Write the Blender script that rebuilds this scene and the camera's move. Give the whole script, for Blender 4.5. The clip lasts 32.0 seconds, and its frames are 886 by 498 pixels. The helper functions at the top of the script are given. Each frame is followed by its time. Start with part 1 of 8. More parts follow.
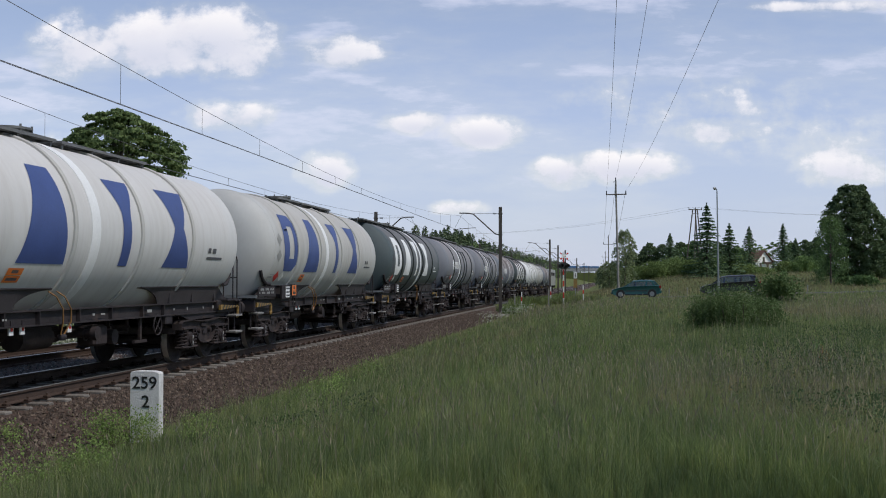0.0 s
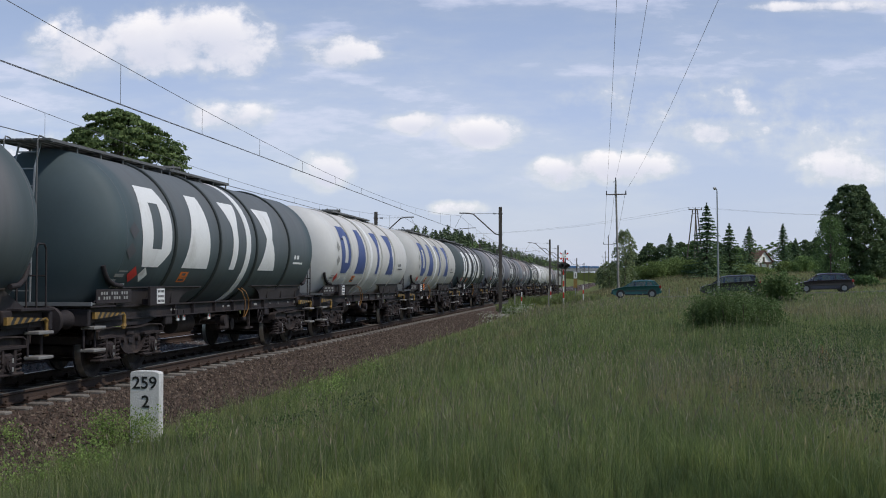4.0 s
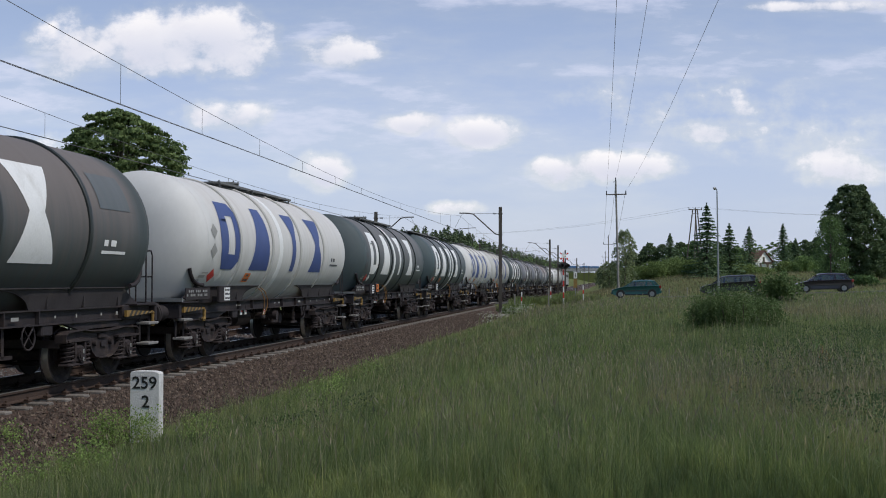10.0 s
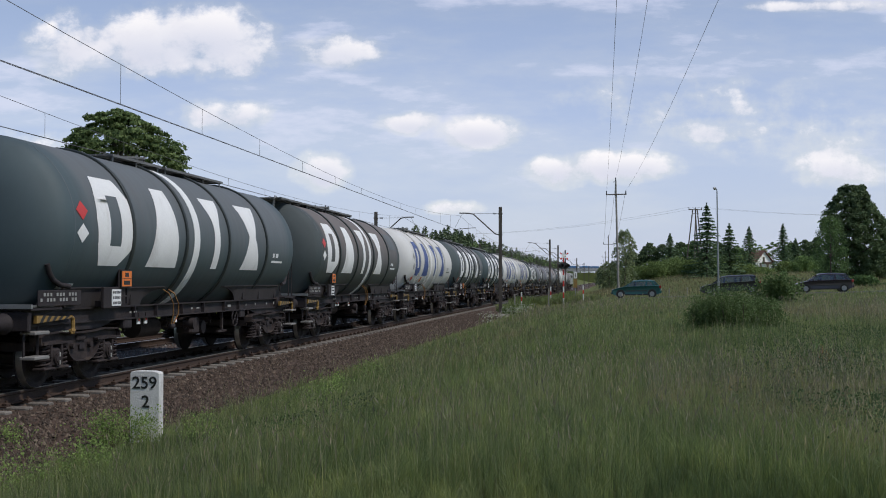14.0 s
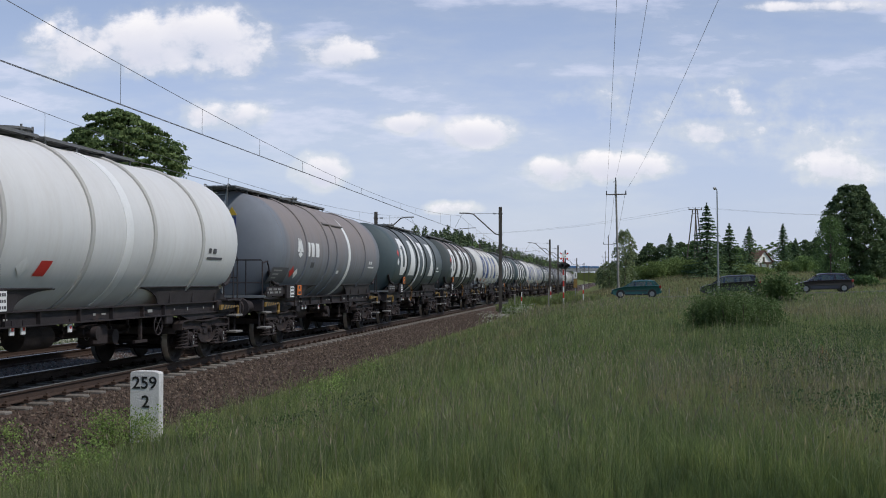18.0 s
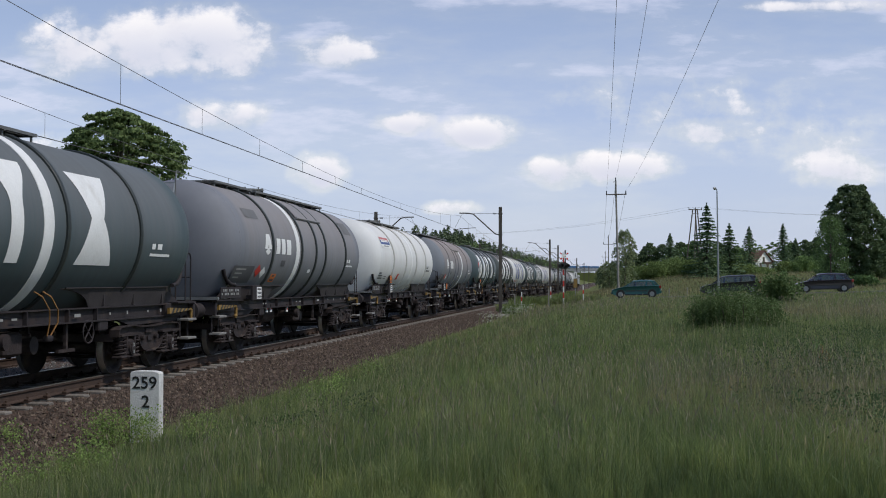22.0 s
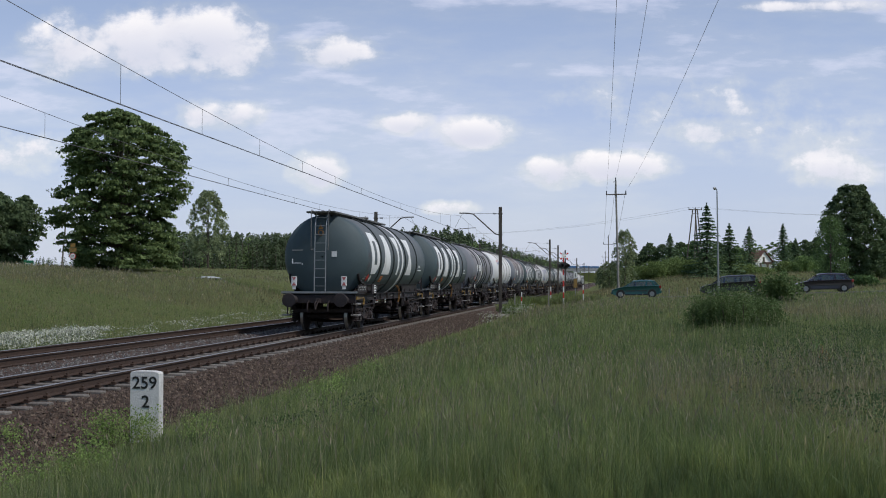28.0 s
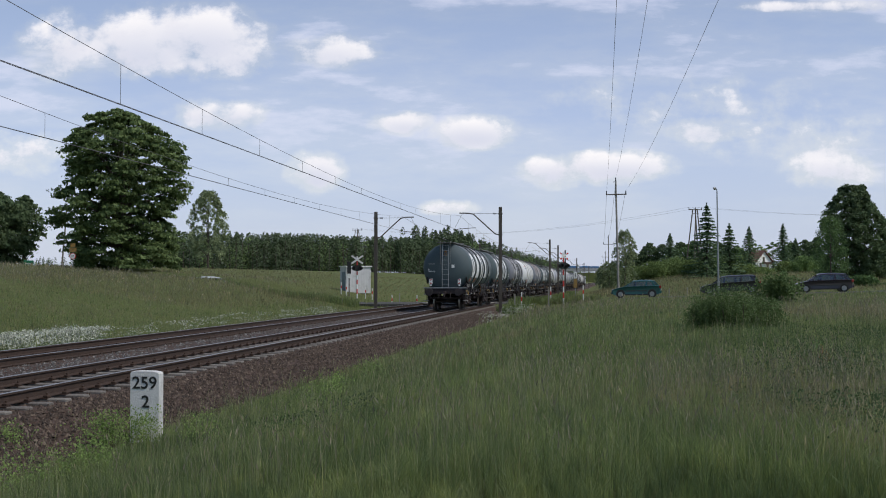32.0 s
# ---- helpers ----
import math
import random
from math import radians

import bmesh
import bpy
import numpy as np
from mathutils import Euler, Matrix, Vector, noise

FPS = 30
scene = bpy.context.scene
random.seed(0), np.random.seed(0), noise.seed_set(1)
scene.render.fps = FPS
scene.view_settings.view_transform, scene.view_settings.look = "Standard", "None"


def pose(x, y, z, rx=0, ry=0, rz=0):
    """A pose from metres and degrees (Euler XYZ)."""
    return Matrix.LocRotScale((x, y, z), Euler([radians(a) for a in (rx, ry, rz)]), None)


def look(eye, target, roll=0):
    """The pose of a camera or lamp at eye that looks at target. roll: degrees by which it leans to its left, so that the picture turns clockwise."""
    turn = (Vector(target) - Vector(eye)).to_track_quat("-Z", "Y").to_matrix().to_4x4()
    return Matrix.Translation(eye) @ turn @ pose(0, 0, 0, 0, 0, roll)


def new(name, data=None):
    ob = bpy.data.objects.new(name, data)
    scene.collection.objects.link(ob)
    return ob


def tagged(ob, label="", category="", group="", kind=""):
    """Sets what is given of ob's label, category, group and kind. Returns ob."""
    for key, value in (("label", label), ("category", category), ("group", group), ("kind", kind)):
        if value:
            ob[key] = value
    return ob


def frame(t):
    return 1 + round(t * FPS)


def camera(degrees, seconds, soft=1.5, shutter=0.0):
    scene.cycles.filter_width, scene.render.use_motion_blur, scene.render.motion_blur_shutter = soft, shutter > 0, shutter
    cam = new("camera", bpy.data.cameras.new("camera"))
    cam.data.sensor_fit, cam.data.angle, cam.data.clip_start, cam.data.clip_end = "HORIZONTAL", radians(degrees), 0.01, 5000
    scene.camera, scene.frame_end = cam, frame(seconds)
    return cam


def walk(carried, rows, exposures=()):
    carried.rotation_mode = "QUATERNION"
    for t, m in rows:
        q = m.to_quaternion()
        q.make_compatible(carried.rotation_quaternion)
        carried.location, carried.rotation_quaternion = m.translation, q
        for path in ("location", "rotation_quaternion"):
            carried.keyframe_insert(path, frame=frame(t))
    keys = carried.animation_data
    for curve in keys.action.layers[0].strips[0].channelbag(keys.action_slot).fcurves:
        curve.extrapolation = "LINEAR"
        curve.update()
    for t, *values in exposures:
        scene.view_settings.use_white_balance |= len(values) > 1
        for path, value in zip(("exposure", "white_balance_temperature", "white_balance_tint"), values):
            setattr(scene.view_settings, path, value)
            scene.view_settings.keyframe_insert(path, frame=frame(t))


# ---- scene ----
EYE_Z = 1.663
cam = camera(43.14, 32.0, soft=1.0)
walk(cam, [(0.0, pose(0, 0, EYE_Z, 91.555, 0, 0)), (32.0, pose(0, 0, EYE_Z, 91.555, 0, 0))],
     exposures=[(0.0, 0.0), (32.0, 0.0)])

# ---------------------------------------------------------------- light
SUN_AZ, SUN_EL = 116.0, 54.0          # degrees clockwise from the view, and up
world = bpy.data.worlds.new("sky_world")
scene.world = world
world.use_nodes = True
wn, wl = world.node_tree.nodes, world.node_tree.links
wn.clear()
w_out, w_bg, w_sky = wn.new("ShaderNodeOutputWorld"), wn.new("ShaderNodeBackground"), wn.new("ShaderNodeTexSky")
w_sky.sky_type, w_sky.sun_disc = "NISHITA", False
w_sky.sun_elevation, w_sky.sun_rotation = radians(SUN_EL), radians(SUN_AZ)
w_sky.air_density, w_sky.dust_density, w_sky.ozone_density = 1.0, 0.6, 1.6
w_bg.inputs["Strength"].default_value = 0.10
wl.new(w_sky.outputs[0], w_bg.inputs[0])
wl.new(w_bg.outputs[0], w_out.inputs[0])

sun_data = bpy.data.lights.new("sun", "SUN")
sun_data.energy, sun_data.angle, sun_data.color = 2.5, radians(4.0), (1.0, 0.95, 0.88)
sun = new("sun", sun_data)
sun_dir = Vector((math.sin(radians(SUN_AZ)) * math.cos(radians(SUN_EL)), math.cos(radians(SUN_AZ)) * math.cos(radians(SUN_EL)), math.sin(radians(SUN_EL))))
sun.matrix_world = look(sun_dir * 50, (0, 0, 0))

# ---------------------------------------------------------------- materials
def shader(name):
    m = bpy.data.materials.new(name)
    m.use_nodes = True
    return m, m.node_tree.nodes, m.node_tree.links, m.node_tree.nodes["Principled BSDF"]


def noise_at(n, l, scale, detail=4.0, rough=0.55, stretch=(1, 1, 1), coords="Object"):
    tc, mp, tx = n.new("ShaderNodeTexCoord"), n.new("ShaderNodeMapping"), n.new("ShaderNodeTexNoise")
    mp.inputs["Scale"].default_value = stretch
    tx.inputs["Scale"].default_value, tx.inputs["Detail"].default_value, tx.inputs["Roughness"].default_value = scale, detail, rough
    l.new(tc.outputs[coords], mp.inputs[0])
    l.new(mp.outputs[0], tx.inputs["Vector"])
    return tx.outputs["Fac"]


def ramp(n, l, fac, stops):
    r = n.new("ShaderNodeValToRGB")
    e = r.color_ramp.elements
    while len(e) < len(stops):
        e.new(0.5)
    for el, (p, c) in zip(e, stops):
        el.position, el.color = p, (*c, 1)
    l.new(fac, r.inputs[0])
    return r.outputs[0]


def blend(n, l, fac, a, b, mode="MIX"):
    x = n.new("ShaderNodeMix")
    x.data_type, x.blend_type = "RGBA", mode
    for sock, v in ((x.inputs[0], fac), (x.inputs[6], a), (x.inputs[7], b)):
        if isinstance(v, (int, float)):
            sock.default_value = v
        elif isinstance(v, tuple):
            sock.default_value = (*v, 1)
        else:
            l.new(v, sock)
    return x.outputs[2]


def math_node(n, l, op, a, b=0.0, clamp=False):
    x = n.new("ShaderNodeMath")
    x.operation, x.use_clamp = op, clamp
    for sock, v in ((x.inputs[0], a), (x.inputs[1], b)):
        if isinstance(v, (int, float)):
            sock.default_value = v
        else:
            l.new(v, sock)
    return x.outputs[0]


def bump(n, l, p, height, strength, dist=0.02):
    b = n.new("ShaderNodeBump")
    b.inputs["Strength"].default_value, b.inputs["Distance"].default_value = strength, dist
    l.new(height, b.inputs["Height"])
    l.new(b.outputs[0], p.inputs["Normal"])


def surface(name, light, dark, rough=0.7, metal=0.0, scale=3.0, grain=40.0, grit=0.25, bumpy=0.2, stretch=(1, 1, 1), dirt=None, dirt_at=(0.55, 0.75)):
    """Two scales of variation, relief, and stains in a third colour."""
    m, n, l, p = shader(name)
    c = ramp(n, l, noise_at(n, l, scale, 5, 0.6, stretch), [(0.3, dark), (0.7, light)])
    g = noise_at(n, l, grain, 3, 0.6, stretch)
    c = blend(n, l, grit, c, ramp(n, l, g, [(0.25, tuple(v * 0.45 for v in dark)), (0.75, tuple(min(1, v * 1.25) for v in light))]))
    if dirt:
        d = noise_at(n, l, scale * 0.6, 6, 0.65, (stretch[0] * 1.3, stretch[1], stretch[2]))
        f = n.new("ShaderNodeMapRange")
        f.inputs[1].default_value, f.inputs[2].default_value = dirt_at
        l.new(d, f.inputs[0])
        c = blend(n, l, f.outputs[0], c, dirt)
    l.new(c, p.inputs["Base Color"])
    p.inputs["Roughness"].default_value, p.inputs["Metallic"].default_value = rough, metal
    if bumpy:
        bump(n, l, p, g, bumpy)
    return m


def tank_paint(name, light, dark, streak, amount, rough=0.42, lit_dust=(0.2, 0.18, 0.16), film=0.0):
    """Painted steel shell: a dusty film on the crown that rain has drawn down in streaks and that paints in light from
    above, and older run marks.
    """
    m, n, l, p = shader(name)
    base = ramp(n, l, noise_at(n, l, 0.7, 4, 0.6), [(0.3, dark), (0.7, light)])
    runs = noise_at(n, l, 1.0, 5, 0.62, (5.0, 0.5, 0.35))
    f = n.new("ShaderNodeMapRange")
    f.inputs[1].default_value, f.inputs[2].default_value, f.inputs[4].default_value = 0.46, 0.72, amount
    l.new(runs, f.inputs[0])
    sep = n.new("ShaderNodeSeparateXYZ")
    l.new(n.new("ShaderNodeTexCoord").outputs["Object"], sep.inputs[0])
    # dirt lies on the ribbed cylinder; wind and rain keep the dished ends cleaner
    span = n.new("ShaderNodeMapRange")
    span.interpolation_type = "SMOOTHSTEP"
    span.inputs[1].default_value, span.inputs[2].default_value, span.inputs[3].default_value, span.inputs[4].default_value = 5.45, 6.0, 1.0, 0.06
    l.new(math_node(n, l, "ADD", math_node(n, l, "ABSOLUTE", sep.outputs[0]), math_node(n, l, "MULTIPLY", noise_at(n, l, 0.8, 4, 0.6), 0.3)), span.inputs[0])
    c = blend(n, l, math_node(n, l, "MULTIPLY", f.outputs[0], span.outputs[0]), base, streak)
    # brown dirt by height; on dark shells also sky light put into colour
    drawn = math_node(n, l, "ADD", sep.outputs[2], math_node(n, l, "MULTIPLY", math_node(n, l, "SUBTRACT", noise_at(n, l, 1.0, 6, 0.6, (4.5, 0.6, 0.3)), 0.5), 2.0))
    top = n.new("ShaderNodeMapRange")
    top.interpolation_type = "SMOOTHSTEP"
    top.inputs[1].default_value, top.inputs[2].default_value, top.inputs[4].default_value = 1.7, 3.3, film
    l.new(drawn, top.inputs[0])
    lit_film = math_node(n, l, "MULTIPLY", top.outputs[0], span.outputs[0])
    c = blend(n, l, lit_film, c, lit_dust)
    fine = noise_at(n, l, 14, 4, 0.7, (1, 1, 0.5))
    c = blend(n, l, 0.07, c, ramp(n, l, fine, [(0.3, tuple(v * 0.5 for v in dark)), (0.7, light)]))
    l.new(c, p.inputs["Base Color"])
    r = n.new("ShaderNodeMapRange")
    r.inputs[3].default_value, r.inputs[4].default_value = rough - 0.08, rough + 0.25
    l.new(runs, r.inputs[0])
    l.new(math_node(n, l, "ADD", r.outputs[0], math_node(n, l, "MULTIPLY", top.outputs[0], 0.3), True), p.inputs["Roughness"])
    p.inputs["Specular IOR Level"].default_value = 0.5
    bump(n, l, p, noise_at(n, l, 1.4, 2, 0.5), 0.12, 0.03)
    return m


def per_piece(name, stops, rough=0.9, scale=30.0, bumpy=0.5, island=True, amount=0.35, clear=0.0):
    """Colour by piece: each stone, leaf or sleeper takes its own shade."""
    m, n, l, p = shader(name)
    if island:
        rnd = n.new("ShaderNodeNewGeometry").outputs["Random Per Island"]
    else:
        rnd = n.new("ShaderNodeObjectInfo").outputs["Random"]
    c = ramp(n, l, rnd, stops)
    g = noise_at(n, l, scale, 3, 0.6)
    c = blend(n, l, amount, c, ramp(n, l, g, [(0.3, tuple(v * 0.4 for v in stops[0][1])), (0.7, tuple(min(1, v * 1.2) for v in stops[-1][1]))]))
    l.new(c, p.inputs["Base Color"])
    p.inputs["Roughness"].default_value = rough
    if clear:
        p.inputs["Transmission Weight"].default_value = 0.0
    if bumpy:
        bump(n, l, p, g, bumpy)
    return m


def leafy(name, stops, glow=0.35, lift=1.3, mute=0.16):
    """Leaves: own shade per leaf, some light let through from behind."""
    m, n, l, p = shader(name)
    tone = [(q, tuple(lift * (v + (sum(c) / 3 - v) * mute) for v in c)) for q, c in stops]
    rnd = n.new("ShaderNodeNewGeometry").outputs["Random Per Island"]
    c = ramp(n, l, rnd, tone)
    c = blend(n, l, 0.5, c, ramp(n, l, noise_at(n, l, 0.35, 3, 0.6), [(0.35, tone[0][1]), (0.65, tone[-1][1])]))
    tr, mx, out = n.new("ShaderNodeBsdfTranslucent"), n.new("ShaderNodeMixShader"), n["Material Output"]
    l.new(c, p.inputs["Base Color"])
    l.new(c, tr.inputs[0])
    p.inputs["Roughness"].default_value = 0.7
    p.inputs["Specular IOR Level"].default_value = 0.15
    mx.inputs[0].default_value = glow
    l.new(p.outputs[0], mx.inputs[1])
    l.new(tr.outputs[0], mx.inputs[2])
    l.new(mx.outputs[0], out.inputs[0])
    return m


def plain(name, colour, rough=0.5, metal=0.0):
    return surface(name, tuple(min(1, v * 1.1) for v in colour), tuple(v * 0.85 for v in colour), rough, metal, 4.0, 60.0, 0.12, 0.05)


def glowing(name, colour, strength):
    m, n, l, p = shader(name)
    p.inputs["Base Color"].default_value = (*colour, 1)
    p.inputs["Emission Color"].default_value = (*colour, 1)
    p.inputs["Emission Strength"].default_value = strength
    return m


M_WHITE_TANK = tank_paint("white_tank_paint", (0.715, 0.722, 0.728), (0.615, 0.622, 0.630), (0.42, 0.37, 0.33), 0.22, lit_dust=(0.66, 0.635, 0.62), film=0.35)
M_OFF_WHITE = tank_paint("off_white_tank_paint", (0.640, 0.640, 0.636), (0.545, 0.545, 0.540), (0.34, 0.30, 0.27), 0.34, lit_dust=(0.585, 0.555, 0.535), film=0.45)
M_DULL_WHITE = tank_paint("dull_white_tank_paint", (0.512, 0.516, 0.508), (0.429, 0.425, 0.415), (0.223, 0.202, 0.176), 0.45, lit_dust=(0.446, 0.415, 0.377), film=0.5)
M_GREEN_TANK = tank_paint("dark_green_tank_paint", (0.066, 0.090, 0.098), (0.050, 0.069, 0.076), (0.092, 0.088, 0.090), 0.6, lit_dust=(0.172, 0.162, 0.166), film=0.7)
M_BLUE_GREEN_TANK = tank_paint("blue_green_tank_paint", (0.064, 0.094, 0.106), (0.049, 0.073, 0.083), (0.086, 0.088, 0.093), 0.45, lit_dust=(0.154, 0.156, 0.164), film=0.6)
M_BROWN_TANK = tank_paint("dusty_green_tank_paint", (0.056, 0.073, 0.078), (0.040, 0.054, 0.058), (0.088, 0.076, 0.070), 0.8, lit_dust=(0.165, 0.142, 0.136), film=0.9)
M_GREY_TANK = tank_paint("grey_tank_paint", (0.180, 0.202, 0.238), (0.142, 0.160, 0.192), (0.150, 0.130, 0.124), 0.8, lit_dust=(0.250, 0.215, 0.208), film=0.95)
M_BLUE_GREY_TANK = tank_paint("blue_grey_tank_paint", (0.185, 0.195, 0.225), (0.145, 0.155, 0.185), (0.16, 0.15, 0.145), 0.5, lit_dust=(0.26, 0.24, 0.24), film=0.7)
# slate rings are dark; on green shells this paints in the ribs' shadow
M_RIB_DARK = tank_paint("dark_rib_and_shadow_paint", (0.030, 0.036, 0.036), (0.020, 0.026, 0.026), (0.05, 0.05, 0.045), 0.5)
M_MARK_WHITE = surface("white_lettering_paint", (0.81, 0.815, 0.82), (0.73, 0.735, 0.74), 0.5, 0, 2, 30, 0.12, 0.05, dirt=(0.56, 0.55, 0.53))
M_DULL_MARK = plain("dusty_stencil_paint", (0.288, 0.288, 0.280), 0.7)
M_MARK_BLUE = surface("blue_lettering_paint", (0.050, 0.085, 0.26), (0.038, 0.065, 0.20), 0.5, 0, 2, 30, 0.12, 0.05)
M_BAR_DARK = plain("dark_stencil", (0.08, 0.08, 0.09), 0.7)
M_ORANGE = plain("orange_plate_paint", (0.75, 0.19, 0.03), 0.5)
M_RED = plain("red_paint", (0.55, 0.035, 0.03), 0.5)
M_MARK_RED = surface("faded_red_paint", (0.50, 0.16, 0.16), (0.42, 0.11, 0.11), 0.6, 0, 3, 40, 0.2, 0.1)
M_WHITE = surface("white_paint", (0.80, 0.80, 0.78), (0.66, 0.66, 0.64), 0.55, 0, 3, 40, 0.15, 0.1, dirt=(0.42, 0.40, 0.36))
M_YELLOW = surface("worn_yellow_paint", (0.34, 0.20, 0.045), (0.13, 0.085, 0.03), 0.6, 0, 6, 40, 0.25, 0.2, dirt=(0.12, 0.10, 0.08))
M_CABLE = plain("dull_orange_cable", (0.24, 0.12, 0.036), 0.7)
M_BLACK = plain("black_paint", (0.018, 0.018, 0.018), 0.5)
M_FRAME = surface("sooty_underframe_paint", (0.040, 0.034, 0.037), (0.021, 0.017, 0.019), 0.72, 0, 2.5, 25, 0.3, 0.25, dirt=(0.064, 0.044, 0.038))
M_BOGIE = surface("brake_dust_steel", (0.050, 0.039, 0.039), (0.024, 0.019, 0.020), 0.75, 0.1, 4, 30, 0.3, 0.35, dirt=(0.105, 0.080, 0.066))
M_SADDLE = surface("grey_saddle_paint", (0.054, 0.048, 0.051), (0.035, 0.030, 0.033), 0.7, 0, 2.5, 25, 0.2, 0.15, dirt=(0.085, 0.068, 0.058))
for m in (M_FRAME, M_BOGIE, M_SADDLE):
    m.node_tree.nodes["Principled BSDF"].inputs["Specular IOR Level"].default_value = 0.25
M_STEP = surface("pale_step_steel", (0.30, 0.29, 0.28), (0.20, 0.19, 0.185), 0.6, 0.3, 4, 40, 0.2, 0.15)
M_TREAD = surface("bright_worn_steel", (0.46, 0.43, 0.40), (0.34, 0.32, 0.29), 0.42, 0.9, 5, 60, 0.2, 0.1)
M_RUST = surface("rusted_rail_steel", (0.065, 0.038, 0.026), (0.034, 0.021, 0.016), 0.85, 0.1, 6, 60, 0.35, 0.3)
M_GALV = surface("weathered_galvanised_steel", (0.36, 0.37, 0.38), (0.26, 0.27, 0.28), 0.5, 0.6, 3, 40, 0.2, 0.1)
M_GRATE = surface("grey_walkway_steel", (0.20, 0.20, 0.20), (0.13, 0.13, 0.13), 0.6, 0.4, 4, 40, 0.25, 0.2)
M_CONCRETE = surface("weathered_concrete", (0.36, 0.34, 0.31), (0.24, 0.225, 0.205), 0.9, 0, 4, 60, 0.35, 0.4, dirt=(0.15, 0.14, 0.12))
M_SLEEPER = per_piece("sleeper_concrete", [(0.0, (0.122, 0.106, 0.093)), (0.5, (0.175, 0.156, 0.138)), (1.0, (0.222, 0.202, 0.180))], 0.9, 25, 0.4, island=False)
M_POLE = surface("dark_weathered_mast", (0.125, 0.108, 0.092), (0.070, 0.060, 0.052), 0.85, 0.1, 2, 40, 0.3, 0.3, (3, 3, 0.5))
M_WOOD = surface("old_grey_timber", (0.20, 0.17, 0.14), (0.11, 0.095, 0.08), 0.9, 0, 2, 40, 0.35, 0.4, (4, 4, 0.4))
M_WIRE = plain("tarnished_copper_wire", (0.15, 0.145, 0.145), 0.5, 0.3)
M_GLASS_DARK = plain("tinted_window_glass", (0.030, 0.034, 0.036), 0.1)
M_GLASS_DARK.node_tree.nodes["Principled BSDF"].inputs["Specular IOR Level"].default_value = 1.0
def window_glass(name, tint, gloss):
    m, n, l, p = shader(name)
    tr, gl, mx = n.new("ShaderNodeBsdfTransparent"), n.new("ShaderNodeBsdfGlossy"), n.new("ShaderNodeMixShader")
    tr.inputs[0].default_value = (*tint, 1)
    gl.inputs["Roughness"].default_value = 0.04
    mx.inputs[0].default_value = gloss
    l.new(tr.outputs[0], mx.inputs[1])
    l.new(gl.outputs[0], mx.inputs[2])
    l.new(mx.outputs[0], n["Material Output"].inputs[0])
    return m


M_CAR_GLASS = window_glass("tinted_car_glass", (0.62, 0.66, 0.64), 0.16)
M_TYRE = plain("tyre_rubber", (0.022, 0.022, 0.022), 0.85)
M_RED_LAMP = glowing("red_signal_glow", (1.0, 0.06, 0.03), 5.0)

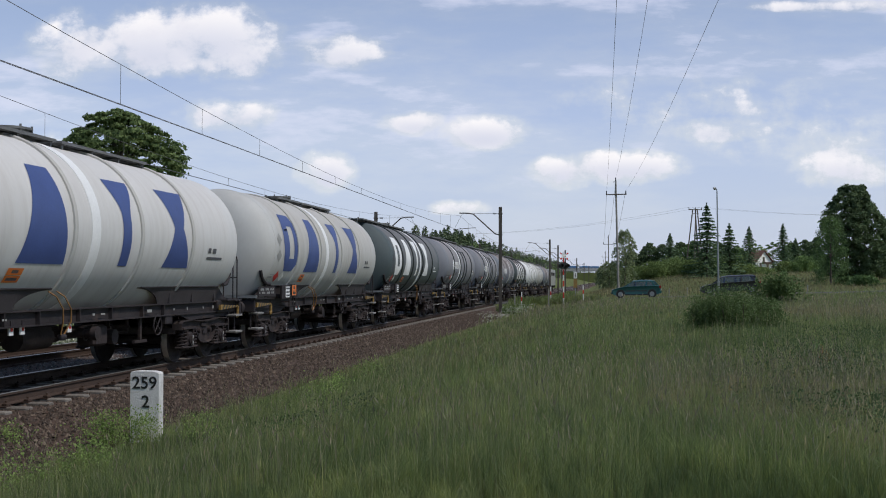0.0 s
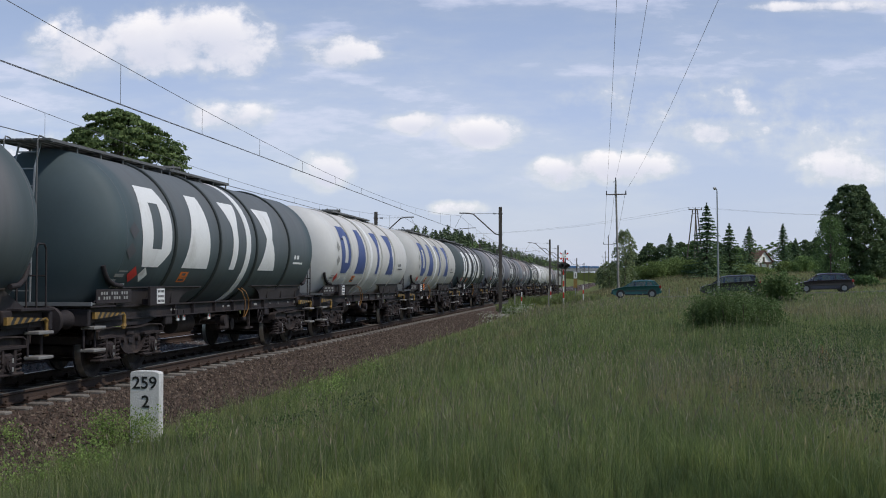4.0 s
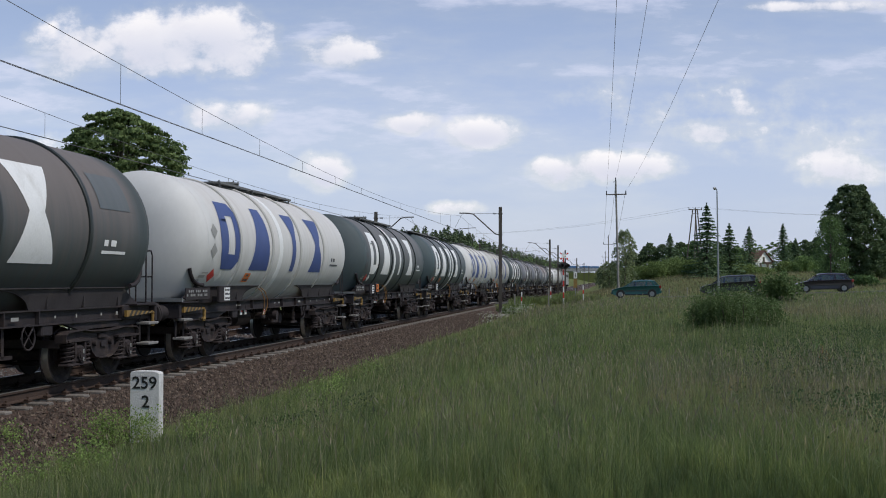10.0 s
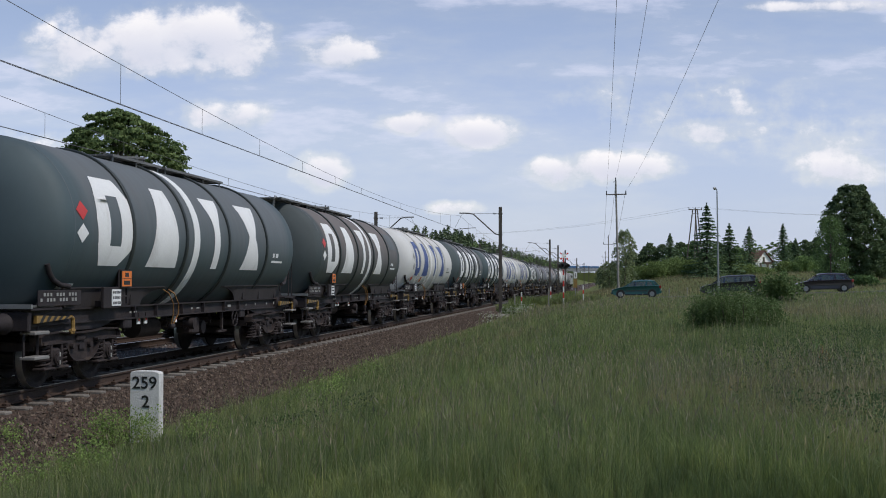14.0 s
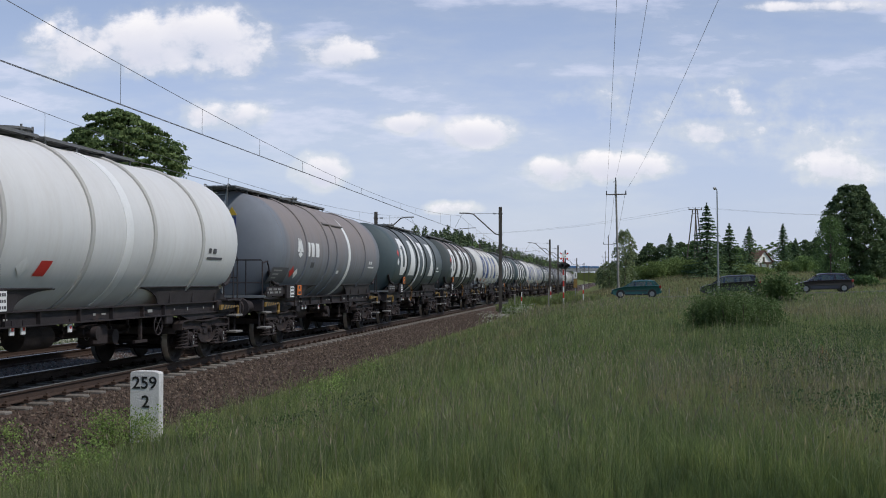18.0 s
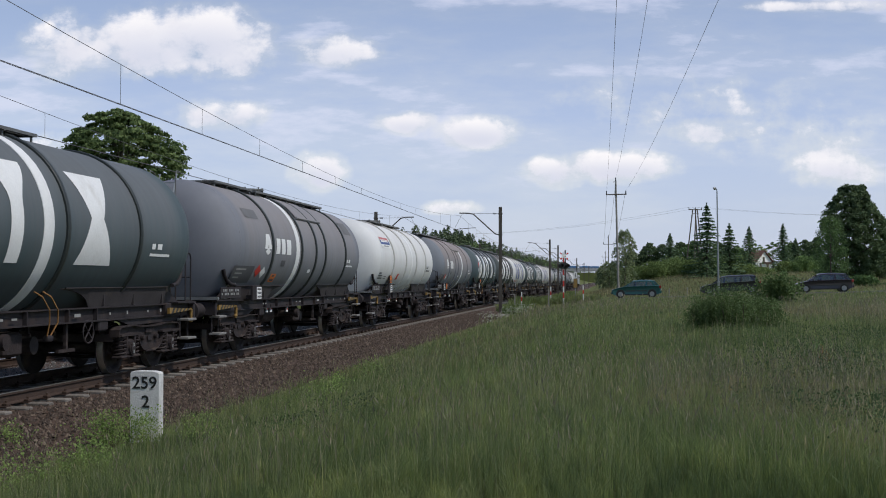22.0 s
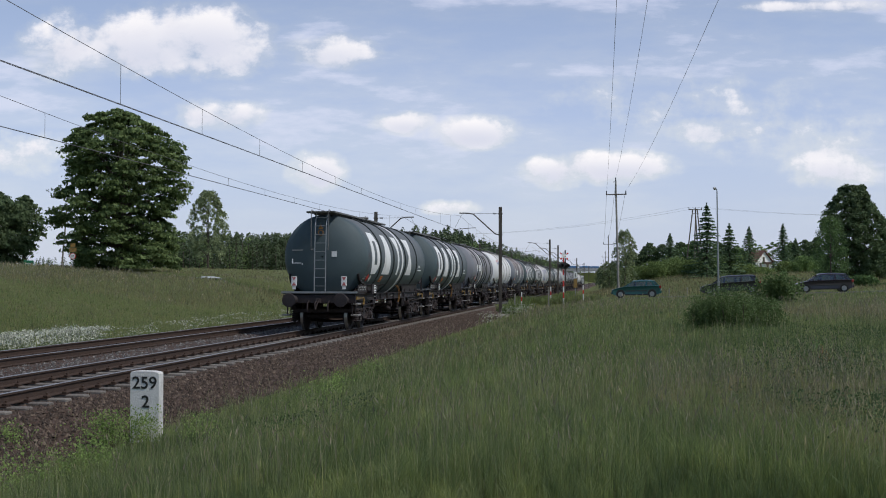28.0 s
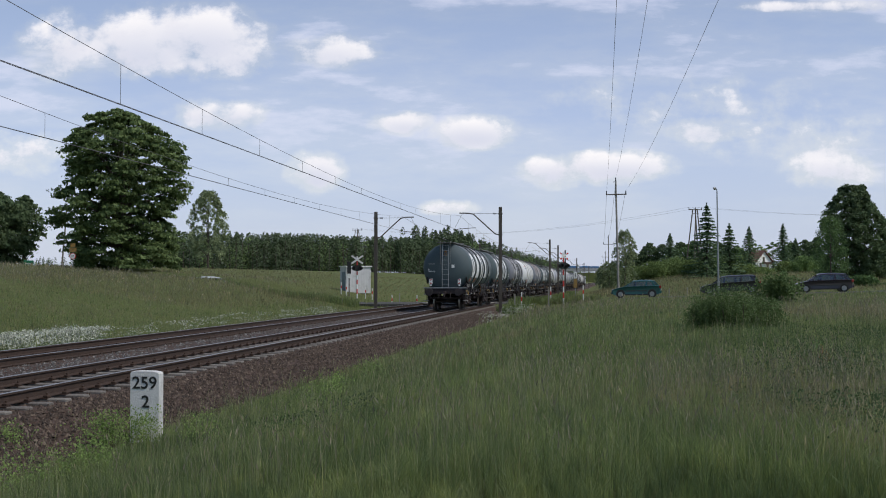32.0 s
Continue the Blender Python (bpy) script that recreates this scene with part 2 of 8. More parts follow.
# ---------------------------------------------------------------- mesh tools
class Geo:
    """Collects faces of one mesh."""

    def __init__(self):
        self.v, self.f, self.k = [], [], []

    def add(self, verts, faces, k=0, m=None):
        b = len(self.v)
        self.v += [tuple(m @ Vector(p)) for p in verts] if m is not None else [tuple(p) for p in verts]
        self.f += [tuple(b + i for i in f) for f in faces]
        self.k += [k] * len(faces)
        return self

    def box(self, c, s, k=0, m=None, bevel=0.0, taper=1.0):
        x, y, z = (a / 2 for a in s)
        if not bevel:
            p = [(c[0] + i * x * (taper if q > 0 else 1), c[1] + j * y * (taper if q > 0 else 1), c[2] + q * z) for i in (-1, 1) for j in (-1, 1) for q in (-1, 1)]
            return self.add(p, [(0, 1, 3, 2), (4, 6, 7, 5), (0, 4, 5, 1), (2, 3, 7, 6), (0, 2, 6, 4), (1, 5, 7, 3)], k, m)
        b = min(bevel, 0.45 * min(s))
        ring = [(-x + b, -y), (x - b, -y), (x, -y + b), (x, y - b), (x - b, y), (-x + b, y), (-x, y - b), (-x, -y + b)]
        inner = [(a * (x - b) / x, d * (y - b) / y) for a, d in ring]
        lv = [(inner, -z), (ring, -z + b), (ring, z - b), (inner, z)]
        p = [(c[0] + a, c[1] + d, c[2] + h) for r, h in lv for a, d in r]
        f = [tuple(reversed(range(8))), tuple(range(24, 32))]
        for i in range(3):
            f += [(i * 8 + j, i * 8 + (j + 1) % 8, i * 8 + 8 + (j + 1) % 8, i * 8 + 8 + j) for j in range(8)]
        return self.add(p, f, k, m)

    def tube(self, a, b, r, n=8, k=0, m=None, r2=None, caps=True):
        a, b = Vector(a), Vector(b)
        q = (b - a).to_track_quat("Z", "Y").to_matrix()
        r2 = r if r2 is None else r2
        p = []
        for o, rr in ((a, r), (b, r2)):
            p += [o + q @ Vector((rr * math.cos(2 * math.pi * i / n), rr * math.sin(2 * math.pi * i / n), 0)) for i in range(n)]
        f = [(i, (i + 1) % n, n + (i + 1) % n, n + i) for i in range(n)]
        if caps:
            f += [tuple(reversed(range(n))), tuple(range(n, 2 * n))]
        return self.add(p, f, k, m)

    def pipe(self, pts, r, n=6, k=0, m=None):
        """One bent tube through the points."""
        pts = [Vector(p) for p in pts]
        ring, up = [], None
        for i, c in enumerate(pts):
            d = (pts[min(i + 1, len(pts) - 1)] - pts[max(i - 1, 0)]).normalized()
            if up is None:
                up = d.orthogonal().normalized()
            up = (up - d * up.dot(d)).normalized()
            side = d.cross(up)
            ring += [c + (up * math.cos(2 * math.pi * q / n) + side * math.sin(2 * math.pi * q / n)) * r for q in range(n)]
        f = [(i * n + q, i * n + (q + 1) % n, (i + 1) * n + (q + 1) % n, (i + 1) * n + q) for i in range(len(pts) - 1) for q in range(n)]
        f += [tuple(reversed(range(n))), tuple(range((len(pts) - 1) * n, len(pts) * n))]
        return self.add(ring, f, k, m)

    def lathe(self, prof, n=32, k=0, m=None, arc=None):
        """prof: (position along x, radius); turned about the x axis."""
        a0, a1 = arc or (0, 2 * math.pi)
        full = arc is None
        c = n if full else n + 1
        p = [(x, r * math.cos(a0 + (a1 - a0) * i / n), r * math.sin(a0 + (a1 - a0) * i / n)) for x, r in prof for i in range(c)]
        f = []
        for j in range(len(prof) - 1):
            for i in range(n):
                i2 = (i + 1) % c
                f.append((j * c + i, j * c + i2, (j + 1) * c + i2, (j + 1) * c + i))
        return self.add(p, f, k, m)

    def prism(self, poly, d, k=0, m=None):
        """poly in x, z; extruded along y from 0 to d."""
        n = len(poly)
        p = [(x, 0, z) for x, z in poly] + [(x, d, z) for x, z in poly]
        f = [tuple(range(n)), tuple(reversed(range(n, 2 * n)))] + [(i, n + i, n + (i + 1) % n, (i + 1) % n) for i in range(n)]
        return self.add(p, f, k, m)

    def sweep(self, pts, prof, k=0, closed=True):
        """Carry a cross-section (offset to the right, up) along points in space."""
        n = len(prof)
        p = []
        for i, c in enumerate(pts):
            a, b = Vector(pts[max(i - 1, 0)]), Vector(pts[min(i + 1, len(pts) - 1)])
            d = (b - a).normalized()
            rt = Vector((d.y, -d.x, 0)).normalized()
            p += [Vector(c) + rt * u + Vector((0, 0, w)) for u, w in prof]
        f = []
        e = n if closed else n - 1
        for i in range(len(pts) - 1):
            f += [(i * n + j, i * n + (j + 1) % n, (i + 1) * n + (j + 1) % n, (i + 1) * n + j) for j in range(e)]
        if closed:
            f += [tuple(range(n)), tuple(reversed(range((len(pts) - 1) * n, len(pts) * n)))]
        return self.add(p, f, k)


def mesh_of(name, g, mats, smooth=None, weld=False):
    me = bpy.data.meshes.new(name)
    me.from_pydata(g.v, [], g.f)
    for m in mats if isinstance(mats, (list, tuple)) else [mats]:
        me.materials.append(m)
    me.polygons.foreach_set("material_index", g.k)
    bm = bmesh.new()
    bm.from_mesh(me)
    if weld:
        bmesh.ops.remove_doubles(bm, verts=bm.verts, dist=0.0005)
    bmesh.ops.recalc_face_normals(bm, faces=bm.faces)
    bm.to_mesh(me)
    bm.free()
    if smooth:
        me.polygons.foreach_set("use_smooth", [True] * len(me.polygons))
        me.set_sharp_from_angle(angle=radians(smooth))
    return me


def part(name, g, mats, parent=None, label="", smooth=None, at=None):
    ob = new(name, mesh_of(name, g, mats, smooth) if isinstance(g, Geo) else g)
    if parent is not None:
        ob.parent = parent
    if at is not None:
        ob.matrix_basis = at
    return tagged(ob, label)


def root(name, label, category, group="", at=None, kind=""):
    ob = new(name)
    ob.empty_display_size = 0.3
    if at is not None:
        ob.matrix_basis = at
    return tagged(ob, label, category, group, kind)


def big_mesh(name, verts, faces, mat, smooth=False):
    """Many faces of one size from arrays."""
    me = bpy.data.meshes.new(name)
    nf, w = faces.shape
    me.vertices.add(len(verts))
    me.vertices.foreach_set("co", np.ascontiguousarray(verts, np.float32).ravel())
    me.loops.add(nf * w)
    me.loops.foreach_set("vertex_index", np.ascontiguousarray(faces, np.int32).ravel())
    me.polygons.add(nf)
    me.polygons.foreach_set("loop_start", np.arange(nf, dtype=np.int32) * w)
    me.polygons.foreach_set("use_smooth", np.full(nf, smooth))
    me.materials.append(mat)
    me.update()
    return me


# ---------------------------------------------------------------- the line of the railway
D_TRACK, PHI0, KAP, KAP2, G1, G2, TRACKS = 9.66, 0.15056, 0.000166, -0.000002, 0.0012, 0.00002, 3.95


def heading(s):
    s = min(max(s, -60.0), 160.0)
    return PHI0 - KAP * s - KAP2 * s * s / 2


STEP = 2.0
S_MIN, S_MAX = -120.0, 1000.0
_line = {}


def _lay_line():
    x, y = -D_TRACK * math.cos(PHI0), D_TRACK * math.sin(PHI0)
    _line[0] = (x, y)
    for sign, end in ((1, S_MAX), (-1, S_MIN)):
        px, py = x, y
        for i in range(1, int(abs(end) / STEP) + 1):
            h = heading(sign * (i - 0.5) * STEP)
            px, py = px + sign * STEP * math.sin(h), py + sign * STEP * math.cos(h)
            _line[sign * i] = (px, py)


_lay_line()


def rail_z(s):
    c = min(max(s, 0.0), 150.0)
    return -(G1 * c + G2 * c * c / 2) - 0.002 * max(0.0, min(s, 400.0) - 150.0)


def on_track(s, lat=0.0, dz=0.0):
    i = math.floor(s / STEP)
    i = min(max(i, int(S_MIN / STEP)), int(S_MAX / STEP) - 1)
    f = s / STEP - i
    a, b = _line[i], _line[i + 1]
    h = heading(s)
    return Vector((a[0] + (b[0] - a[0]) * f + math.cos(h) * lat, a[1] + (b[1] - a[1]) * f - math.sin(h) * lat, rail_z(s) + dz))


def track_pose(s, lat=0.0, dz=0.0):
    """x forward along the line, y to its left."""
    g = math.degrees(math.atan2(rail_z(s + 3) - rail_z(s - 3), 6))
    p = on_track(s, lat, dz)
    return Matrix.Translation(p) @ Matrix.Rotation(math.pi / 2 - heading(s), 4, "Z") @ Matrix.Rotation(-radians(g), 4, "Y")


def sl_of(x, y):
    """Distance along the line and to its right, near enough for the ground's shape."""
    x0, y0 = -D_TRACK * math.cos(PHI0), D_TRACK * math.sin(PHI0)
    s = (x - x0) * math.sin(PHI0) + (y - y0) * math.cos(PHI0)
    m = (x - x0) * math.cos(PHI0) - (y - y0) * math.sin(PHI0)
    return s, m


def smooth01(t):
    t = min(max(t, 0.0), 1.0)
    return t * t * (3 - 2 * t)


ROAD_Y = 91.0


def ground_z(x, y):
    s, m = sl_of(x, y)
    base = rail_z(s)
    if m > -TRACKS / 2:
        z = -0.62 + 0.80 * smooth01((m - 3.2) / 5.5) + 0.028 * max(0.0, min(m, 60.0) - 11.0)
        z += 0.022 * max(0.0, min(y, 220.0) - 104.0) * smooth01((m - 7.0) / 14.0)
        z = max(z, -0.62)
    else:
        u = -m - TRACKS
        z = -0.62 + 0.15 * max(0.0, min(u, 20.0) - 5.0) + 0.06 * max(0.0, min(u, 46.0) - 20.0)
        z += 0.002 * max(0.0, min(y, 320.0) - 130.0) * smooth01((u - 5.0) / 10.0)
    if x < -9.0:
        ry = 91.2 + max(0.0, -8.0 - x) * 0.93 if x > -34 else 115.4 + (-34 - x) * 0.3
        z -= 1.4 * smooth01(1 - abs(y - ry) / 6.5) * smooth01((-9.0 - x) / 7.0)
    # the road's crossing lies level with the rails
    r = smooth01(1 - abs(y - ROAD_Y) / 7.0) * smooth01(1 - (abs(m + 2) - 4.0) / 16.0)
    z = z * (1 - r) - 0.03 * r
    rough = 0.0 if -8.5 < m < 3.0 else 0.09 * noise.noise((x * 0.35, y * 0.35, 0)) + 0.05 * noise.noise((x * 1.1, y * 1.1, 4.0))
    return base * smooth01(1 - (abs(m + 2) - 6.0) / 9.0) + z + rough

# ---------------------------------------------------------------- ground
def grass_ground():
    m, n, l, p = shader("meadow_soil_and_grass")
    c = ramp(n, l, noise_at(n, l, 0.06, 6, 0.6), [(0.3, (0.090, 0.119, 0.039)), (0.52, (0.130, 0.164, 0.054)), (0.75, (0.203, 0.199, 0.088))])
    c = blend(n, l, 0.5, c, ramp(n, l, noise_at(n, l, 1.6, 6, 0.7), [(0.3, (0.068, 0.086, 0.031)), (0.7, (0.193, 0.215, 0.083))]))
    c = blend(n, l, 0.35, c, ramp(n, l, noise_at(n, l, 14, 4, 0.7), [(0.3, (0.032, 0.041, 0.016)), (0.7, (0.198, 0.207, 0.088))]))
    l.new(c, p.inputs["Base Color"])
    p.inputs["Roughness"].default_value = 0.95
    p.inputs["Specular IOR Level"].default_value = 0.1
    bump(n, l, p, noise_at(n, l, 5, 6, 0.7), 0.9, 0.25)
    return m


M_GROUND = grass_ground()


def spaced(lo, hi, n, k):
    u = np.linspace(-1, 1, n)
    v = np.sinh(k * u) / math.sinh(k)
    return np.where(v < 0, -v * lo, v * hi)


def build_ground():
    xs, ys = spaced(-3500, 3500, 230, 8.0), np.concatenate([np.linspace(-150, 0, 12)[:-1], np.linspace(0, 130, 150)[:-1], 130 + (np.linspace(0, 1, 60) ** 3) * 4200])
    vs = np.array([(x, y, ground_z(x, y)) for y in ys for x in xs])
    w, h = len(xs), len(ys)
    i = np.arange(w * h).reshape(h, w)
    fs = np.stack([i[:-1, :-1], i[:-1, 1:], i[1:, 1:], i[1:, :-1]], -1).reshape(-1, 4)
    ob = new("ground", big_mesh("ground", vs, fs, M_GROUND, True))
    tagged(ob, "rough green meadow ground beside the railway", "ground", kind="structure")


build_ground()

# ---------------------------------------------------------------- track
M_BALLAST = surface("crushed_stone_bed", (0.081, 0.048, 0.033), (0.039, 0.022, 0.015), 0.95, 0, 3, 30, 0.5, 1.0, dirt=(0.067, 0.032, 0.020))
M_STONE = per_piece("crushed_stone", [(0.0, (0.019, 0.012, 0.009)), (0.45, (0.046, 0.031, 0.024)), (0.75, (0.092, 0.064, 0.048)), (1.0, (0.190, 0.145, 0.112))], 0.95, 40, 0.4, amount=0.2)


M_GREY_STONE = per_piece("grey_crushed_stone", [(0.0, (0.042, 0.038, 0.036)), (0.45, (0.090, 0.083, 0.079)), (0.75, (0.15, 0.140, 0.133)), (1.0, (0.25, 0.238, 0.228))], 0.95, 40, 0.4, amount=0.2)


def line_points(lat, dz, lo, hi, step):
    return [on_track(lo + (hi - lo) * i / int((hi - lo) / step), lat, dz) for i in range(int((hi - lo) / step) + 1)]


RAIL = [(-0.075, -0.172), (0.075, -0.172), (0.075, -0.158), (0.014, -0.138), (0.010, -0.050), (0.034, -0.036), (0.036, -0.006), (0.028, 0.0),
        (-0.028, 0.0), (-0.036, -0.006), (-0.034, -0.036), (-0.010, -0.050), (-0.014, -0.138), (-0.075, -0.158)]


def rail_mesh(lat):
    pts = line_points(lat, 0.0, -60, 140, 5) + line_points(lat, 0.0, 150, 960, 15)
    g = Geo()
    g.sweep(pts, RAIL, 0)
    n = len(RAIL)
    # the running band on the head is polished
    for i, f in enumerate(g.f):
        if len(f) == 4 and i % n in (6, 7, 8):
            g.k[i] = 1
    return g


def sleeper_mesh():
    g = Geo()
    g.box((0, 0, -0.275), (0.19, 2.5, 0.19), 0, bevel=0.015)
    for y in (-0.75, 0.75):
        g.box((0, y, -0.178), (0.20, 0.36, 0.016), 1)
        for d in (-0.125, 0.125):
            g.box((0, y + d, -0.150), (0.11, 0.09, 0.05), 1, bevel=0.012)
            g.tube((0, y + d, -0.13), (0, y + d, -0.095), 0.020, 6, 1)
    return mesh_of("sleeper", g, [M_SLEEPER, M_RUST])


def build_track(off, label):
    tr = root("railway_track", label, "railway track", "the two tracks")
    tr["kind"] = "structure"
    for lat in (-0.7535, 0.7535):
        part("rail", rail_mesh(off + lat), [M_RUST, M_TREAD], tr, "rusty steel rail with a polished head")
    return tr


track_near = build_track(0.0, "near railway track with rusty rails on pale concrete sleepers")
track_far = build_track(-TRACKS, "second railway track with rusty rails on stone ballast")


def build_ballast():
    g = Geo()
    prof = [(-TRACKS - 3.3, -0.72), (-TRACKS - 2.2, -0.34), (-TRACKS - 1.5, -0.20), (-TRACKS - 0.4, -0.20), (-TRACKS + 1.4, -0.185), (-TRACKS / 2, -0.21),
            (-1.4, -0.215), (0.0, -0.225), (1.25, -0.222), (1.45, -0.235), (2.0, -0.37), (3.5, -0.80)]
    far = prof[:-3] + [(1.4, -0.24), (1.6, -0.33), (2.0, -0.80)]
    g.sweep(line_points(0.0, 0.0, -60, 77, 1), prof, 0, closed=False)
    g.sweep(line_points(0.0, 0.0, 77, 140, 2) + line_points(0.0, 0.0, 150, 960, 15), far, 0, closed=False)
    ob = part("ballast_bed", g, M_BALLAST, smooth=40)
    tagged(ob, "grey-brown crushed stone ballast bed under both tracks", "ballast", kind="structure")
    # loose stones on top
    rng = np.random.default_rng(5)
    n = 84000
    s = 9 + 62 * rng.random(n) ** 1.5
    lat = np.where(rng.random(n) < 0.64, rng.uniform(0.4, 3.25, n), rng.uniform(-TRACKS - 2.6, 0.4, n))
    pl, pz = np.array(prof).T
    z = np.interp(lat, pl, pz) + rng.uniform(-0.010, 0.012, n) - 0.018 * (np.abs(lat) < 1.4)
    keep = np.ones(n, bool)
    for c in (0.0, -TRACKS):
        for r in (-0.7535, 0.7535):
            keep &= np.abs(lat - c - r) > 0.16
        keep &= ~((np.abs(lat - c) < 1.36) & (np.abs(((s - 0.347 + 0.3) % 0.6) - 0.3) < 0.10))
    keep &= (s < 76) | (lat < 1.4)
    s, lat, z = s[keep], lat[keep], z[keep]
    n = len(s)
    base = np.array([on_track(a, b, 0.0) for a, b in zip(s, lat)]) + np.stack([np.zeros(n), np.zeros(n), z], 1)
    octa = np.array([(1, 0, 0), (-1, 0, 0), (0, 1, 0), (0, -1, 0), (0, 0, 1), (0, 0, -1)], float)
    fc = np.array([(0, 2, 4), (2, 1, 4), (1, 3, 4), (3, 0, 4)])
    size = rng.uniform(0.015, 0.040, (n, 1, 1)) * rng.uniform(0.6, 1.4, (n, 1, 3))
    ang = rng.uniform(0, math.pi, n)
    v = octa[None] * size + rng.normal(0, 0.006, (n, 6, 3))
    ca, sa = np.cos(ang)[:, None], np.sin(ang)[:, None]
    v = np.stack([v[..., 0] * ca - v[..., 1] * sa, v[..., 0] * sa + v[..., 1] * ca, v[..., 2]], -1) + base[:, None]
    f = (fc[None] + 6 * np.arange(n)[:, None, None]).reshape(-1, 3)
    pale = np.repeat(lat + rng.normal(0, 0.25, n) < -1.25, 4)
    st = new("ballast_stones", big_mesh("ballast_stones", v.reshape(-1, 3), f[~pale], M_STONE))
    tagged(st, "loose rusty brown crushed stones along the near track", "stones", kind="stuff")
    st = new("grey_ballast_stones", big_mesh("grey_ballast_stones", v.reshape(-1, 3), f[pale], M_GREY_STONE))
    tagged(st, "loose grey crushed stones between the tracks", "stones", kind="stuff")


build_ballast()

# ---------------------------------------------------------------- tank wagons
TANK_R, TANK_Z, BARREL = 1.47, 2.49, 6.0
_cache = {}


def kept(key, make):
    if key not in _cache:
        _cache[key] = make()
    return _cache[key]


def dish(x0, sign, depth=0.62, r=TANK_R, n=14):
    return [(x0 + sign * depth * math.sin(a), r * (0.02 + 0.98 * math.cos(a) ** 0.75)) for a in [math.pi / 2 * i / n for i in range(n + 1)]]


def barrel_mesh(mat):
    g = Geo()
    back, front = dish(-BARREL, -1), dish(BARREL, 1)
    prof = list(reversed(back)) + [(x, TANK_R) for x in (-3.6, -1.2, 1.2, 3.6)] + front
    g.lathe(prof, 56, 0, Matrix.Translation((0, 0, TANK_Z)))
    return mesh_of("tank_barrel", g, mat, 50)


def ring_mesh(mat, width=0.10, proud=0.045, arc=None):
    g = Geo()
    w = width / 2
    g.lathe([(-w, TANK_R - 0.01), (-w, TANK_R + proud * 0.7), (-w * 0.6, TANK_R + proud), (w * 0.6, TANK_R + proud), (w, TANK_R + proud * 0.7), (w, TANK_R - 0.01)], 56, 0,
            Matrix.Translation((0, 0, TANK_Z)), arc)
    return mesh_of("rib", g, mat, 50)


def patch(shape, a0, a1, side=-1, n=18, lift=0.006):
    """A painted mark on the shell: shape(t) gives the spans along x at each height t from 0 to 1."""
    g = Geo()
    r = TANK_R + lift
    for i in range(n):
        for (b0, b1), (t0, t1) in zip(shape(i / n), shape((i + 1) / n)) if len(shape(i / n)) == len(shape((i + 1) / n)) else zip(shape((i + 0.5) / n), shape((i + 0.5) / n)):
            p = []
            for x0, x1, t in ((b0, b1, i / n), (t0, t1, (i + 1) / n)):
                a = radians(a0 + (a1 - a0) * t)
                p += [(x0, side * r * math.cos(a), TANK_Z + r * math.sin(a)), (x1, side * r * math.cos(a), TANK_Z + r * math.sin(a))]
            g.add(p, [(0, 1, 3, 2)])
    return g


def mark_block(t):
    cut = 0.42 * max(0.0, (0.2 - t) / 0.2) + 0.30 * max(0.0, (t - 0.72) / 0.28)
    a, b = 0.12 * abs(2 * t - 1) + 0.3 * cut, 1.38 - cut
    return [(a, 0.50), (0.92, b)] if 0.24 < t < 0.76 else [(a, b)]


def mark_wedge(t):
    return [(0.54 * t, 1.40 - 0.23 * t)]


def mark_post(t):
    w = 0.34 + 0.62 * smooth01((t - 0.55) / 0.45)
    return [(0.50 - w / 2, 0.50 + w / 2)]


def mark_waist(t):
    h = 0.22 + 0.42 * abs(2 * t - 1)
    return [(0.67 - h, 0.67 + h)]


def shifted(shape, dx):
    return lambda t: [(a + dx, b + dx) for a, b in shape(t)]


def block(x0, x1):
    return lambda t: [(x0, x1)]


def slanted(x0, x1, lean):
    return lambda t: [(x0 + lean * t, x1 + lean * t)]


def diamond(x, w):
    return lambda t: [(x - w * (1 - abs(2 * t - 1)), x + w * (1 - abs(2 * t - 1)))]


LETTERS = (("emblem_block", mark_block, -5.41), ("emblem_wedge", mark_wedge, -3.30), ("emblem_post", mark_post, -0.87), ("emblem_waist", mark_waist, 1.45))
BLUE_LETTERS = (("emblem_block", mark_block, -5.25), ("emblem_wedge", mark_wedge, -3.12), ("emblem_post", mark_post, -0.14), ("emblem_waist", mark_waist, 2.04))


def underframe_mesh():
    g = Geo()
    for y in (-1.0, 1.0):
        g.box((0, y, 1.10), (13.9, 0.05, 0.22), 0)
        for z in (0.99, 1.21):
            g.box((0, y * 1.035, z), (13.9, 0.12, 0.022), 0)
        for x in (-6.45, -2.9, -1.9, -0.6, 0.6, 1.9, 2.9, 6.45):
            g.box((x, y * 1.05, 1.10), (0.025, 0.09, 0.20), 0)
        # heavier boxed ends over the buffers
        for s in (-1, 1):
            g.box((s * 6.35, y * 1.06, 1.10), (1.15, 0.14, 0.27), 0, bevel=0.02)
    for x in (-3.3, 3.3):
        g.box((x, 0, 1.0), (0.16, 1.95, 0.10), 0)
    for s in (-1, 1):
        g.box((s * 5.3, 0, 0.98), (3.2, 0.36, 0.16), 0)
        g.box((s * 6.94, 0, 1.06), (0.10, 2.5, 0.28), 0, bevel=0.015)
        g.box((s * 6.49, 0, 1.24), (0.95, 2.55, 0.03), 0)
    return mesh_of("underframe", g, M_FRAME)


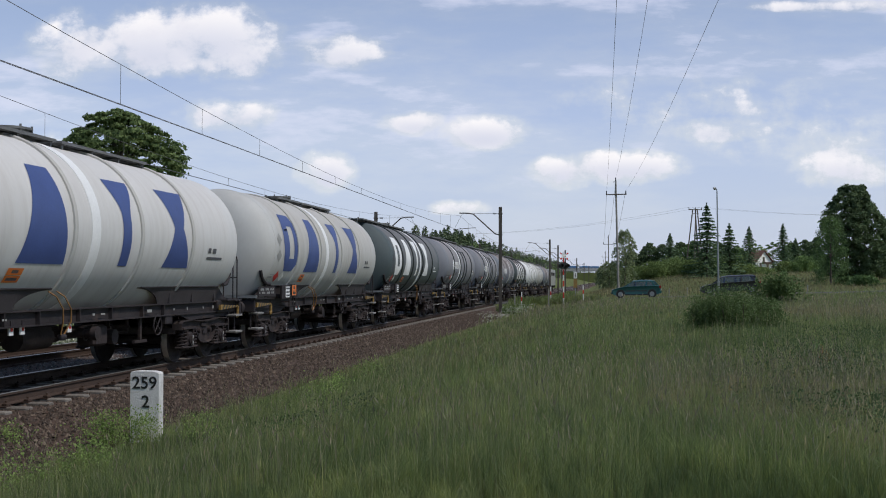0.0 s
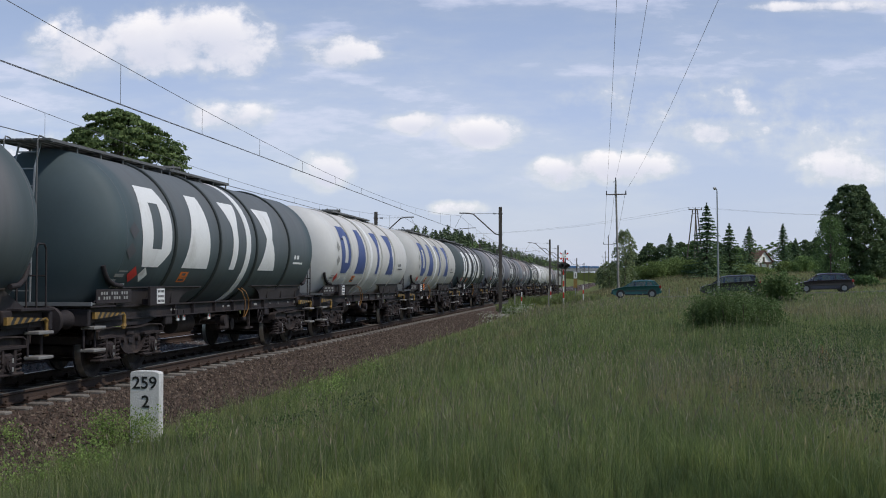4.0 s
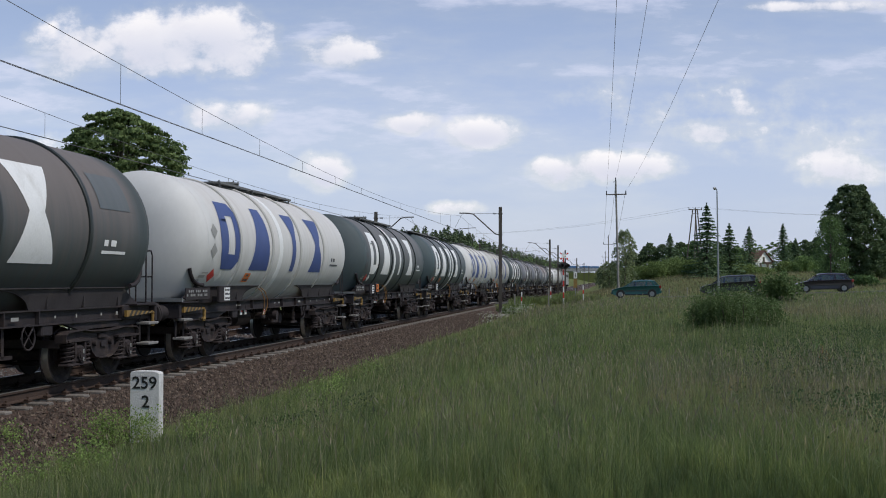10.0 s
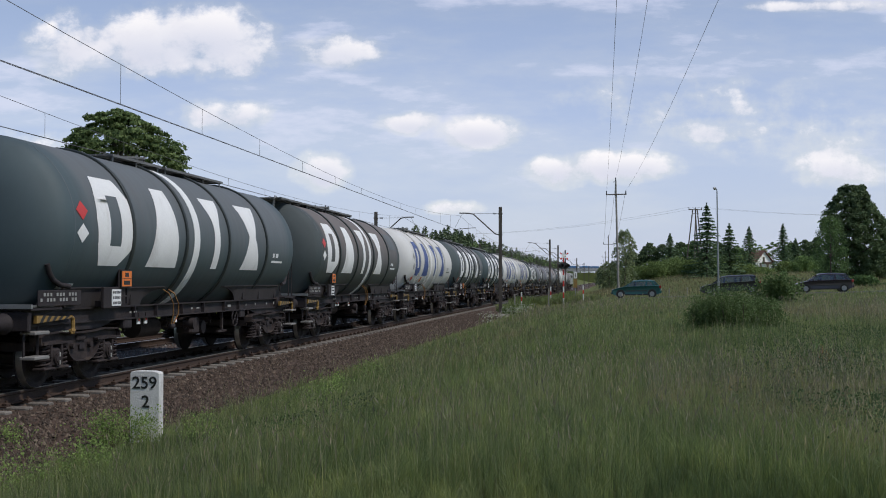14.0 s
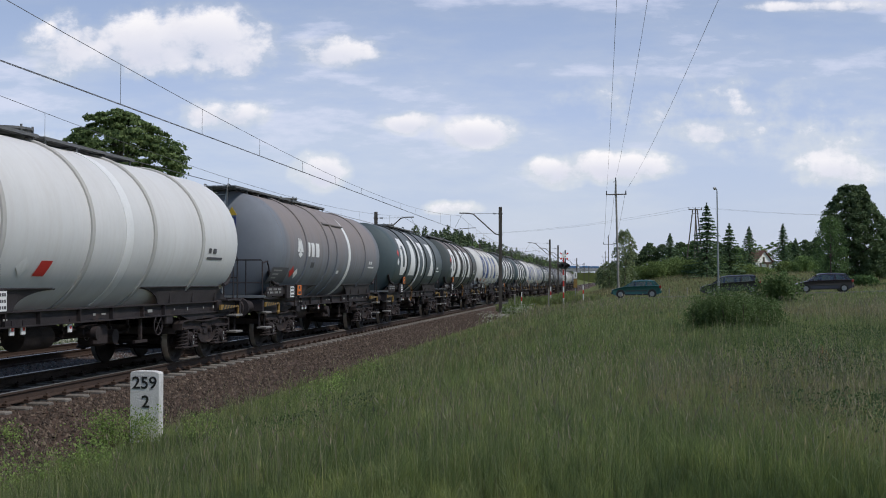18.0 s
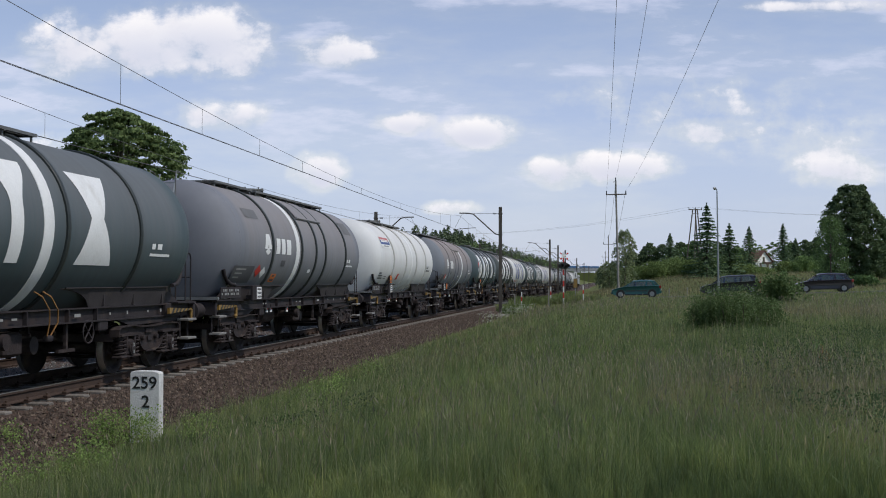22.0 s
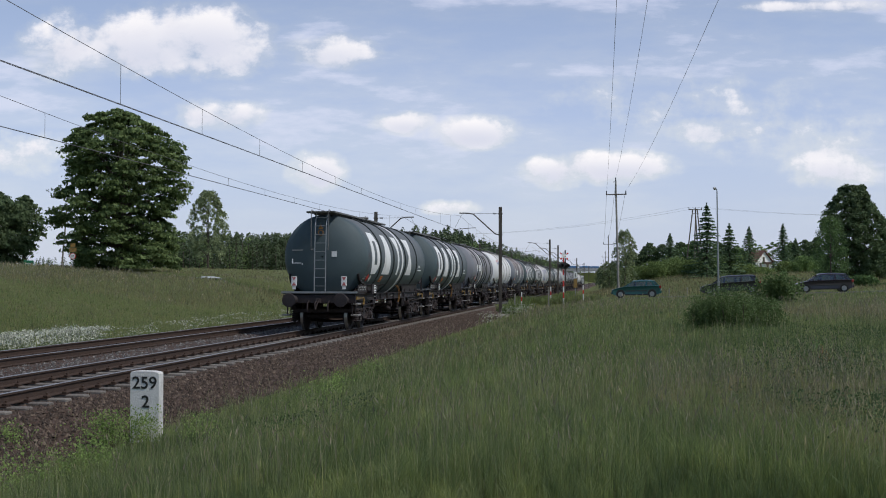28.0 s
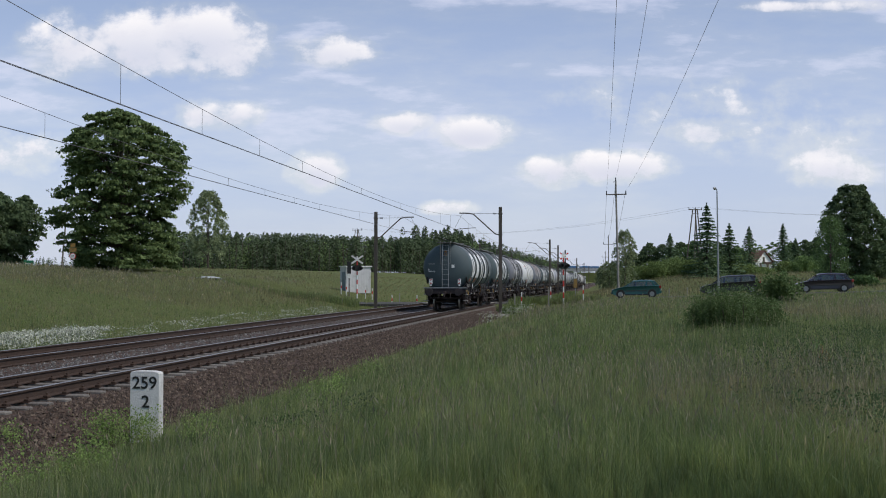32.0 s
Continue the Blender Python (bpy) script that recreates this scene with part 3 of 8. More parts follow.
def saddle_mesh():
    """Plate that carries the tank over a bogie: its inner end is cut in an arch, its outer end slopes down; a lip runs along the shell."""
    g = Geo()
    z0, z1 = 1.222, 1.545

    def at(x, z):
        f = (z - z0) / (z1 - z0)
        return 1.055 + 0.075 * f * f

    xs = [-1.55 + 0.1 * i for i in range(9)] + [0.0, 1.2, 2.4] + [2.4 + 0.04 * i for i in range(1, 6)] + [2.6 + 0.1 * i for i in range(1, 10)]
    lo, hi = [], []
    for x in xs:
        top = z1 if x > -0.75 else z1 - (z1 - z0) * 0.96 * ((-0.75 - x) / 0.8)
        u = (x - 2.4) / 1.1
        bot = z0 if u < 0 else z0 + (z1 - z0 - 0.02) * math.sqrt(max(0.0, u * (2 - u)))
        lo.append((x, bot))
        hi.append((x, top))
    v = []
    for x, z in lo + hi:
        v += [(x, at(x, z), z), (x, at(x, z) - 0.02, z)]
    n = len(xs)
    f = []
    for i in range(n - 1):
        a, b, c, d = 2 * i, 2 * i + 2, 2 * (n + i), 2 * (n + i) + 2
        f += [(a, b, d, c), (a + 1, c + 1, d + 1, b + 1), (a, a + 1, b + 1, b), (c, d, d + 1, c + 1)]
    g.add(v, f)
    g.box((1.3, 1.135, z1 + 0.004), (4.1, 0.05, 0.018), 0)
    for x in (-0.6, 0.7, 1.9):
        g.box((x, 1.075, 1.37), (0.025, 0.06, 0.28), 0)
    return mesh_of("saddle", g, M_SADDLE, 30)


def gusset_mesh():
    """The sole bar is deeper over the bogie, with sloping ends; a spring stop hangs at the inner end."""
    g = Geo()
    g.prism([(-1.9, 0.985), (-1.65, 0.88), (0.75, 0.86), (1.35, 0.985)], 0.07, 0, Matrix.Translation((0, 0.985, 0)))
    g.box((1.85, 1.03, 0.90), (0.34, 0.10, 0.18), 0, bevel=0.02)
    return mesh_of("sole_bar_gusset", g, M_FRAME)


def bolster_mesh():
    return mesh_of("bolster", Geo().box((0, 0, 1.08), (2.4, 1.9, 0.26)), M_FRAME)


def buffer_mesh():
    g = Geo()
    g.lathe([(0, 0.001), (0, 0.15), (0.04, 0.16), (0.08, 0.13), (0.36, 0.115), (0.36, 0.085), (0.56, 0.085), (0.565, 0.22), (0.59, 0.235), (0.615, 0.22), (0.625, 0.001)], 20)
    return mesh_of("buffer", g, M_FRAME, 40)


def coupler_mesh():
    g = Geo()
    g.box((0.10, 0, 0), (0.22, 0.16, 0.16), 0, bevel=0.02)
    g.pipe([(0.2, 0.04, 0), (0.42, 0.04, -0.10), (0.5, 0, -0.28)], 0.022)
    g.pipe([(0.2, -0.04, 0), (0.42, -0.04, -0.10), (0.5, 0, -0.28)], 0.022)
    return mesh_of("coupler", g, M_BOGIE)


def hose_end_mesh():
    g = Geo()
    g.pipe([(0.0, 0, 0), (0.18, 0, -0.08), (0.22, 0, -0.34)], 0.024)
    return mesh_of("brake_hose", g, M_BOGIE, 60)


def wheelset_mesh():
    g = Geo()
    for y in (-1, 1):
        m = Matrix.Translation((0, y * 0.685, 0)) @ Matrix.Rotation(math.pi / 2 * y, 4, "Z")
        g.lathe([(0, 0.001), (0, 0.13), (-0.012, 0.14), (-0.02, 0.30), (0.0, 0.375), (0, 0.44)], 32, 0, m)
        g.lathe([(0, 0.44), (0.0, 0.475), (0.03, 0.487), (0.03, 0.462)], 32, 0, m)
        g.lathe([(0.0, 0.375), (0.13, 0.375)], 32, 0, m)
        g.lathe([(0.13, 0.375), (0.135, 0.40), (0.135, 0.455)], 32, 0, m)
        g.lathe([(0.03, 0.462), (0.135, 0.455)], 32, 1, m)
        g.lathe([(0.13, 0.375), (0.085, 0.33), (0.07, 0.16), (0.12, 0.13), (0.12, 0.001)], 32, 0, m)
    g.tube((0, -1.0, 0), (0, 1.0, 0), 0.085, 14, 0)
    return mesh_of("wheelset", g, [M_BOGIE, M_TREAD], 35)


def bogie_frame_mesh():
    g = Geo()
    top = [(-1.38, 0.80), (-1.28, 0.855), (-0.75, 0.875), (-0.45, 0.845), (0.0, 0.835), (0.45, 0.845), (0.75, 0.875), (1.28, 0.855), (1.38, 0.80)]
    low = [(1.38, 0.70), (0.92, 0.73), (0.66, 0.70), (0.56, 0.62), (0.47, 0.50), (0.34, 0.42), (0.16, 0.385), (-0.16, 0.385), (-0.34, 0.42), (-0.47, 0.50), (-0.56, 0.62), (-0.66, 0.70), (-0.92, 0.73), (-1.38, 0.70)]
    for y in (-1.0, 1.0):
        g.prism(top + low, 0.05, 0, Matrix.Translation((0, y * 1.05 - 0.025, 0)))
        # flanges along the upper and lower edges
        for edge in (top, low):
            for (xa, za), (xb, zb) in zip(edge, edge[1:]):
                g.add([(xa, y * 1.05 - 0.10, za), (xa, y * 1.05 + 0.10, za), (xb, y * 1.05 + 0.10, zb), (xb, y * 1.05 - 0.10, zb),
                       (xa, y * 1.05 - 0.10, za - 0.022), (xa, y * 1.05 + 0.10, za - 0.022), (xb, y * 1.05 + 0.10, zb - 0.022), (xb, y * 1.05 - 0.10, zb - 0.022)],
                      [(0, 1, 2, 3), (7, 6, 5, 4), (0, 4, 5, 1), (2, 6, 7, 3), (1, 5, 6, 2), (0, 3, 7, 4)])
        for s in (-1, 1):
            g.box((s * 1.375, y * 1.05, 0.74), (0.025, 0.20, 0.13), 0)
            # horn guides either side of the axle box, and the spring seats
            for d in (-0.165, 0.165):
                g.box((s * 0.9 + d, y * 1.08, 0.60), (0.05, 0.16, 0.24), 0, bevel=0.012)
            g.box((s * 0.9, y * 1.06, 0.70), (0.86, 0.22, 0.035), 0)
            g.tube((s * 0.30, y * 1.08, 0.62), (s * 0.30, y * 1.14, 0.62), 0.05, 10, 0)
        g.box((0, y * 1.085, 0.74), (0.30, 0.05, 0.10), 0, bevel=0.015)
        g.box((0.04, y * 1.10, 0.60), (0.20, 0.012, 0.09), 1)
    g.box((0, 0, 0.64), (0.42, 2.0, 0.26), 0, bevel=0.04)
    for s in (-1, 1):
        g.box((s * 1.34, 0, 0.66), (0.07, 2.0, 0.13), 0)
        g.box((s * 0.36, 0, 0.50), (0.05, 1.7, 0.10), 0)
        for y in (-0.76, 0.76):
            g.box((s * 0.40, y, 0.42), (0.09, 0.10, 0.34), 0, bevel=0.02)
            g.pipe([(s * 0.40, y, 0.30), (s * 0.40, 0, 0.26)], 0.03)
        g.pipe([(s * 1.30, -0.3, 0.72), (s * 0.4, -0.2, 0.80), (0, -0.2, 0.86)], 0.02)
    g.tube((0, 0, 0.7), (0, 0, 1.0), 0.22, 16, 0)
    return mesh_of("bogie_frame", g, [M_BOGIE, M_FRAME], 30)


def axlebox_mesh():
    g = Geo()
    g.box((0, 0, 0.02), (0.27, 0.22, 0.30), 0, bevel=0.04)
    g.box((0, 0.01, -0.145), (0.80, 0.20, 0.04), 0, bevel=0.012)
    for s in (-1, 1):
        g.prism([(s * 0.13, -0.04), (s * 0.13, -0.13), (s * 0.40, -0.13)], 0.03, 0, Matrix.Translation((0, 0.06, 0)))
        g.tube((s * 0.27, 0.01, -0.165), (s * 0.27, 0.01, -0.20), 0.05, 10, 0)
    g.tube((0, 0.09, 0), (0, 0.135, 0), 0.115, 18, 0)
    g.tube((0, 0.135, 0), (0, 0.15, 0), 0.085, 14, 0)
    for i in range(4):
        a = math.pi / 4 + i * math.pi / 2
        g.tube((0.098 * math.cos(a), 0.13, 0.098 * math.sin(a)), (0.098 * math.cos(a), 0.148, 0.098 * math.sin(a)), 0.014, 6, 0)
    for z in (0.065, -0.06):
        g.box((0, 0.153, z), (0.030, 0.010, 0.065), 1)
    return mesh_of("axle_box", g, [M_BOGIE, M_DULL_MARK], 30)


def spring_mesh():
    g = Geo()
    r, turns, n = 0.098, 5, 9
    pts = [(r * math.cos(2 * math.pi * i / n), r * math.sin(2 * math.pi * i / n), 0.34 * i / (turns * n)) for i in range(turns * n + 1)]
    g.pipe(pts, 0.020, 4)
    g.tube((0, 0, 0), (0, 0, 0.34), 0.055, 8, 0)
    return mesh_of("spring", g, M_BOGIE, 60)


def bogie(parent, x):
    b = part("bogie", kept("bogie_frame", bogie_frame_mesh), None, parent, "sooty two-axle bogie", at=Matrix.Translation((x, 0, 0)))
    sets = []
    for s in (-0.9, 0.9):
        w = part("wheelset", kept("wheelset", wheelset_mesh), None, b, "steel wheels with bright treads", at=Matrix.Translation((s, 0, 0.46)))
        sets.append(w)
        for y in (-1, 1):
            flip = Matrix.Rotation(0 if y > 0 else math.pi, 4, "Z")
            part("axle_box", kept("axlebox", axlebox_mesh), None, b, at=Matrix.Translation((s, y * 1.05, 0.46)) @ flip)
            for d in (-0.275, 0.275):
                part("spring", kept("spring", spring_mesh), None, b, at=Matrix.Translation((s + d, y * 1.06, 0.335)))
    return sets


def walkway_mesh(spans):
    g = Geo()
    z = TANK_Z + TANK_R + 0.055
    for x0, x1 in spans:
        for y in (-0.40, -0.24, -0.08, 0.08, 0.24, 0.40):
            g.box(((x0 + x1) / 2, y, z), (x1 - x0, 0.135, 0.03))
        for y in (-0.48, 0.48):
            g.box(((x0 + x1) / 2, y, z - 0.01), (x1 - x0, 0.022, 0.05))
        k = int((x1 - x0) / 0.9)
        for i in range(k + 1):
            x = x0 + 0.1 + (x1 - x0 - 0.2) * i / k
            g.box((x, 0, z - 0.03), (0.05, 0.98, 0.03))
            for y in (-0.44, 0.44):
                low = TANK_Z + math.sqrt(TANK_R ** 2 - y * y) - 0.01 if abs(x) < BARREL else z - 0.06
                g.box((x, y, (z + low) / 2), (0.05, 0.02, z - low))
    return mesh_of("walkway", g, M_GRATE)


def apron_mesh():
    g = Geo()
    for side in (-1, 1):
        for i in range(8):
            a0, a1 = radians(36 + i * 6.2), radians(36 + (i + 1) * 6.2)
            for x0, x1, r in ((-1.25, 1.25, TANK_R + 0.035),):
                g.add([(x0, side * r * math.cos(a0), TANK_Z + r * math.sin(a0)), (x1, side * r * math.cos(a0), TANK_Z + r * math.sin(a0)),
                       (x1, side * r * math.cos(a1), TANK_Z + r * math.sin(a1)), (x0, side * r * math.cos(a1), TANK_Z + r * math.sin(a1))], [(0, 1, 2, 3)])
        a = radians(36)
        g.tube((-1.25, side * (TANK_R + 0.03) * math.cos(a), TANK_Z + (TANK_R + 0.03) * math.sin(a)), (1.25, side * (TANK_R + 0.03) * math.cos(a), TANK_Z + (TANK_R + 0.03) * math.sin(a)), 0.035, 6)
    return g


def brace_mesh():
    g = Geo()
    g.pipe([(0.34, 0.25, 1.92), (0.30, 0.26, 1.80), (0.20, 0.27, 1.68), (0.02, 0.29, 1.60), (-0.25, 0.31, 1.575)], 0.042, 8)
    return mesh_of("end_brace", g, M_FRAME, 60)


def unit_mesh(mat):
    g = Geo()
    g.box((0, 0, 0), (1, 1, 1))
    return mesh_of("stencil", g, mat)


SOLE_MARKS = ((-3.1, 0.10, 0.06), (-2.9, 0.16, 0.05), (-0.1, 0.12, 0.06), (0.25, 0.22, 0.05), (2.2, 0.30, 0.09), (3.4, 0.07, 0.07), (4.1, 0.06, 0.10), (5.0, 0.07, 0.07), (5.6, 0.10, 0.10), (-6.3, 0.14, 0.12))


def stencil(w, x, y, z, sx, sz):
    part("stencil", kept("unit_white", lambda: unit_mesh(M_DULL_MARK)), None, w, at=Matrix.Translation((x, y, z)) @ Matrix.Diagonal((sx, 0.006, sz, 1)))


def dome_mesh():
    g = Geo()
    g.tube((0, 0, TANK_Z + TANK_R - 0.05), (0, 0, TANK_Z + TANK_R + 0.14), 0.34, 20)
    g.tube((0, 0, TANK_Z + TANK_R + 0.14), (0, 0, TANK_Z + TANK_R + 0.18), 0.38, 20)
    for i in range(6):
        a = i * math.pi / 3
        g.tube((0.36 * math.cos(a), 0.36 * math.sin(a), TANK_Z + TANK_R + 0.1), (0.36 * math.cos(a), 0.36 * math.sin(a), TANK_Z + TANK_R + 0.22), 0.02, 5)
    return mesh_of("hatch", g, M_GRATE, 40)


def ladder_mesh():
    g = Geo()
    for y in (-0.19, 0.19):
        g.pipe([(-6.92, y, 1.25), (-6.88, y, 2.7), (-6.80, y, 3.55), (-6.60, y, 4.02)], 0.018)
    for i in range(9):
        z = 1.50 + i * 0.29
        x = -6.92 + 0.04 * (z - 1.25) / 1.45 if z < 2.7 else -6.88 + 0.08 * (z - 2.7) / 0.85
        x = x if z < 3.55 else -6.80 + 0.20 * (z - 3.55) / 0.47
        g.box((x, 0, z), (0.035, 0.38, 0.02))
    return mesh_of("ladder", g, M_GALV)


def hoop_mesh():
    """Guard rails on both sides of the ladder's head."""
    g = Geo()
    for y in (-0.30, 0.30):
        g.pipe([(-6.80, y * 0.7, 2.76), (-6.93, y, 2.72), (-6.95, y, 2.80), (-6.92, y, 3.98), (-6.86, y, 4.07), (-6.74, y, 4.06), (-6.62, y, 4.02)], 0.013)
    return mesh_of("guard_rail", g, M_GRATE)


def platform_mesh():
    g = Geo()
    g.box((-7.0, 0, 1.285), (0.05, 2.62, 0.065), 1)
    g.box((-6.60, 0, 1.285), (0.72, 2.5, 0.03), 0)
    return mesh_of("end_platform", g, [M_GRATE, M_GALV])


def end_rail_mesh():
    g = Geo()
    g.pipe([(-6.95, 1.22, 1.3), (-6.95, 1.22, 2.14), (-6.95, 1.18, 2.18), (-6.95, 0.3, 2.18)], 0.018)
    g.pipe([(-6.95, 1.22, 1.62), (-6.95, 0.3, 1.62)], 0.014)
    g.pipe([(-6.95, 0.80, 1.3), (-6.95, 0.80, 2.18)], 0.016)
    g.pipe([(-6.95, 1.22, 2.1), (-6.55, 1.22, 2.16), (-6.42, 1.22, 2.0), (-6.25, 1.22, 1.32)], 0.018)
    return mesh_of("end_railing", g, M_FRAME)


def front_rail_mesh():
    """Narrow hand loops at the wagon's leading end."""
    g = Geo()
    for y, top in ((1.18, 2.22), (0.86, 2.16)):
        g.pipe([(6.62, y, 1.26), (6.62, y, top - 0.06), (6.66, y, top), (6.84, y, top), (6.90, y, top - 0.08), (6.90, y, 1.26)], 0.016)
    g.pipe([(6.90, 1.18, 1.74), (6.90, 0.3, 1.74)], 0.013)
    return mesh_of("front_handrail", g, M_FRAME)


def tag_mesh():
    g = Geo()
    g.box((0, 0, 0), (0.12, 0.03, 0.13), 0, bevel=0.006)
    g.box((0, -0.018, 0.02), (0.06, 0.006, 0.05), 1)
    g.box((0, 0.0, 0.10), (0.02, 0.02, 0.10), 2)
    return mesh_of("valve_tag", g, [M_MARK_WHITE, M_RED, M_FRAME])


def brake_mesh():
    g = Geo()
    g.tube((-1.4, -0.35, 0.74), (-0.4, -0.35, 0.74), 0.20, 16)
    g.tube((0.3, 0.2, 0.72), (1.0, 0.2, 0.72), 0.16, 14)
    g.tube((-3.3, -0.15, 0.66), (3.3, -0.15, 0.66), 0.025, 6)
    g.tube((-3.4, 0.3, 0.80), (3.4, 0.3, 0.80), 0.02, 6)
    for x in (-2.2, -0.2, 1.6, 2.4):
        g.box((x, -0.15, 0.80), (0.05, 0.9, 0.06))
        g.box((x, -0.55, 0.86), (0.05, 0.05, 0.30))
    g.box((0.55, -0.75, 0.72), (0.5, 0.34, 0.36), bevel=0.04)
    g.tube((1.35, -0.8, 0.66), (1.35, -0.5, 0.66), 0.14, 14)
    g.box((2.05, -0.96, 0.78), (0.07, 0.05, 0.5))
    g.box((2.05, -0.96, 0.54), (0.55, 0.05, 0.05))
    return mesh_of("brake_gear", g, M_BOGIE, 40)


def valve_mesh():
    g = Geo()
    g.tube((0, 0, TANK_Z - TANK_R - 0.30), (0, 0, TANK_Z - TANK_R + 0.1), 0.13, 14)
    g.tube((0, -1.05, 0.78), (0, 1.05, 0.78), 0.075, 12)
    for y in (-1, 1):
        g.tube((0, y * 1.02, 0.78), (0, y * 1.12, 0.78), 0.12, 14)
        g.pipe([(0.12 * math.cos(a), y * 0.9, 0.78 + 0.12 * math.sin(a)) for a in [math.pi / 5 * i for i in range(11)]], 0.012, 5)
    return mesh_of("outlet_valve", g, M_BOGIE, 40)


def hand_wheel_mesh():
    g = Geo()
    g.pipe([(0.19 * math.cos(a), 0, 0.19 * math.sin(a)) for a in [math.pi / 8 * i for i in range(17)]], 0.016, 5)
    for i in range(4):
        a = math.pi / 4 + i * math.pi / 2
        g.tube((0, 0, 0), (0.19 * math.cos(a), 0, 0.19 * math.sin(a)), 0.012, 5)
    return mesh_of("hand_wheel", g, M_FRAME, 60)


def corner_step_mesh():
    g = Geo()
    g.pipe([(-0.2, 0, 1.10), (-0.2, 0, 0.50), (0.2, 0, 0.50), (0.2, 0, 1.10)], 0.022, 6)
    return mesh_of("corner_step", g, M_FRAME)


def step_tread_mesh():
    return mesh_of("tread", Geo().box((0, 0.07, 0), (0.44, 0.25, 0.05), 0, bevel=0.01), M_STEP)


def handle_mesh():
    """Load lever: a tapered striped bar that ends in a drop grip."""
    g = Geo()
    n = 12
    for i in range(n):
        x0, x1 = -0.62 + 1.12 * i / n, -0.62 + 1.12 * (i + 1) / n
        lo, up = lambda x: 0.015 - 0.045 * (0.5 - x) / 1.12, lambda x: 0.04 + 0.045 * (0.5 - x) / 1.12
        d = 0.09
        q = [(x0, lo(x0)), (x1, lo(x1)), (x1 + d * (i < n - 1), up(x1)), (x0 + d * (i > 0), up(x0))]
        g.prism(q, 0.05, i % 2, Matrix.Translation((0, -0.025, 0)))
    g.pipe([(0.50, 0, 0.03), (0.56, 0, 0.0), (0.57, 0, -0.14), (0.55, 0, -0.20)], 0.035, 8, 0)
    g.pipe([(0.46, 0, -0.17), (0.50, 0, -0.22), (0.58, 0, -0.22), (0.63, 0, -0.17)], 0.020, 6, 0)
    return mesh_of("brake_handle", g, [M_YELLOW, M_BLACK], None, True)


def hose_mesh():
    g = Geo()
    for d in (0.0, 0.26):
        g.pipe([(d - 0.14, -1.14, 1.50), (d, -1.20, 1.42), (d + 0.18, -1.22, 1.22), (d + 0.22, -1.20, 1.02), (d * 0.4 + 0.22, -1.16, 0.82)], 0.012, 6)
    g.box((0.30, -1.14, 0.78), (0.16, 0.10, 0.10), 1, bevel=0.02)
    return mesh_of("earth_cable", g, [M_CABLE, M_FRAME], 60)


def placard_mesh():
    g = Geo()
    g.box((0, 0, 0), (0.42, 0.02, 0.30), 1)
    g.box((0, -0.012, 0.068), (0.38, 0.006, 0.125), 0)
    g.box((0, -0.012, -0.068), (0.38, 0.006, 0.125), 0)
    for z, w in ((0.068, 0.14), (-0.068, 0.24)):
        g.box((0, -0.017, z), (w, 0.004, 0.07), 1)
    return mesh_of("hazard_plate", g, [M_ORANGE, M_BLACK])


def bracket_mesh():
    """Dark steel holder behind a plate, standing on the sole bar."""
    g = Geo()
    g.box((0, 0, 0), (0.46, 0.03, 0.34), 0, bevel=0.01)
    for x in (-0.18, 0.18):
        g.box((x, 0.03, -0.25), (0.04, 0.03, 0.36), 0)
    g.box((0, 0.13, -0.30), (0.40, 0.24, 0.03), 0)
    return mesh_of("plate_bracket", g, M_FRAME)


def data_panel_mesh():
    g = Geo()
    g.box((-0.13, 0.03, 0), (0.62, 0.06, 0.36), 0, bevel=0.01)
    for x in (-0.36, 0.10):
        g.box((x, 0.11, -0.1), (0.05, 0.16, 0.10), 0)
    return mesh_of("data_panel", g, M_FRAME)


def name_board_mesh():
    """Dark plate with the wagon's stencils, beside the end platform."""
    g = Geo()
    g.box((0, 0, 0), (1.36, 0.02, 0.24), 0, bevel=0.005)
    g.box((0, 0.08, -0.10), (1.2, 0.16, 0.03), 0)
    return mesh_of("name_board", g, M_FRAME)


def data_plate_mesh():
    g = Geo()
    g.box((0.02, -0.006, 0), (0.34, 0.012, 0.28), 0)
    for i in range(3):
        for k in range(5):
            g.box((-0.10 + k * 0.06, -0.014, 0.09 - i * 0.09), (0.035 if (i + k) % 3 else 0.05, 0.004, 0.045), 1)
    return mesh_of("data_plate", g, [M_MARK_WHITE, M_BAR_DARK])


def lamp_board_mesh():
    g = Geo()
    g.box((0, 0, 0), (0.03, 0.19, 0.32), 0, bevel=0.008)
    for s in (-1, 1):
        g.prism([(-0.075, s * 0.145), (0.075, s * 0.145), (0.0, s * 0.02)], 0.006, 1, Matrix.Rotation(math.pi / 2, 4, "Z") @ Matrix.Translation((0, 0.016, 0)))
    g.box((0, 0, -0.22), (0.02, 0.12, 0.1), 0)
    return mesh_of("tail_board", g, [M_MARK_WHITE, M_MARK_RED])


def steel_part(name, w, make, at=None, label=""):
    return part(name, kept(name, make), None, w, label, at=at)


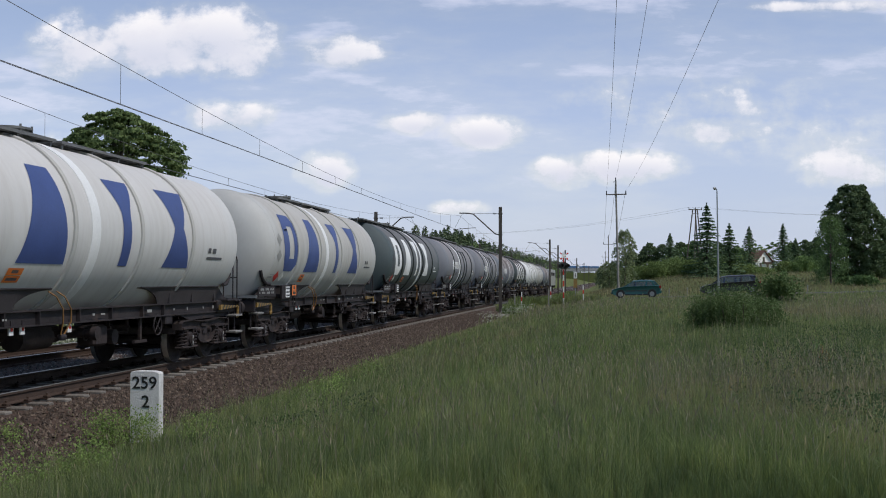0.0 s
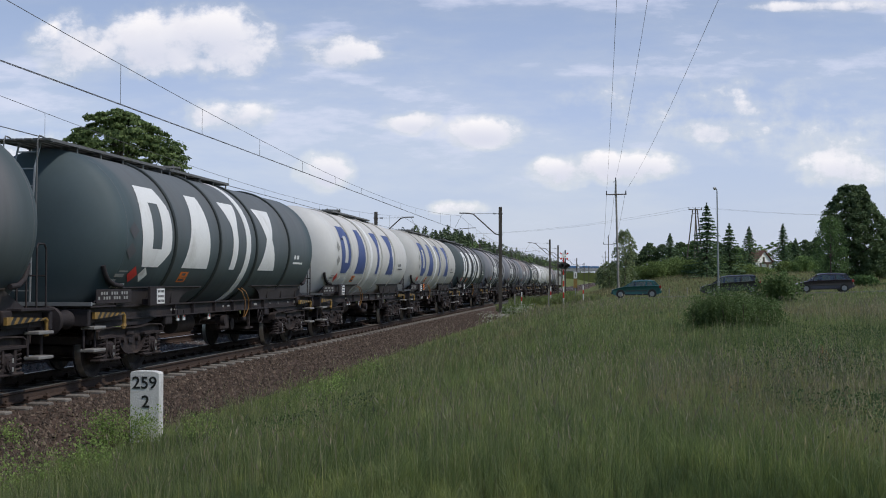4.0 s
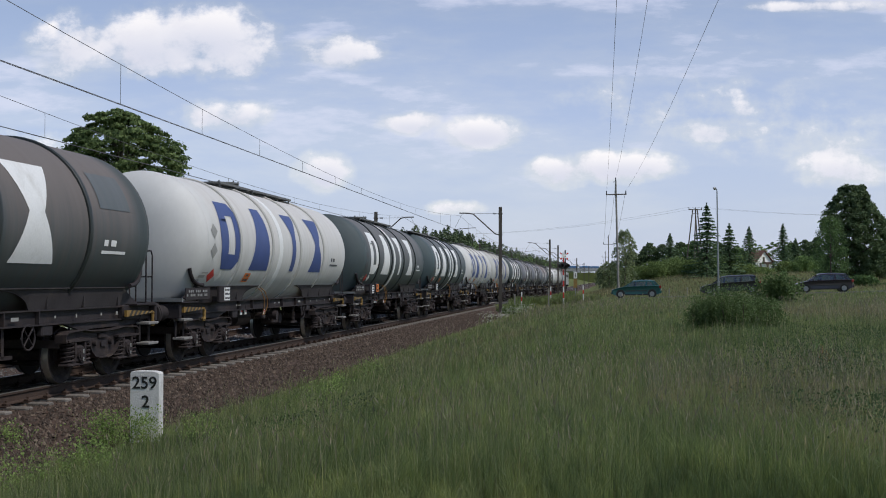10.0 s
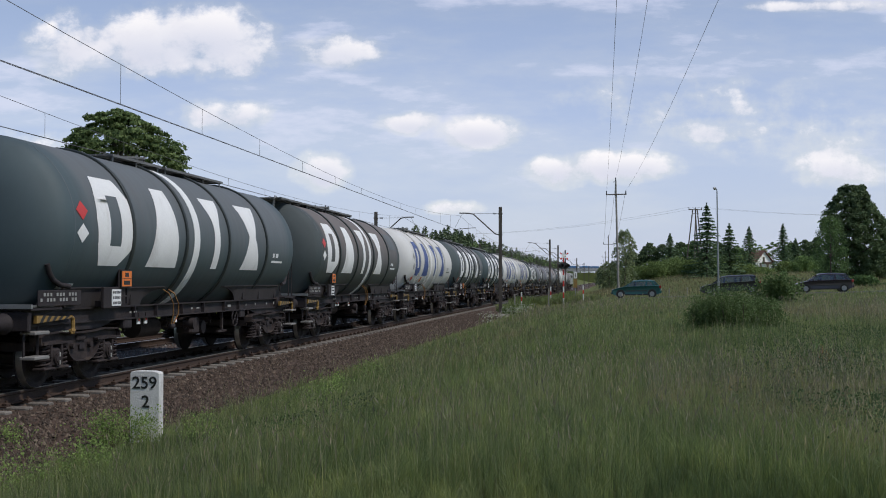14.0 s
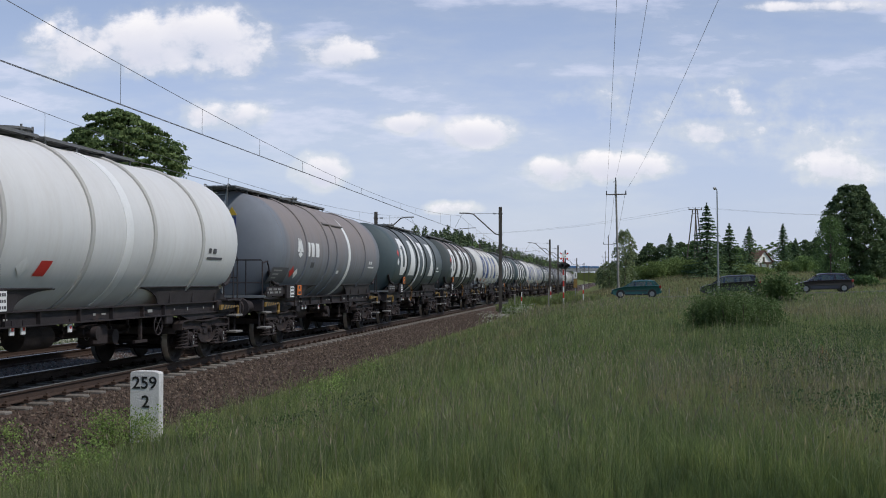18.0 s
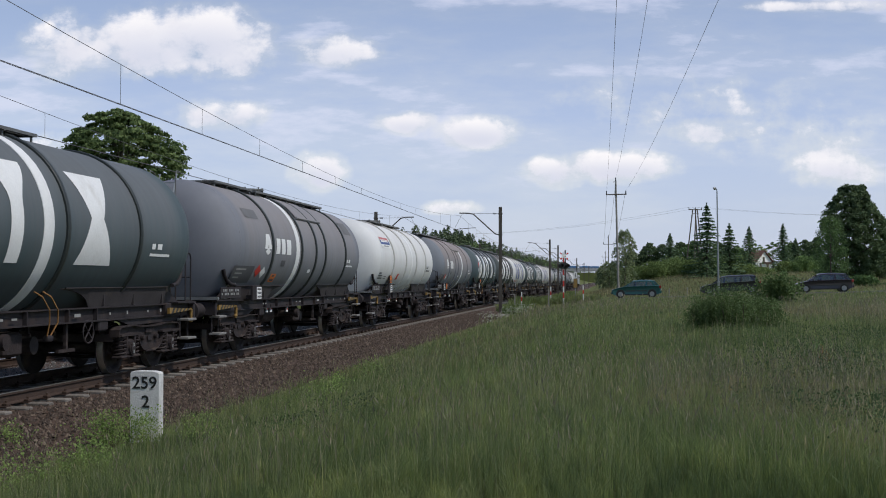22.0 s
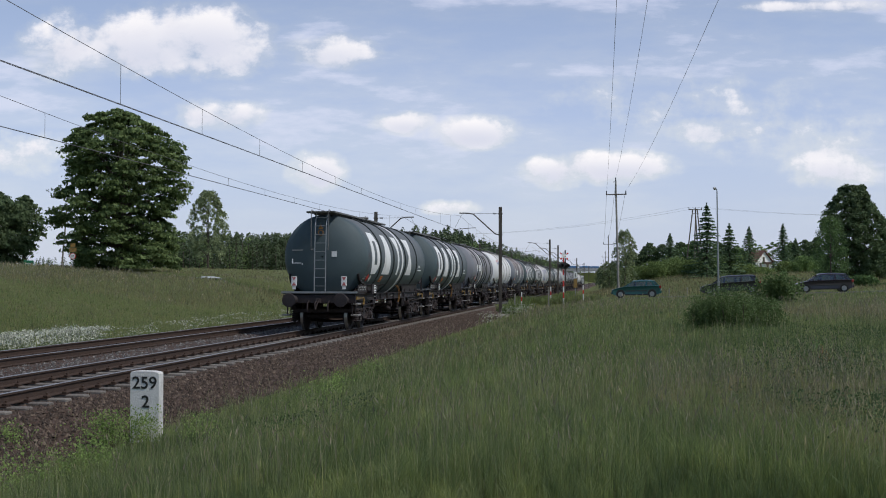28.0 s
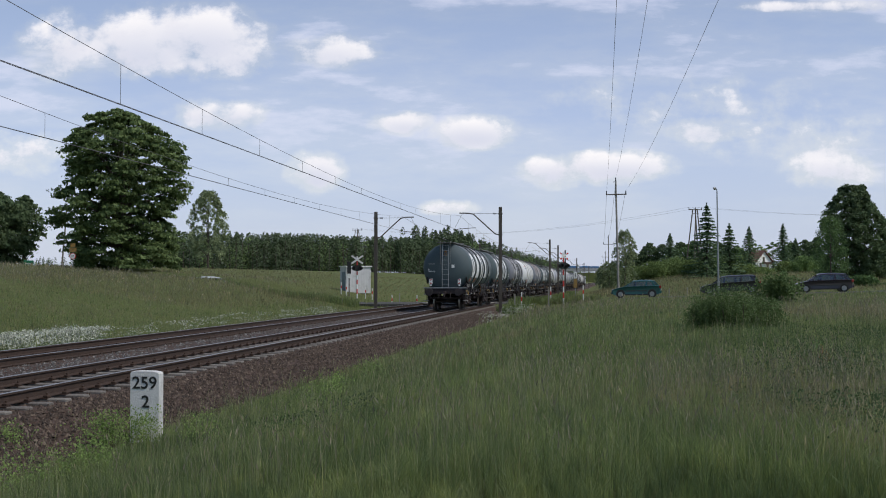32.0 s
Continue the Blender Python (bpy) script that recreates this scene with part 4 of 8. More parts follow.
def tank_wagon(style):
    """style: paint, rib paint, mark paint, band place, marks, label, extras."""
    w = root("tank_wagon", style["label"], "tank wagon", "wagons of the freight train")
    paint, rib = style["paint"], style["rib"]
    part("tank_barrel", kept(("barrel", paint.name), lambda: barrel_mesh(paint)), None, w)
    for x in style.get("ribs", (-3.85, -1.38, 1.10, 3.78)):
        part("rib", kept(("rib", rib.name), lambda: ring_mesh(rib)), None, w, at=Matrix.Translation((x, 0, 0)))
    for x in (-BARREL, BARREL):
        part("end_seam", kept(("seam", paint.name), lambda: ring_mesh(paint, 0.02, 0.0015)), None, w, at=Matrix.Translation((x, 0, 0)))
    if style.get("band") is not None:
        part("white_band", kept("band", lambda: ring_mesh(M_MARK_WHITE, 0.30, 0.014)), None, w, "white painted belt", at=Matrix.Translation((style["band"], 0, 0)))
    mk = style.get("mark")
    if mk:
        late = style["band"] < 0
        for nm, shape, x in BLUE_LETTERS if late else LETTERS:
            part(nm, kept((nm, mk.name, late), lambda: mesh_of(nm, patch(shifted(shape, x), -23, 37), mk, 60, True)), None, w)
    for nm, mat, shape, a0, a1 in style.get("extras", ()):
        part(nm, kept((nm, mat.name, a0, shape(0.5)[0]), lambda: mesh_of(nm, patch(shape, a0, a1, n=8, lift=0.008), mat, 60, True)), None, w)
    spans = style.get("spans", ((-6.85, -2.0), (-1.75, 1.95)))
    for i, sp in enumerate(spans):
        part("walkway", kept(("walkway", sp), lambda: walkway_mesh((sp,))), None, w)
    steel_part("hatch", w, dome_mesh, Matrix.Translation((style.get("hatch", -0.95), 0, 0)))
    steel_part("underframe", w, underframe_mesh)
    for sx in (-1, 1):
        for sy in (-1, 1):
            part("end_brace", kept("end_brace", brace_mesh), None, w, at=Matrix.Translation((sx * 6.0, sy * 0.94, 0)) @ Matrix.Diagonal((sx, sy, 1, 1)))
    for x, sx, sz in SOLE_MARKS:
        stencil(w, x, -1.085, 1.10, sx * 0.7, sz * 0.6)
    for j, (k, z) in enumerate(((13, 1.455), (12, 1.375))):
        for i in range(k):
            if (i * 7 + j) % 4:
                stencil(w, -6.68 + i * 0.098, -1.285, z, 0.055, 0.05)
    steel_part("name_board", w, name_board_mesh, Matrix.Translation((-6.08, -1.27, 1.40)))
    stencil(w, -5.35, -1.115, 1.35, 0.28, 0.13)
    if style.get("cover") is not None:
        part("apron", kept(("apron", paint.name), lambda: mesh_of("apron", apron_mesh(), paint, 40)), None, w, at=Matrix.Translation((style["cover"], 0, 0)))
    sets = []
    for x in (-5.03, 5.03):
        steel_part("bolster", w, bolster_mesh, Matrix.Translation((x, 0, 0)))
        for sy in (-1, 1):
            at = Matrix.Translation((x, 0, 0)) @ Matrix.Diagonal((1 if x < 0 else -1, sy, 1, 1))
            steel_part("saddle", w, saddle_mesh, at)
            steel_part("sole_bar_gusset", w, gusset_mesh, at)
        sets += bogie(w, x)
    for x, a in ((-7.0, math.pi), (7.0, 0)):
        for y in (-0.875, 0.875):
            steel_part("buffer", w, buffer_mesh, Matrix.Translation((x, y, 1.03)) @ Matrix.Rotation(a, 4, "Z"))
        steel_part("coupler", w, coupler_mesh, Matrix.Translation((x, 0, 1.0)) @ Matrix.Rotation(a, 4, "Z"))
        for y in (-0.35, 0.35):
            steel_part("brake_hose", w, hose_end_mesh, Matrix.Translation((x, y, 1.0)) @ Matrix.Rotation(a, 4, "Z"))
        for y in (-1.12, 1.12):
            step = steel_part("corner_step", w, corner_step_mesh, Matrix.Translation((x * 0.955, y, 0)) @ Matrix.Rotation(0 if y > 0 else math.pi, 4, "Z"))
            for z in (0.52, 0.89):
                steel_part("tread", step, step_tread_mesh, Matrix.Translation((0, 0, z)), "pale grey step")
    if style.get("ladder", True):
        steel_part("ladder", w, ladder_mesh)
        steel_part("guard_rail", w, hoop_mesh)
    steel_part("end_platform", w, platform_mesh)
    for sy in (-1, 1):
        if paint is M_GREY_TANK:
            steel_part("end_railing", w, end_rail_mesh, Matrix.Diagonal((1, sy, 1, 1)))

    for sy in (-1, 1):
        steel_part("front_handrail", w, front_rail_mesh, Matrix.Diagonal((1, sy, 1, 1)))
    for x, z in ((-2.63, 0.93), (-2.31, 0.93), (-0.85, 0.90)):
        steel_part("valve_tag", w, tag_mesh, Matrix.Translation((x, -1.03, z)), "white plate with a red mark")
    steel_part("brake_gear", w, brake_mesh)
    steel_part("outlet_valve", w, valve_mesh)
    steel_part("hand_wheel", w, hand_wheel_mesh, Matrix.Translation((2.6, -1.08, 0.82)))
    steel_part("brake_handle", w, handle_mesh, Matrix.Translation((-6.08, -1.20, 1.06)), "worn yellow and black lever")
    steel_part("brake_handle", w, handle_mesh, Matrix.Translation((6.34, -1.20, 1.06)), "worn yellow and black lever")
    if style.get("cable", 0.85) is not None:
        steel_part("earth_cable", w, hose_mesh, Matrix.Translation((style.get("cable", 0.85), 0, 0)), "yellow looped cable")
    panel = steel_part("data_panel", w, data_panel_mesh, Matrix.Translation((style.get("panel", -4.25), -1.33, 1.38)))
    steel_part("data_plate", panel, data_plate_mesh, None, "pale plate with dark bars")
    if style.get("plate"):
        px, pz, py = style["plate"]
        part("plate_bracket", kept("plate_bracket", bracket_mesh), None, w, at=Matrix.Translation((px, -1.32, max(pz, 1.42))))
        steel_part("hazard_plate", w, placard_mesh, Matrix.Translation((px, -1.36, max(pz, 1.42))), "orange hazard plate with dark bars")
    return w, sets


WHITE_LABEL = "white tank wagon with blue emblem shapes and dark underframe"
GREEN_LABEL = "dark green tank wagon with white emblem shapes"
COMMON = [
    ("stencil", M_MARK_WHITE, block(4.3, 4.45), -10, -6), ("stencil", M_MARK_WHITE, block(4.55, 4.75), -10, -6), ("stencil", M_MARK_WHITE, block(4.25, 5.15), -15, -13),
    ("stencil", M_MARK_WHITE, block(-6.0, -5.5), -40, -36), ("stencil", M_MARK_WHITE, block(-6.0, -5.6), -47, -43)]
DARK_COMMON = [("stencil", M_BAR_DARK, block(4.3, 4.45), -10, -6), ("stencil", M_BAR_DARK, block(4.55, 4.75), -10, -6), ("stencil", M_BAR_DARK, block(4.25, 5.15), -15, -13),
               ("stencil", M_BAR_DARK, block(-6.0, -5.5), -40, -36)]
HAZ = [("red_label", M_RED, diamond(-5.42, 0.21), -35.5, -22.5), ("white_label", M_WHITE, diamond(-4.98, 0.20), -35, -23), ("stencil", M_DULL_MARK, block(-6.0, -5.65), -27, -26), ("stencil", M_DULL_MARK, block(-6.1, -5.75), -31, -28.5), ("stencil", M_DULL_MARK, block(-6.15, -5.95), -35, -32.5)]
ORANGE_LOW = [("hazard_plate", M_ORANGE, block(-3.22, -2.80), -30.4, -26), ("hazard_plate", M_ORANGE, block(-3.22, -2.80), -35.2, -30.8), ("plate_bar", M_BAR_DARK, block(-3.10, -2.92), -29.2, -27.2), ("plate_bar", M_BAR_DARK, block(-3.16, -2.86), -34, -32)]
DARK_DIAMONDS = [("dark_diamond", M_BAR_DARK, diamond(-5.73, 0.2), -4, 8), ("dark_diamond", M_BAR_DARK, diamond(-5.79, 0.2), -18, -6)]
DIAMONDS = [("diamond", M_DULL_MARK, diamond(-5.65, 0.2), 2, 15), ("diamond", M_DULL_MARK, diamond(-5.65, 0.2), -14, -1)]

PLACARDS = [("red_diamond", M_RED, diamond(-5.75, 0.2), 5, 17), ("white_diamond", M_MARK_WHITE, diamond(-5.75, 0.2), -9, 3)]


def style(kind, **more):
    base = {
        "white": dict(panel=-4.5, paint=M_OFF_WHITE, rib=M_DULL_WHITE, mark=M_MARK_BLUE, band=-0.82, cable=-1.6, ribs=(-3.97, -1.55, 0.96, 3.40), ladder=False, spans=((-2.6, -0.3), (-0.1, 3.4)), label=WHITE_LABEL, extras=DARK_COMMON + HAZ + ORANGE_LOW + DIAMONDS),
        "green": dict(paint=M_GREEN_TANK, rib=M_RIB_DARK, mark=M_MARK_WHITE, band=0.52, label=GREEN_LABEL, extras=COMMON + HAZ + ORANGE_LOW + DARK_DIAMONDS),
        "teal": dict(paint=M_BLUE_GREEN_TANK, rib=M_RIB_DARK, mark=M_MARK_WHITE, band=0.52, label="dark blue-green tank wagon with white emblem shapes", extras=COMMON + HAZ + ORANGE_LOW + DARK_DIAMONDS),
        "dusty": dict(paint=M_BROWN_TANK, rib=M_RIB_DARK, mark=M_MARK_WHITE, band=0.52, label="dusty brown-green tank wagon with white emblem shapes", extras=COMMON + HAZ),
        "grey": dict(paint=M_GREY_TANK, rib=M_GREY_TANK, band=1.34, ribs=(-3.76, -1.36, -0.33, 3.66), cover=0.0, cable=None, label="dusty grey tank wagon with a small white emblem", extras=COMMON + HAZ + ORANGE_LOW),
        "slate": dict(paint=M_BLUE_GREY_TANK, rib=M_RIB_DARK, band=-1.32, ribs=(-3.56, -0.94, 0.54, 1.61, 4.10), cover=0.58, cable=None, spans=((-5.0, -2.2), (-1.9, 4.9)), label="blue-grey tank wagon with a white belt and small emblem", extras=COMMON + HAZ + ORANGE_LOW),
        # plain_white ribs: a duller white puts their shading into the colour
        "plain_white": dict(paint=M_WHITE_TANK, rib=M_DULL_WHITE, band=0.43, cable=None, ladder=False, ribs=(-3.66, -0.99, 1.49, 3.92), spans=((-3.5, -0.9), (-0.7, 2.8)), label="clean white tank wagon with a small red and blue sign", extras=DARK_COMMON),
    }[kind]
    return {**base, **more}


def small_logo(dx):
    """Three-part emblem, three bars, a dark data field, and small labels."""
    return [("emblem_drop", M_MARK_WHITE, slanted(-4.23 + dx, -3.98 + dx, 0.14), -2, 12), ("emblem_drop", M_MARK_WHITE, slanted(-3.90 + dx, -3.67 + dx, -0.14), -2, 12), ("emblem_drop", M_MARK_WHITE, diamond(-3.95 + dx, 0.2), -8, -1),
            ("emblem_bar", M_MARK_WHITE, slanted(-3.30 + dx, -2.98 + dx, 0.06), -6, 9), ("emblem_bar", M_MARK_WHITE, block(-2.82 + dx, -2.50 + dx), -6, 9), ("emblem_bar", M_MARK_WHITE, block(-2.36 + dx, -1.98 + dx), -6, 9),
            ("dark_panel", M_BAR_DARK, block(-6.2 + dx, -4.75 + dx), -36, -19), ("stencil", M_DULL_MARK, block(-6.0 + dx, -5.3 + dx), -23, -21.5), ("stencil", M_DULL_MARK, block(-6.0 + dx, -5.5 + dx), -27, -25.5), ("stencil", M_DULL_MARK, block(-6.0 + dx, -5.6 + dx), -31, -29.5),
            ("red_label", M_RED, diamond(-4.42 + dx, 0.22), -30, -17), ("white_label", M_MARK_WHITE, diamond(-4.02 + dx, 0.2), -31, -19), ("dark_panel", M_BAR_DARK, block(-2.75 + dx, -2.40 + dx), -18, -12), ("white_label", M_MARK_WHITE, block(-0.05, 0.22), -24, -20)]


RED_BLUE = [("emblem_red", M_MARK_RED, block(-5.60, -4.0), 27.5, 33), ("emblem_blue", M_MARK_BLUE, block(-5.66, -3.95), 21.5, 27.4), ("emblem_white", M_WHITE, block(-5.66, -3.95), 16, 21.4),
            ("sign_bar", M_WHITE, block(-5.45, -4.15), 25, 29.5), ("sign_bar", M_DULL_MARK, block(-5.2, -4.25), 18, 20)]
SIDE_LABELS = [("red_label", M_RED, slanted(-2.52, -2.18, 0.10), -31, -21), ("white_label", M_MARK_WHITE, diamond(-2.89, 0.2), -31, -19), ("stencil", M_BAR_DARK, block(-6.0, -5.55), -22, -20), ("stencil", M_BAR_DARK, block(-6.0, -5.3), -26, -24), ("stencil", M_BAR_DARK, block(-6.0, -5.2), -30, -28), ("stencil", M_BAR_DARK, block(-4.95, -4.5), -27, -26), ("stencil", M_BAR_DARK, block(-4.95, -4.5), -30, -29)]
PATCHES = [("paint_patch", M_GREEN_TANK, block(4.5, 5.4), 26, 44), ("paint_patch", M_GREEN_TANK, block(-5.3, -4.3), 26, 36)]

# each wagon from the tail: its style, and the gap that its length adds to the one behind
TRAIN = [
    (style("teal"), 0.0), (style("green", paint=M_BLUE_GREEN_TANK, label="dark green tank wagon with white emblem shapes and a ladder"), 15.62),
    (style("slate", extras=COMMON + ORANGE_LOW + small_logo(0.0) + PATCHES), 15.18), (style("plain_white", extras=DARK_COMMON + RED_BLUE + SIDE_LABELS, panel=-3.50, plate=(-3.75, 1.74, -1.24)), 15.8),
    (style("grey", plate=(-4.15, 1.40, -1.24), panel=-4.75, extras=COMMON + small_logo(-0.46)), 15.6), (style("teal", band=-0.82, cable=-1.6, ladder=False, spans=((-2.6, -0.3), (-0.1, 3.4)), plate=(-3.9, 1.70, -1.14), extras=COMMON + PLACARDS), 15.48),
    (style("dusty", plate=(-4.24, 1.75, -1.25), extras=COMMON + PLACARDS + [("paint_patch", M_BLUE_GREEN_TANK, block(4.2, 5.35), 14, 40)]), 15.10), (style("white"), 15.09), (style("green", band=-0.82, cable=-1.6, ladder=False, spans=((-2.6, -0.3), (-0.1, 3.4)), plate=(-3.62, 1.42, -1.14), extras=COMMON + HAZ + DARK_DIAMONDS, label="dark green-grey tank wagon with white emblem shapes"), 15.18),
    (style("teal"), 15.15), (style("white"), 14.80), (style("white", paint=M_DULL_WHITE, plate=(-4.0, 1.42, -1.14)), 14.96),
    (style("green"), 15.2), (style("slate", extras=COMMON + small_logo(0.0)), 15.2), (style("slate", extras=COMMON + small_logo(0.0), paint=M_BLUE_GREY_TANK), 15.2),
    (style("grey", extras=COMMON + small_logo(0.0)), 15.2), (style("dusty"), 15.2), (style("plain_white", extras=DARK_COMMON), 15.2), (style("plain_white", extras=DARK_COMMON, paint=M_DULL_WHITE), 15.2),
    (style("grey", extras=COMMON), 15.2)]


def run(t):
    """Metres that the train has gone since 28 s."""
    def g(t):
        u = t - 16.0
        return 6.6132 * u + 0.10729 * u ** 2 / 2 - 0.00105 * u ** 3 / 6 - 0.008916 * u ** 4 / 240 - 0.010218 * u ** 5 / 12000
    # slack in the couplings lets the wagons surge a little
    surge = ((0.0, -0.08), (2.0, 0.05), (3.5, 0.06), (8.0, 0.0), (10.0, 0.17), (12.0, 0.0), (14.0, -0.20), (16.8, 0.0), (32.0, 0.0))
    for (a, p), (b, q) in zip(surge, surge[1:]):
        if a <= t <= b:
            return g(t) - g(28.0) + p + (q - p) * smooth01((t - a) / (b - a))


TAIL_AT_28 = 43.57
wagons, place = [], TAIL_AT_28
for st, gap in TRAIN:
    place += gap
    wagons.append((*tank_wagon(st), place))
for y in (-0.86, 0.86):
    steel_part("tail_board", wagons[0][0], lamp_board_mesh, Matrix.Translation((-7.02, y, 1.66)), "red and white tail board")





def tail_marks(w):
    """Stencils and plates on the dish of the last wagon."""
    for y, z, sy, sz, m in ((0.82, 2.72, 0.50, 0.035, M_DULL_MARK), (0.90, 2.28, 0.34, 0.03, M_MARK_WHITE), (1.06, 2.36, 0.03, 0.13, M_MARK_WHITE), (0.70, 2.25, 0.03, 0.06, M_MARK_WHITE), (-0.42, 2.58, 0.17, 0.19, M_MARK_WHITE)):
        part("stencil", Geo().box((-6.66 + 0.13 * abs(y), y, z), (0.04, sy, sz)), m, w)
    part("ring_emblem", Geo().lathe([(-0.01, 0.10), (0.01, 0.10), (0.01, 0.065), (-0.01, 0.065), (-0.01, 0.10)], 18, 0, Matrix.Translation((-6.80, 0, 3.30))), M_CABLE, w, "faded yellow ring")
    part("triangle_plate", Geo().prism([(-0.09, 0), (0.09, 0), (0, 0.16)], 0.02, 0, Matrix.Translation((-6.79, 0, 3.42)) @ Matrix.Rotation(math.pi / 2, 4, "Z")), M_CABLE, w, "faded yellow triangle")


tail_marks(wagons[0][0])
M_SIGN_YELLOW, M_SIGN_BLUE = plain("yellow_sign_face", (0.55, 0.36, 0.03), 0.5), plain("dark_blue_sign_face", (0.025, 0.04, 0.14), 0.5)


def dish_signs(w):
    """Small warning plates and a box on the cleaner dished end."""
    part("triangle_plate", Geo().prism([(-0.13, -0.09), (0.13, -0.09), (0, 0.12)], 0.015, 0, Matrix.Translation((-6.54, -0.30, 3.40)) @ Matrix.Rotation(math.pi / 2, 4, "Z")), M_SIGN_YELLOW, w, "yellow triangle")
    for z, x in ((3.16, -6.60), (2.93, -6.63)):
        sq = part("square_plate", Geo().box((x, -0.30, z), (0.03, 0.25, 0.22), 0, bevel=0.005), M_SIGN_BLUE, w, "dark blue plate")
        part("white_disc", Geo().tube((x - 0.016, -0.30, z), (x - 0.022, -0.30, z), 0.085, 16), M_WHITE, sq)

dish_signs(wagons[4][0])
for i in (4, 6):
    part("plate_holder", Geo().box((-6.64, -0.32, 2.62), (0.06, 0.22, 0.20), 0, bevel=0.01), M_BOGIE, wagons[i][0], "brown steel holder")

# ---------------------------------------------------------------- locomotive at the head
M_LOCO = tank_paint("grey_locomotive_paint", (0.36, 0.37, 0.36), (0.28, 0.29, 0.28), (0.18, 0.17, 0.15), 0.5)


def locomotive():
    lo = root("electric_locomotive", "grey electric locomotive at the head of the train", "locomotive")
    g = Geo()
    prof = [(-8.0, 1.2), (-8.15, 2.2), (-7.7, 3.35), (-7.3, 3.6), (7.3, 3.6), (7.7, 3.35), (8.15, 2.2), (8.0, 1.2)]
    rows = []
    n = len(prof)
    for y, ins in ((-1.42, 0.12), (-1.30, 0.0), (1.30, 0.0), (1.42, 0.12)):
        rows.append([(x - math.copysign(ins, x), y, z - (0.08 if ins and z > 3 else 0)) for x, z in prof])
    v = [p for r in rows for p in r]
    f = [(i * n + j, i * n + (j + 1) % n, (i + 1) * n + (j + 1) % n, (i + 1) * n + j) for i in range(3) for j in range(n)] + [tuple(range(n)), tuple(reversed(range(3 * n, 4 * n)))]
    g.add(v, f)
    part("body", g, M_LOCO, lo)
    for s in (-1, 1):
        part("windscreen", Geo().box((s * 7.98, 0, 2.75), (0.12, 2.2, 0.75), 0, Matrix.Translation((0, 0, 0))), M_GLASS_DARK, lo)
        part("headstock", Geo().box((s * 8.02, 0, 1.08), (0.16, 2.7, 0.45), 0, bevel=0.03), M_FRAME, lo)
        for y in (-0.875, 0.875):
            steel_part("buffer", lo, buffer_mesh, Matrix.Translation((s * 8.05, y, 1.03)) @ Matrix.Rotation(0 if s > 0 else math.pi, 4, "Z"))
        for y in (-1.425, 1.425):
            part("cab_door", Geo().box((s * 6.4, y, 2.2), (0.7, 0.03, 1.9)), M_GREY_TANK, lo)
            for k in range(3):
                part("vent_grille", Geo().box((s * (1.0 + k * 1.5), y, 2.9), (1.1, 0.03, 0.5)), M_FRAME, lo)
        bogie(lo, s * 4.4)
        g = Geo()
        g.pipe([(s * 5.0, -0.4, 3.65), (s * 3.6, -0.35, 4.0), (s * 4.8, -0.5, 4.35)], 0.03)
        g.pipe([(s * 5.0, 0.4, 3.65), (s * 3.6, 0.35, 4.0), (s * 4.8, 0.5, 4.35)], 0.03)
        g.tube((s * 4.8, -0.8, 4.36), (s * 4.8, 0.8, 4.36), 0.04, 6)
        part("pantograph", g, M_GRATE, lo)
    return lo


wagons.append((locomotive(), [], place + 15.9))

# ---------------------------------------------------------------- sky with drifting clouds, far behind all else
CLOUDS = [(255, 72, 95, 50, 1.0), (355, 58, 105, 46, 1.0), (425, 86, 62, 40, 0.85), (320, 112, 125, 24, 0.75), (110, 78, 66, 50, 0.85), (585, 88, 75, 26, 0.85), (400, 203, 80, 24, 0.95), (725, 218, 52, 17, 0.9), (845, 234, 80, 24, 1.0),
          (568, 303, 46, 30, 1.05), (985, 303, 58, 24, 1.0), (1100, 296, 100, 24, 1.0), (1270, 228, 85, 20, 0.85), (1480, 298, 75, 30, 0.9),
          (45, 270, 80, 34, 0.7), (800, 367, 45, 12, 0.7), (1480, 8, 140, 10, 0.8), (1240, 180, 240, 42, 0.44), (1420, 240, 190, 40, 0.42)]
SKY_Y, SKY_F = 4200.0, 1983.0


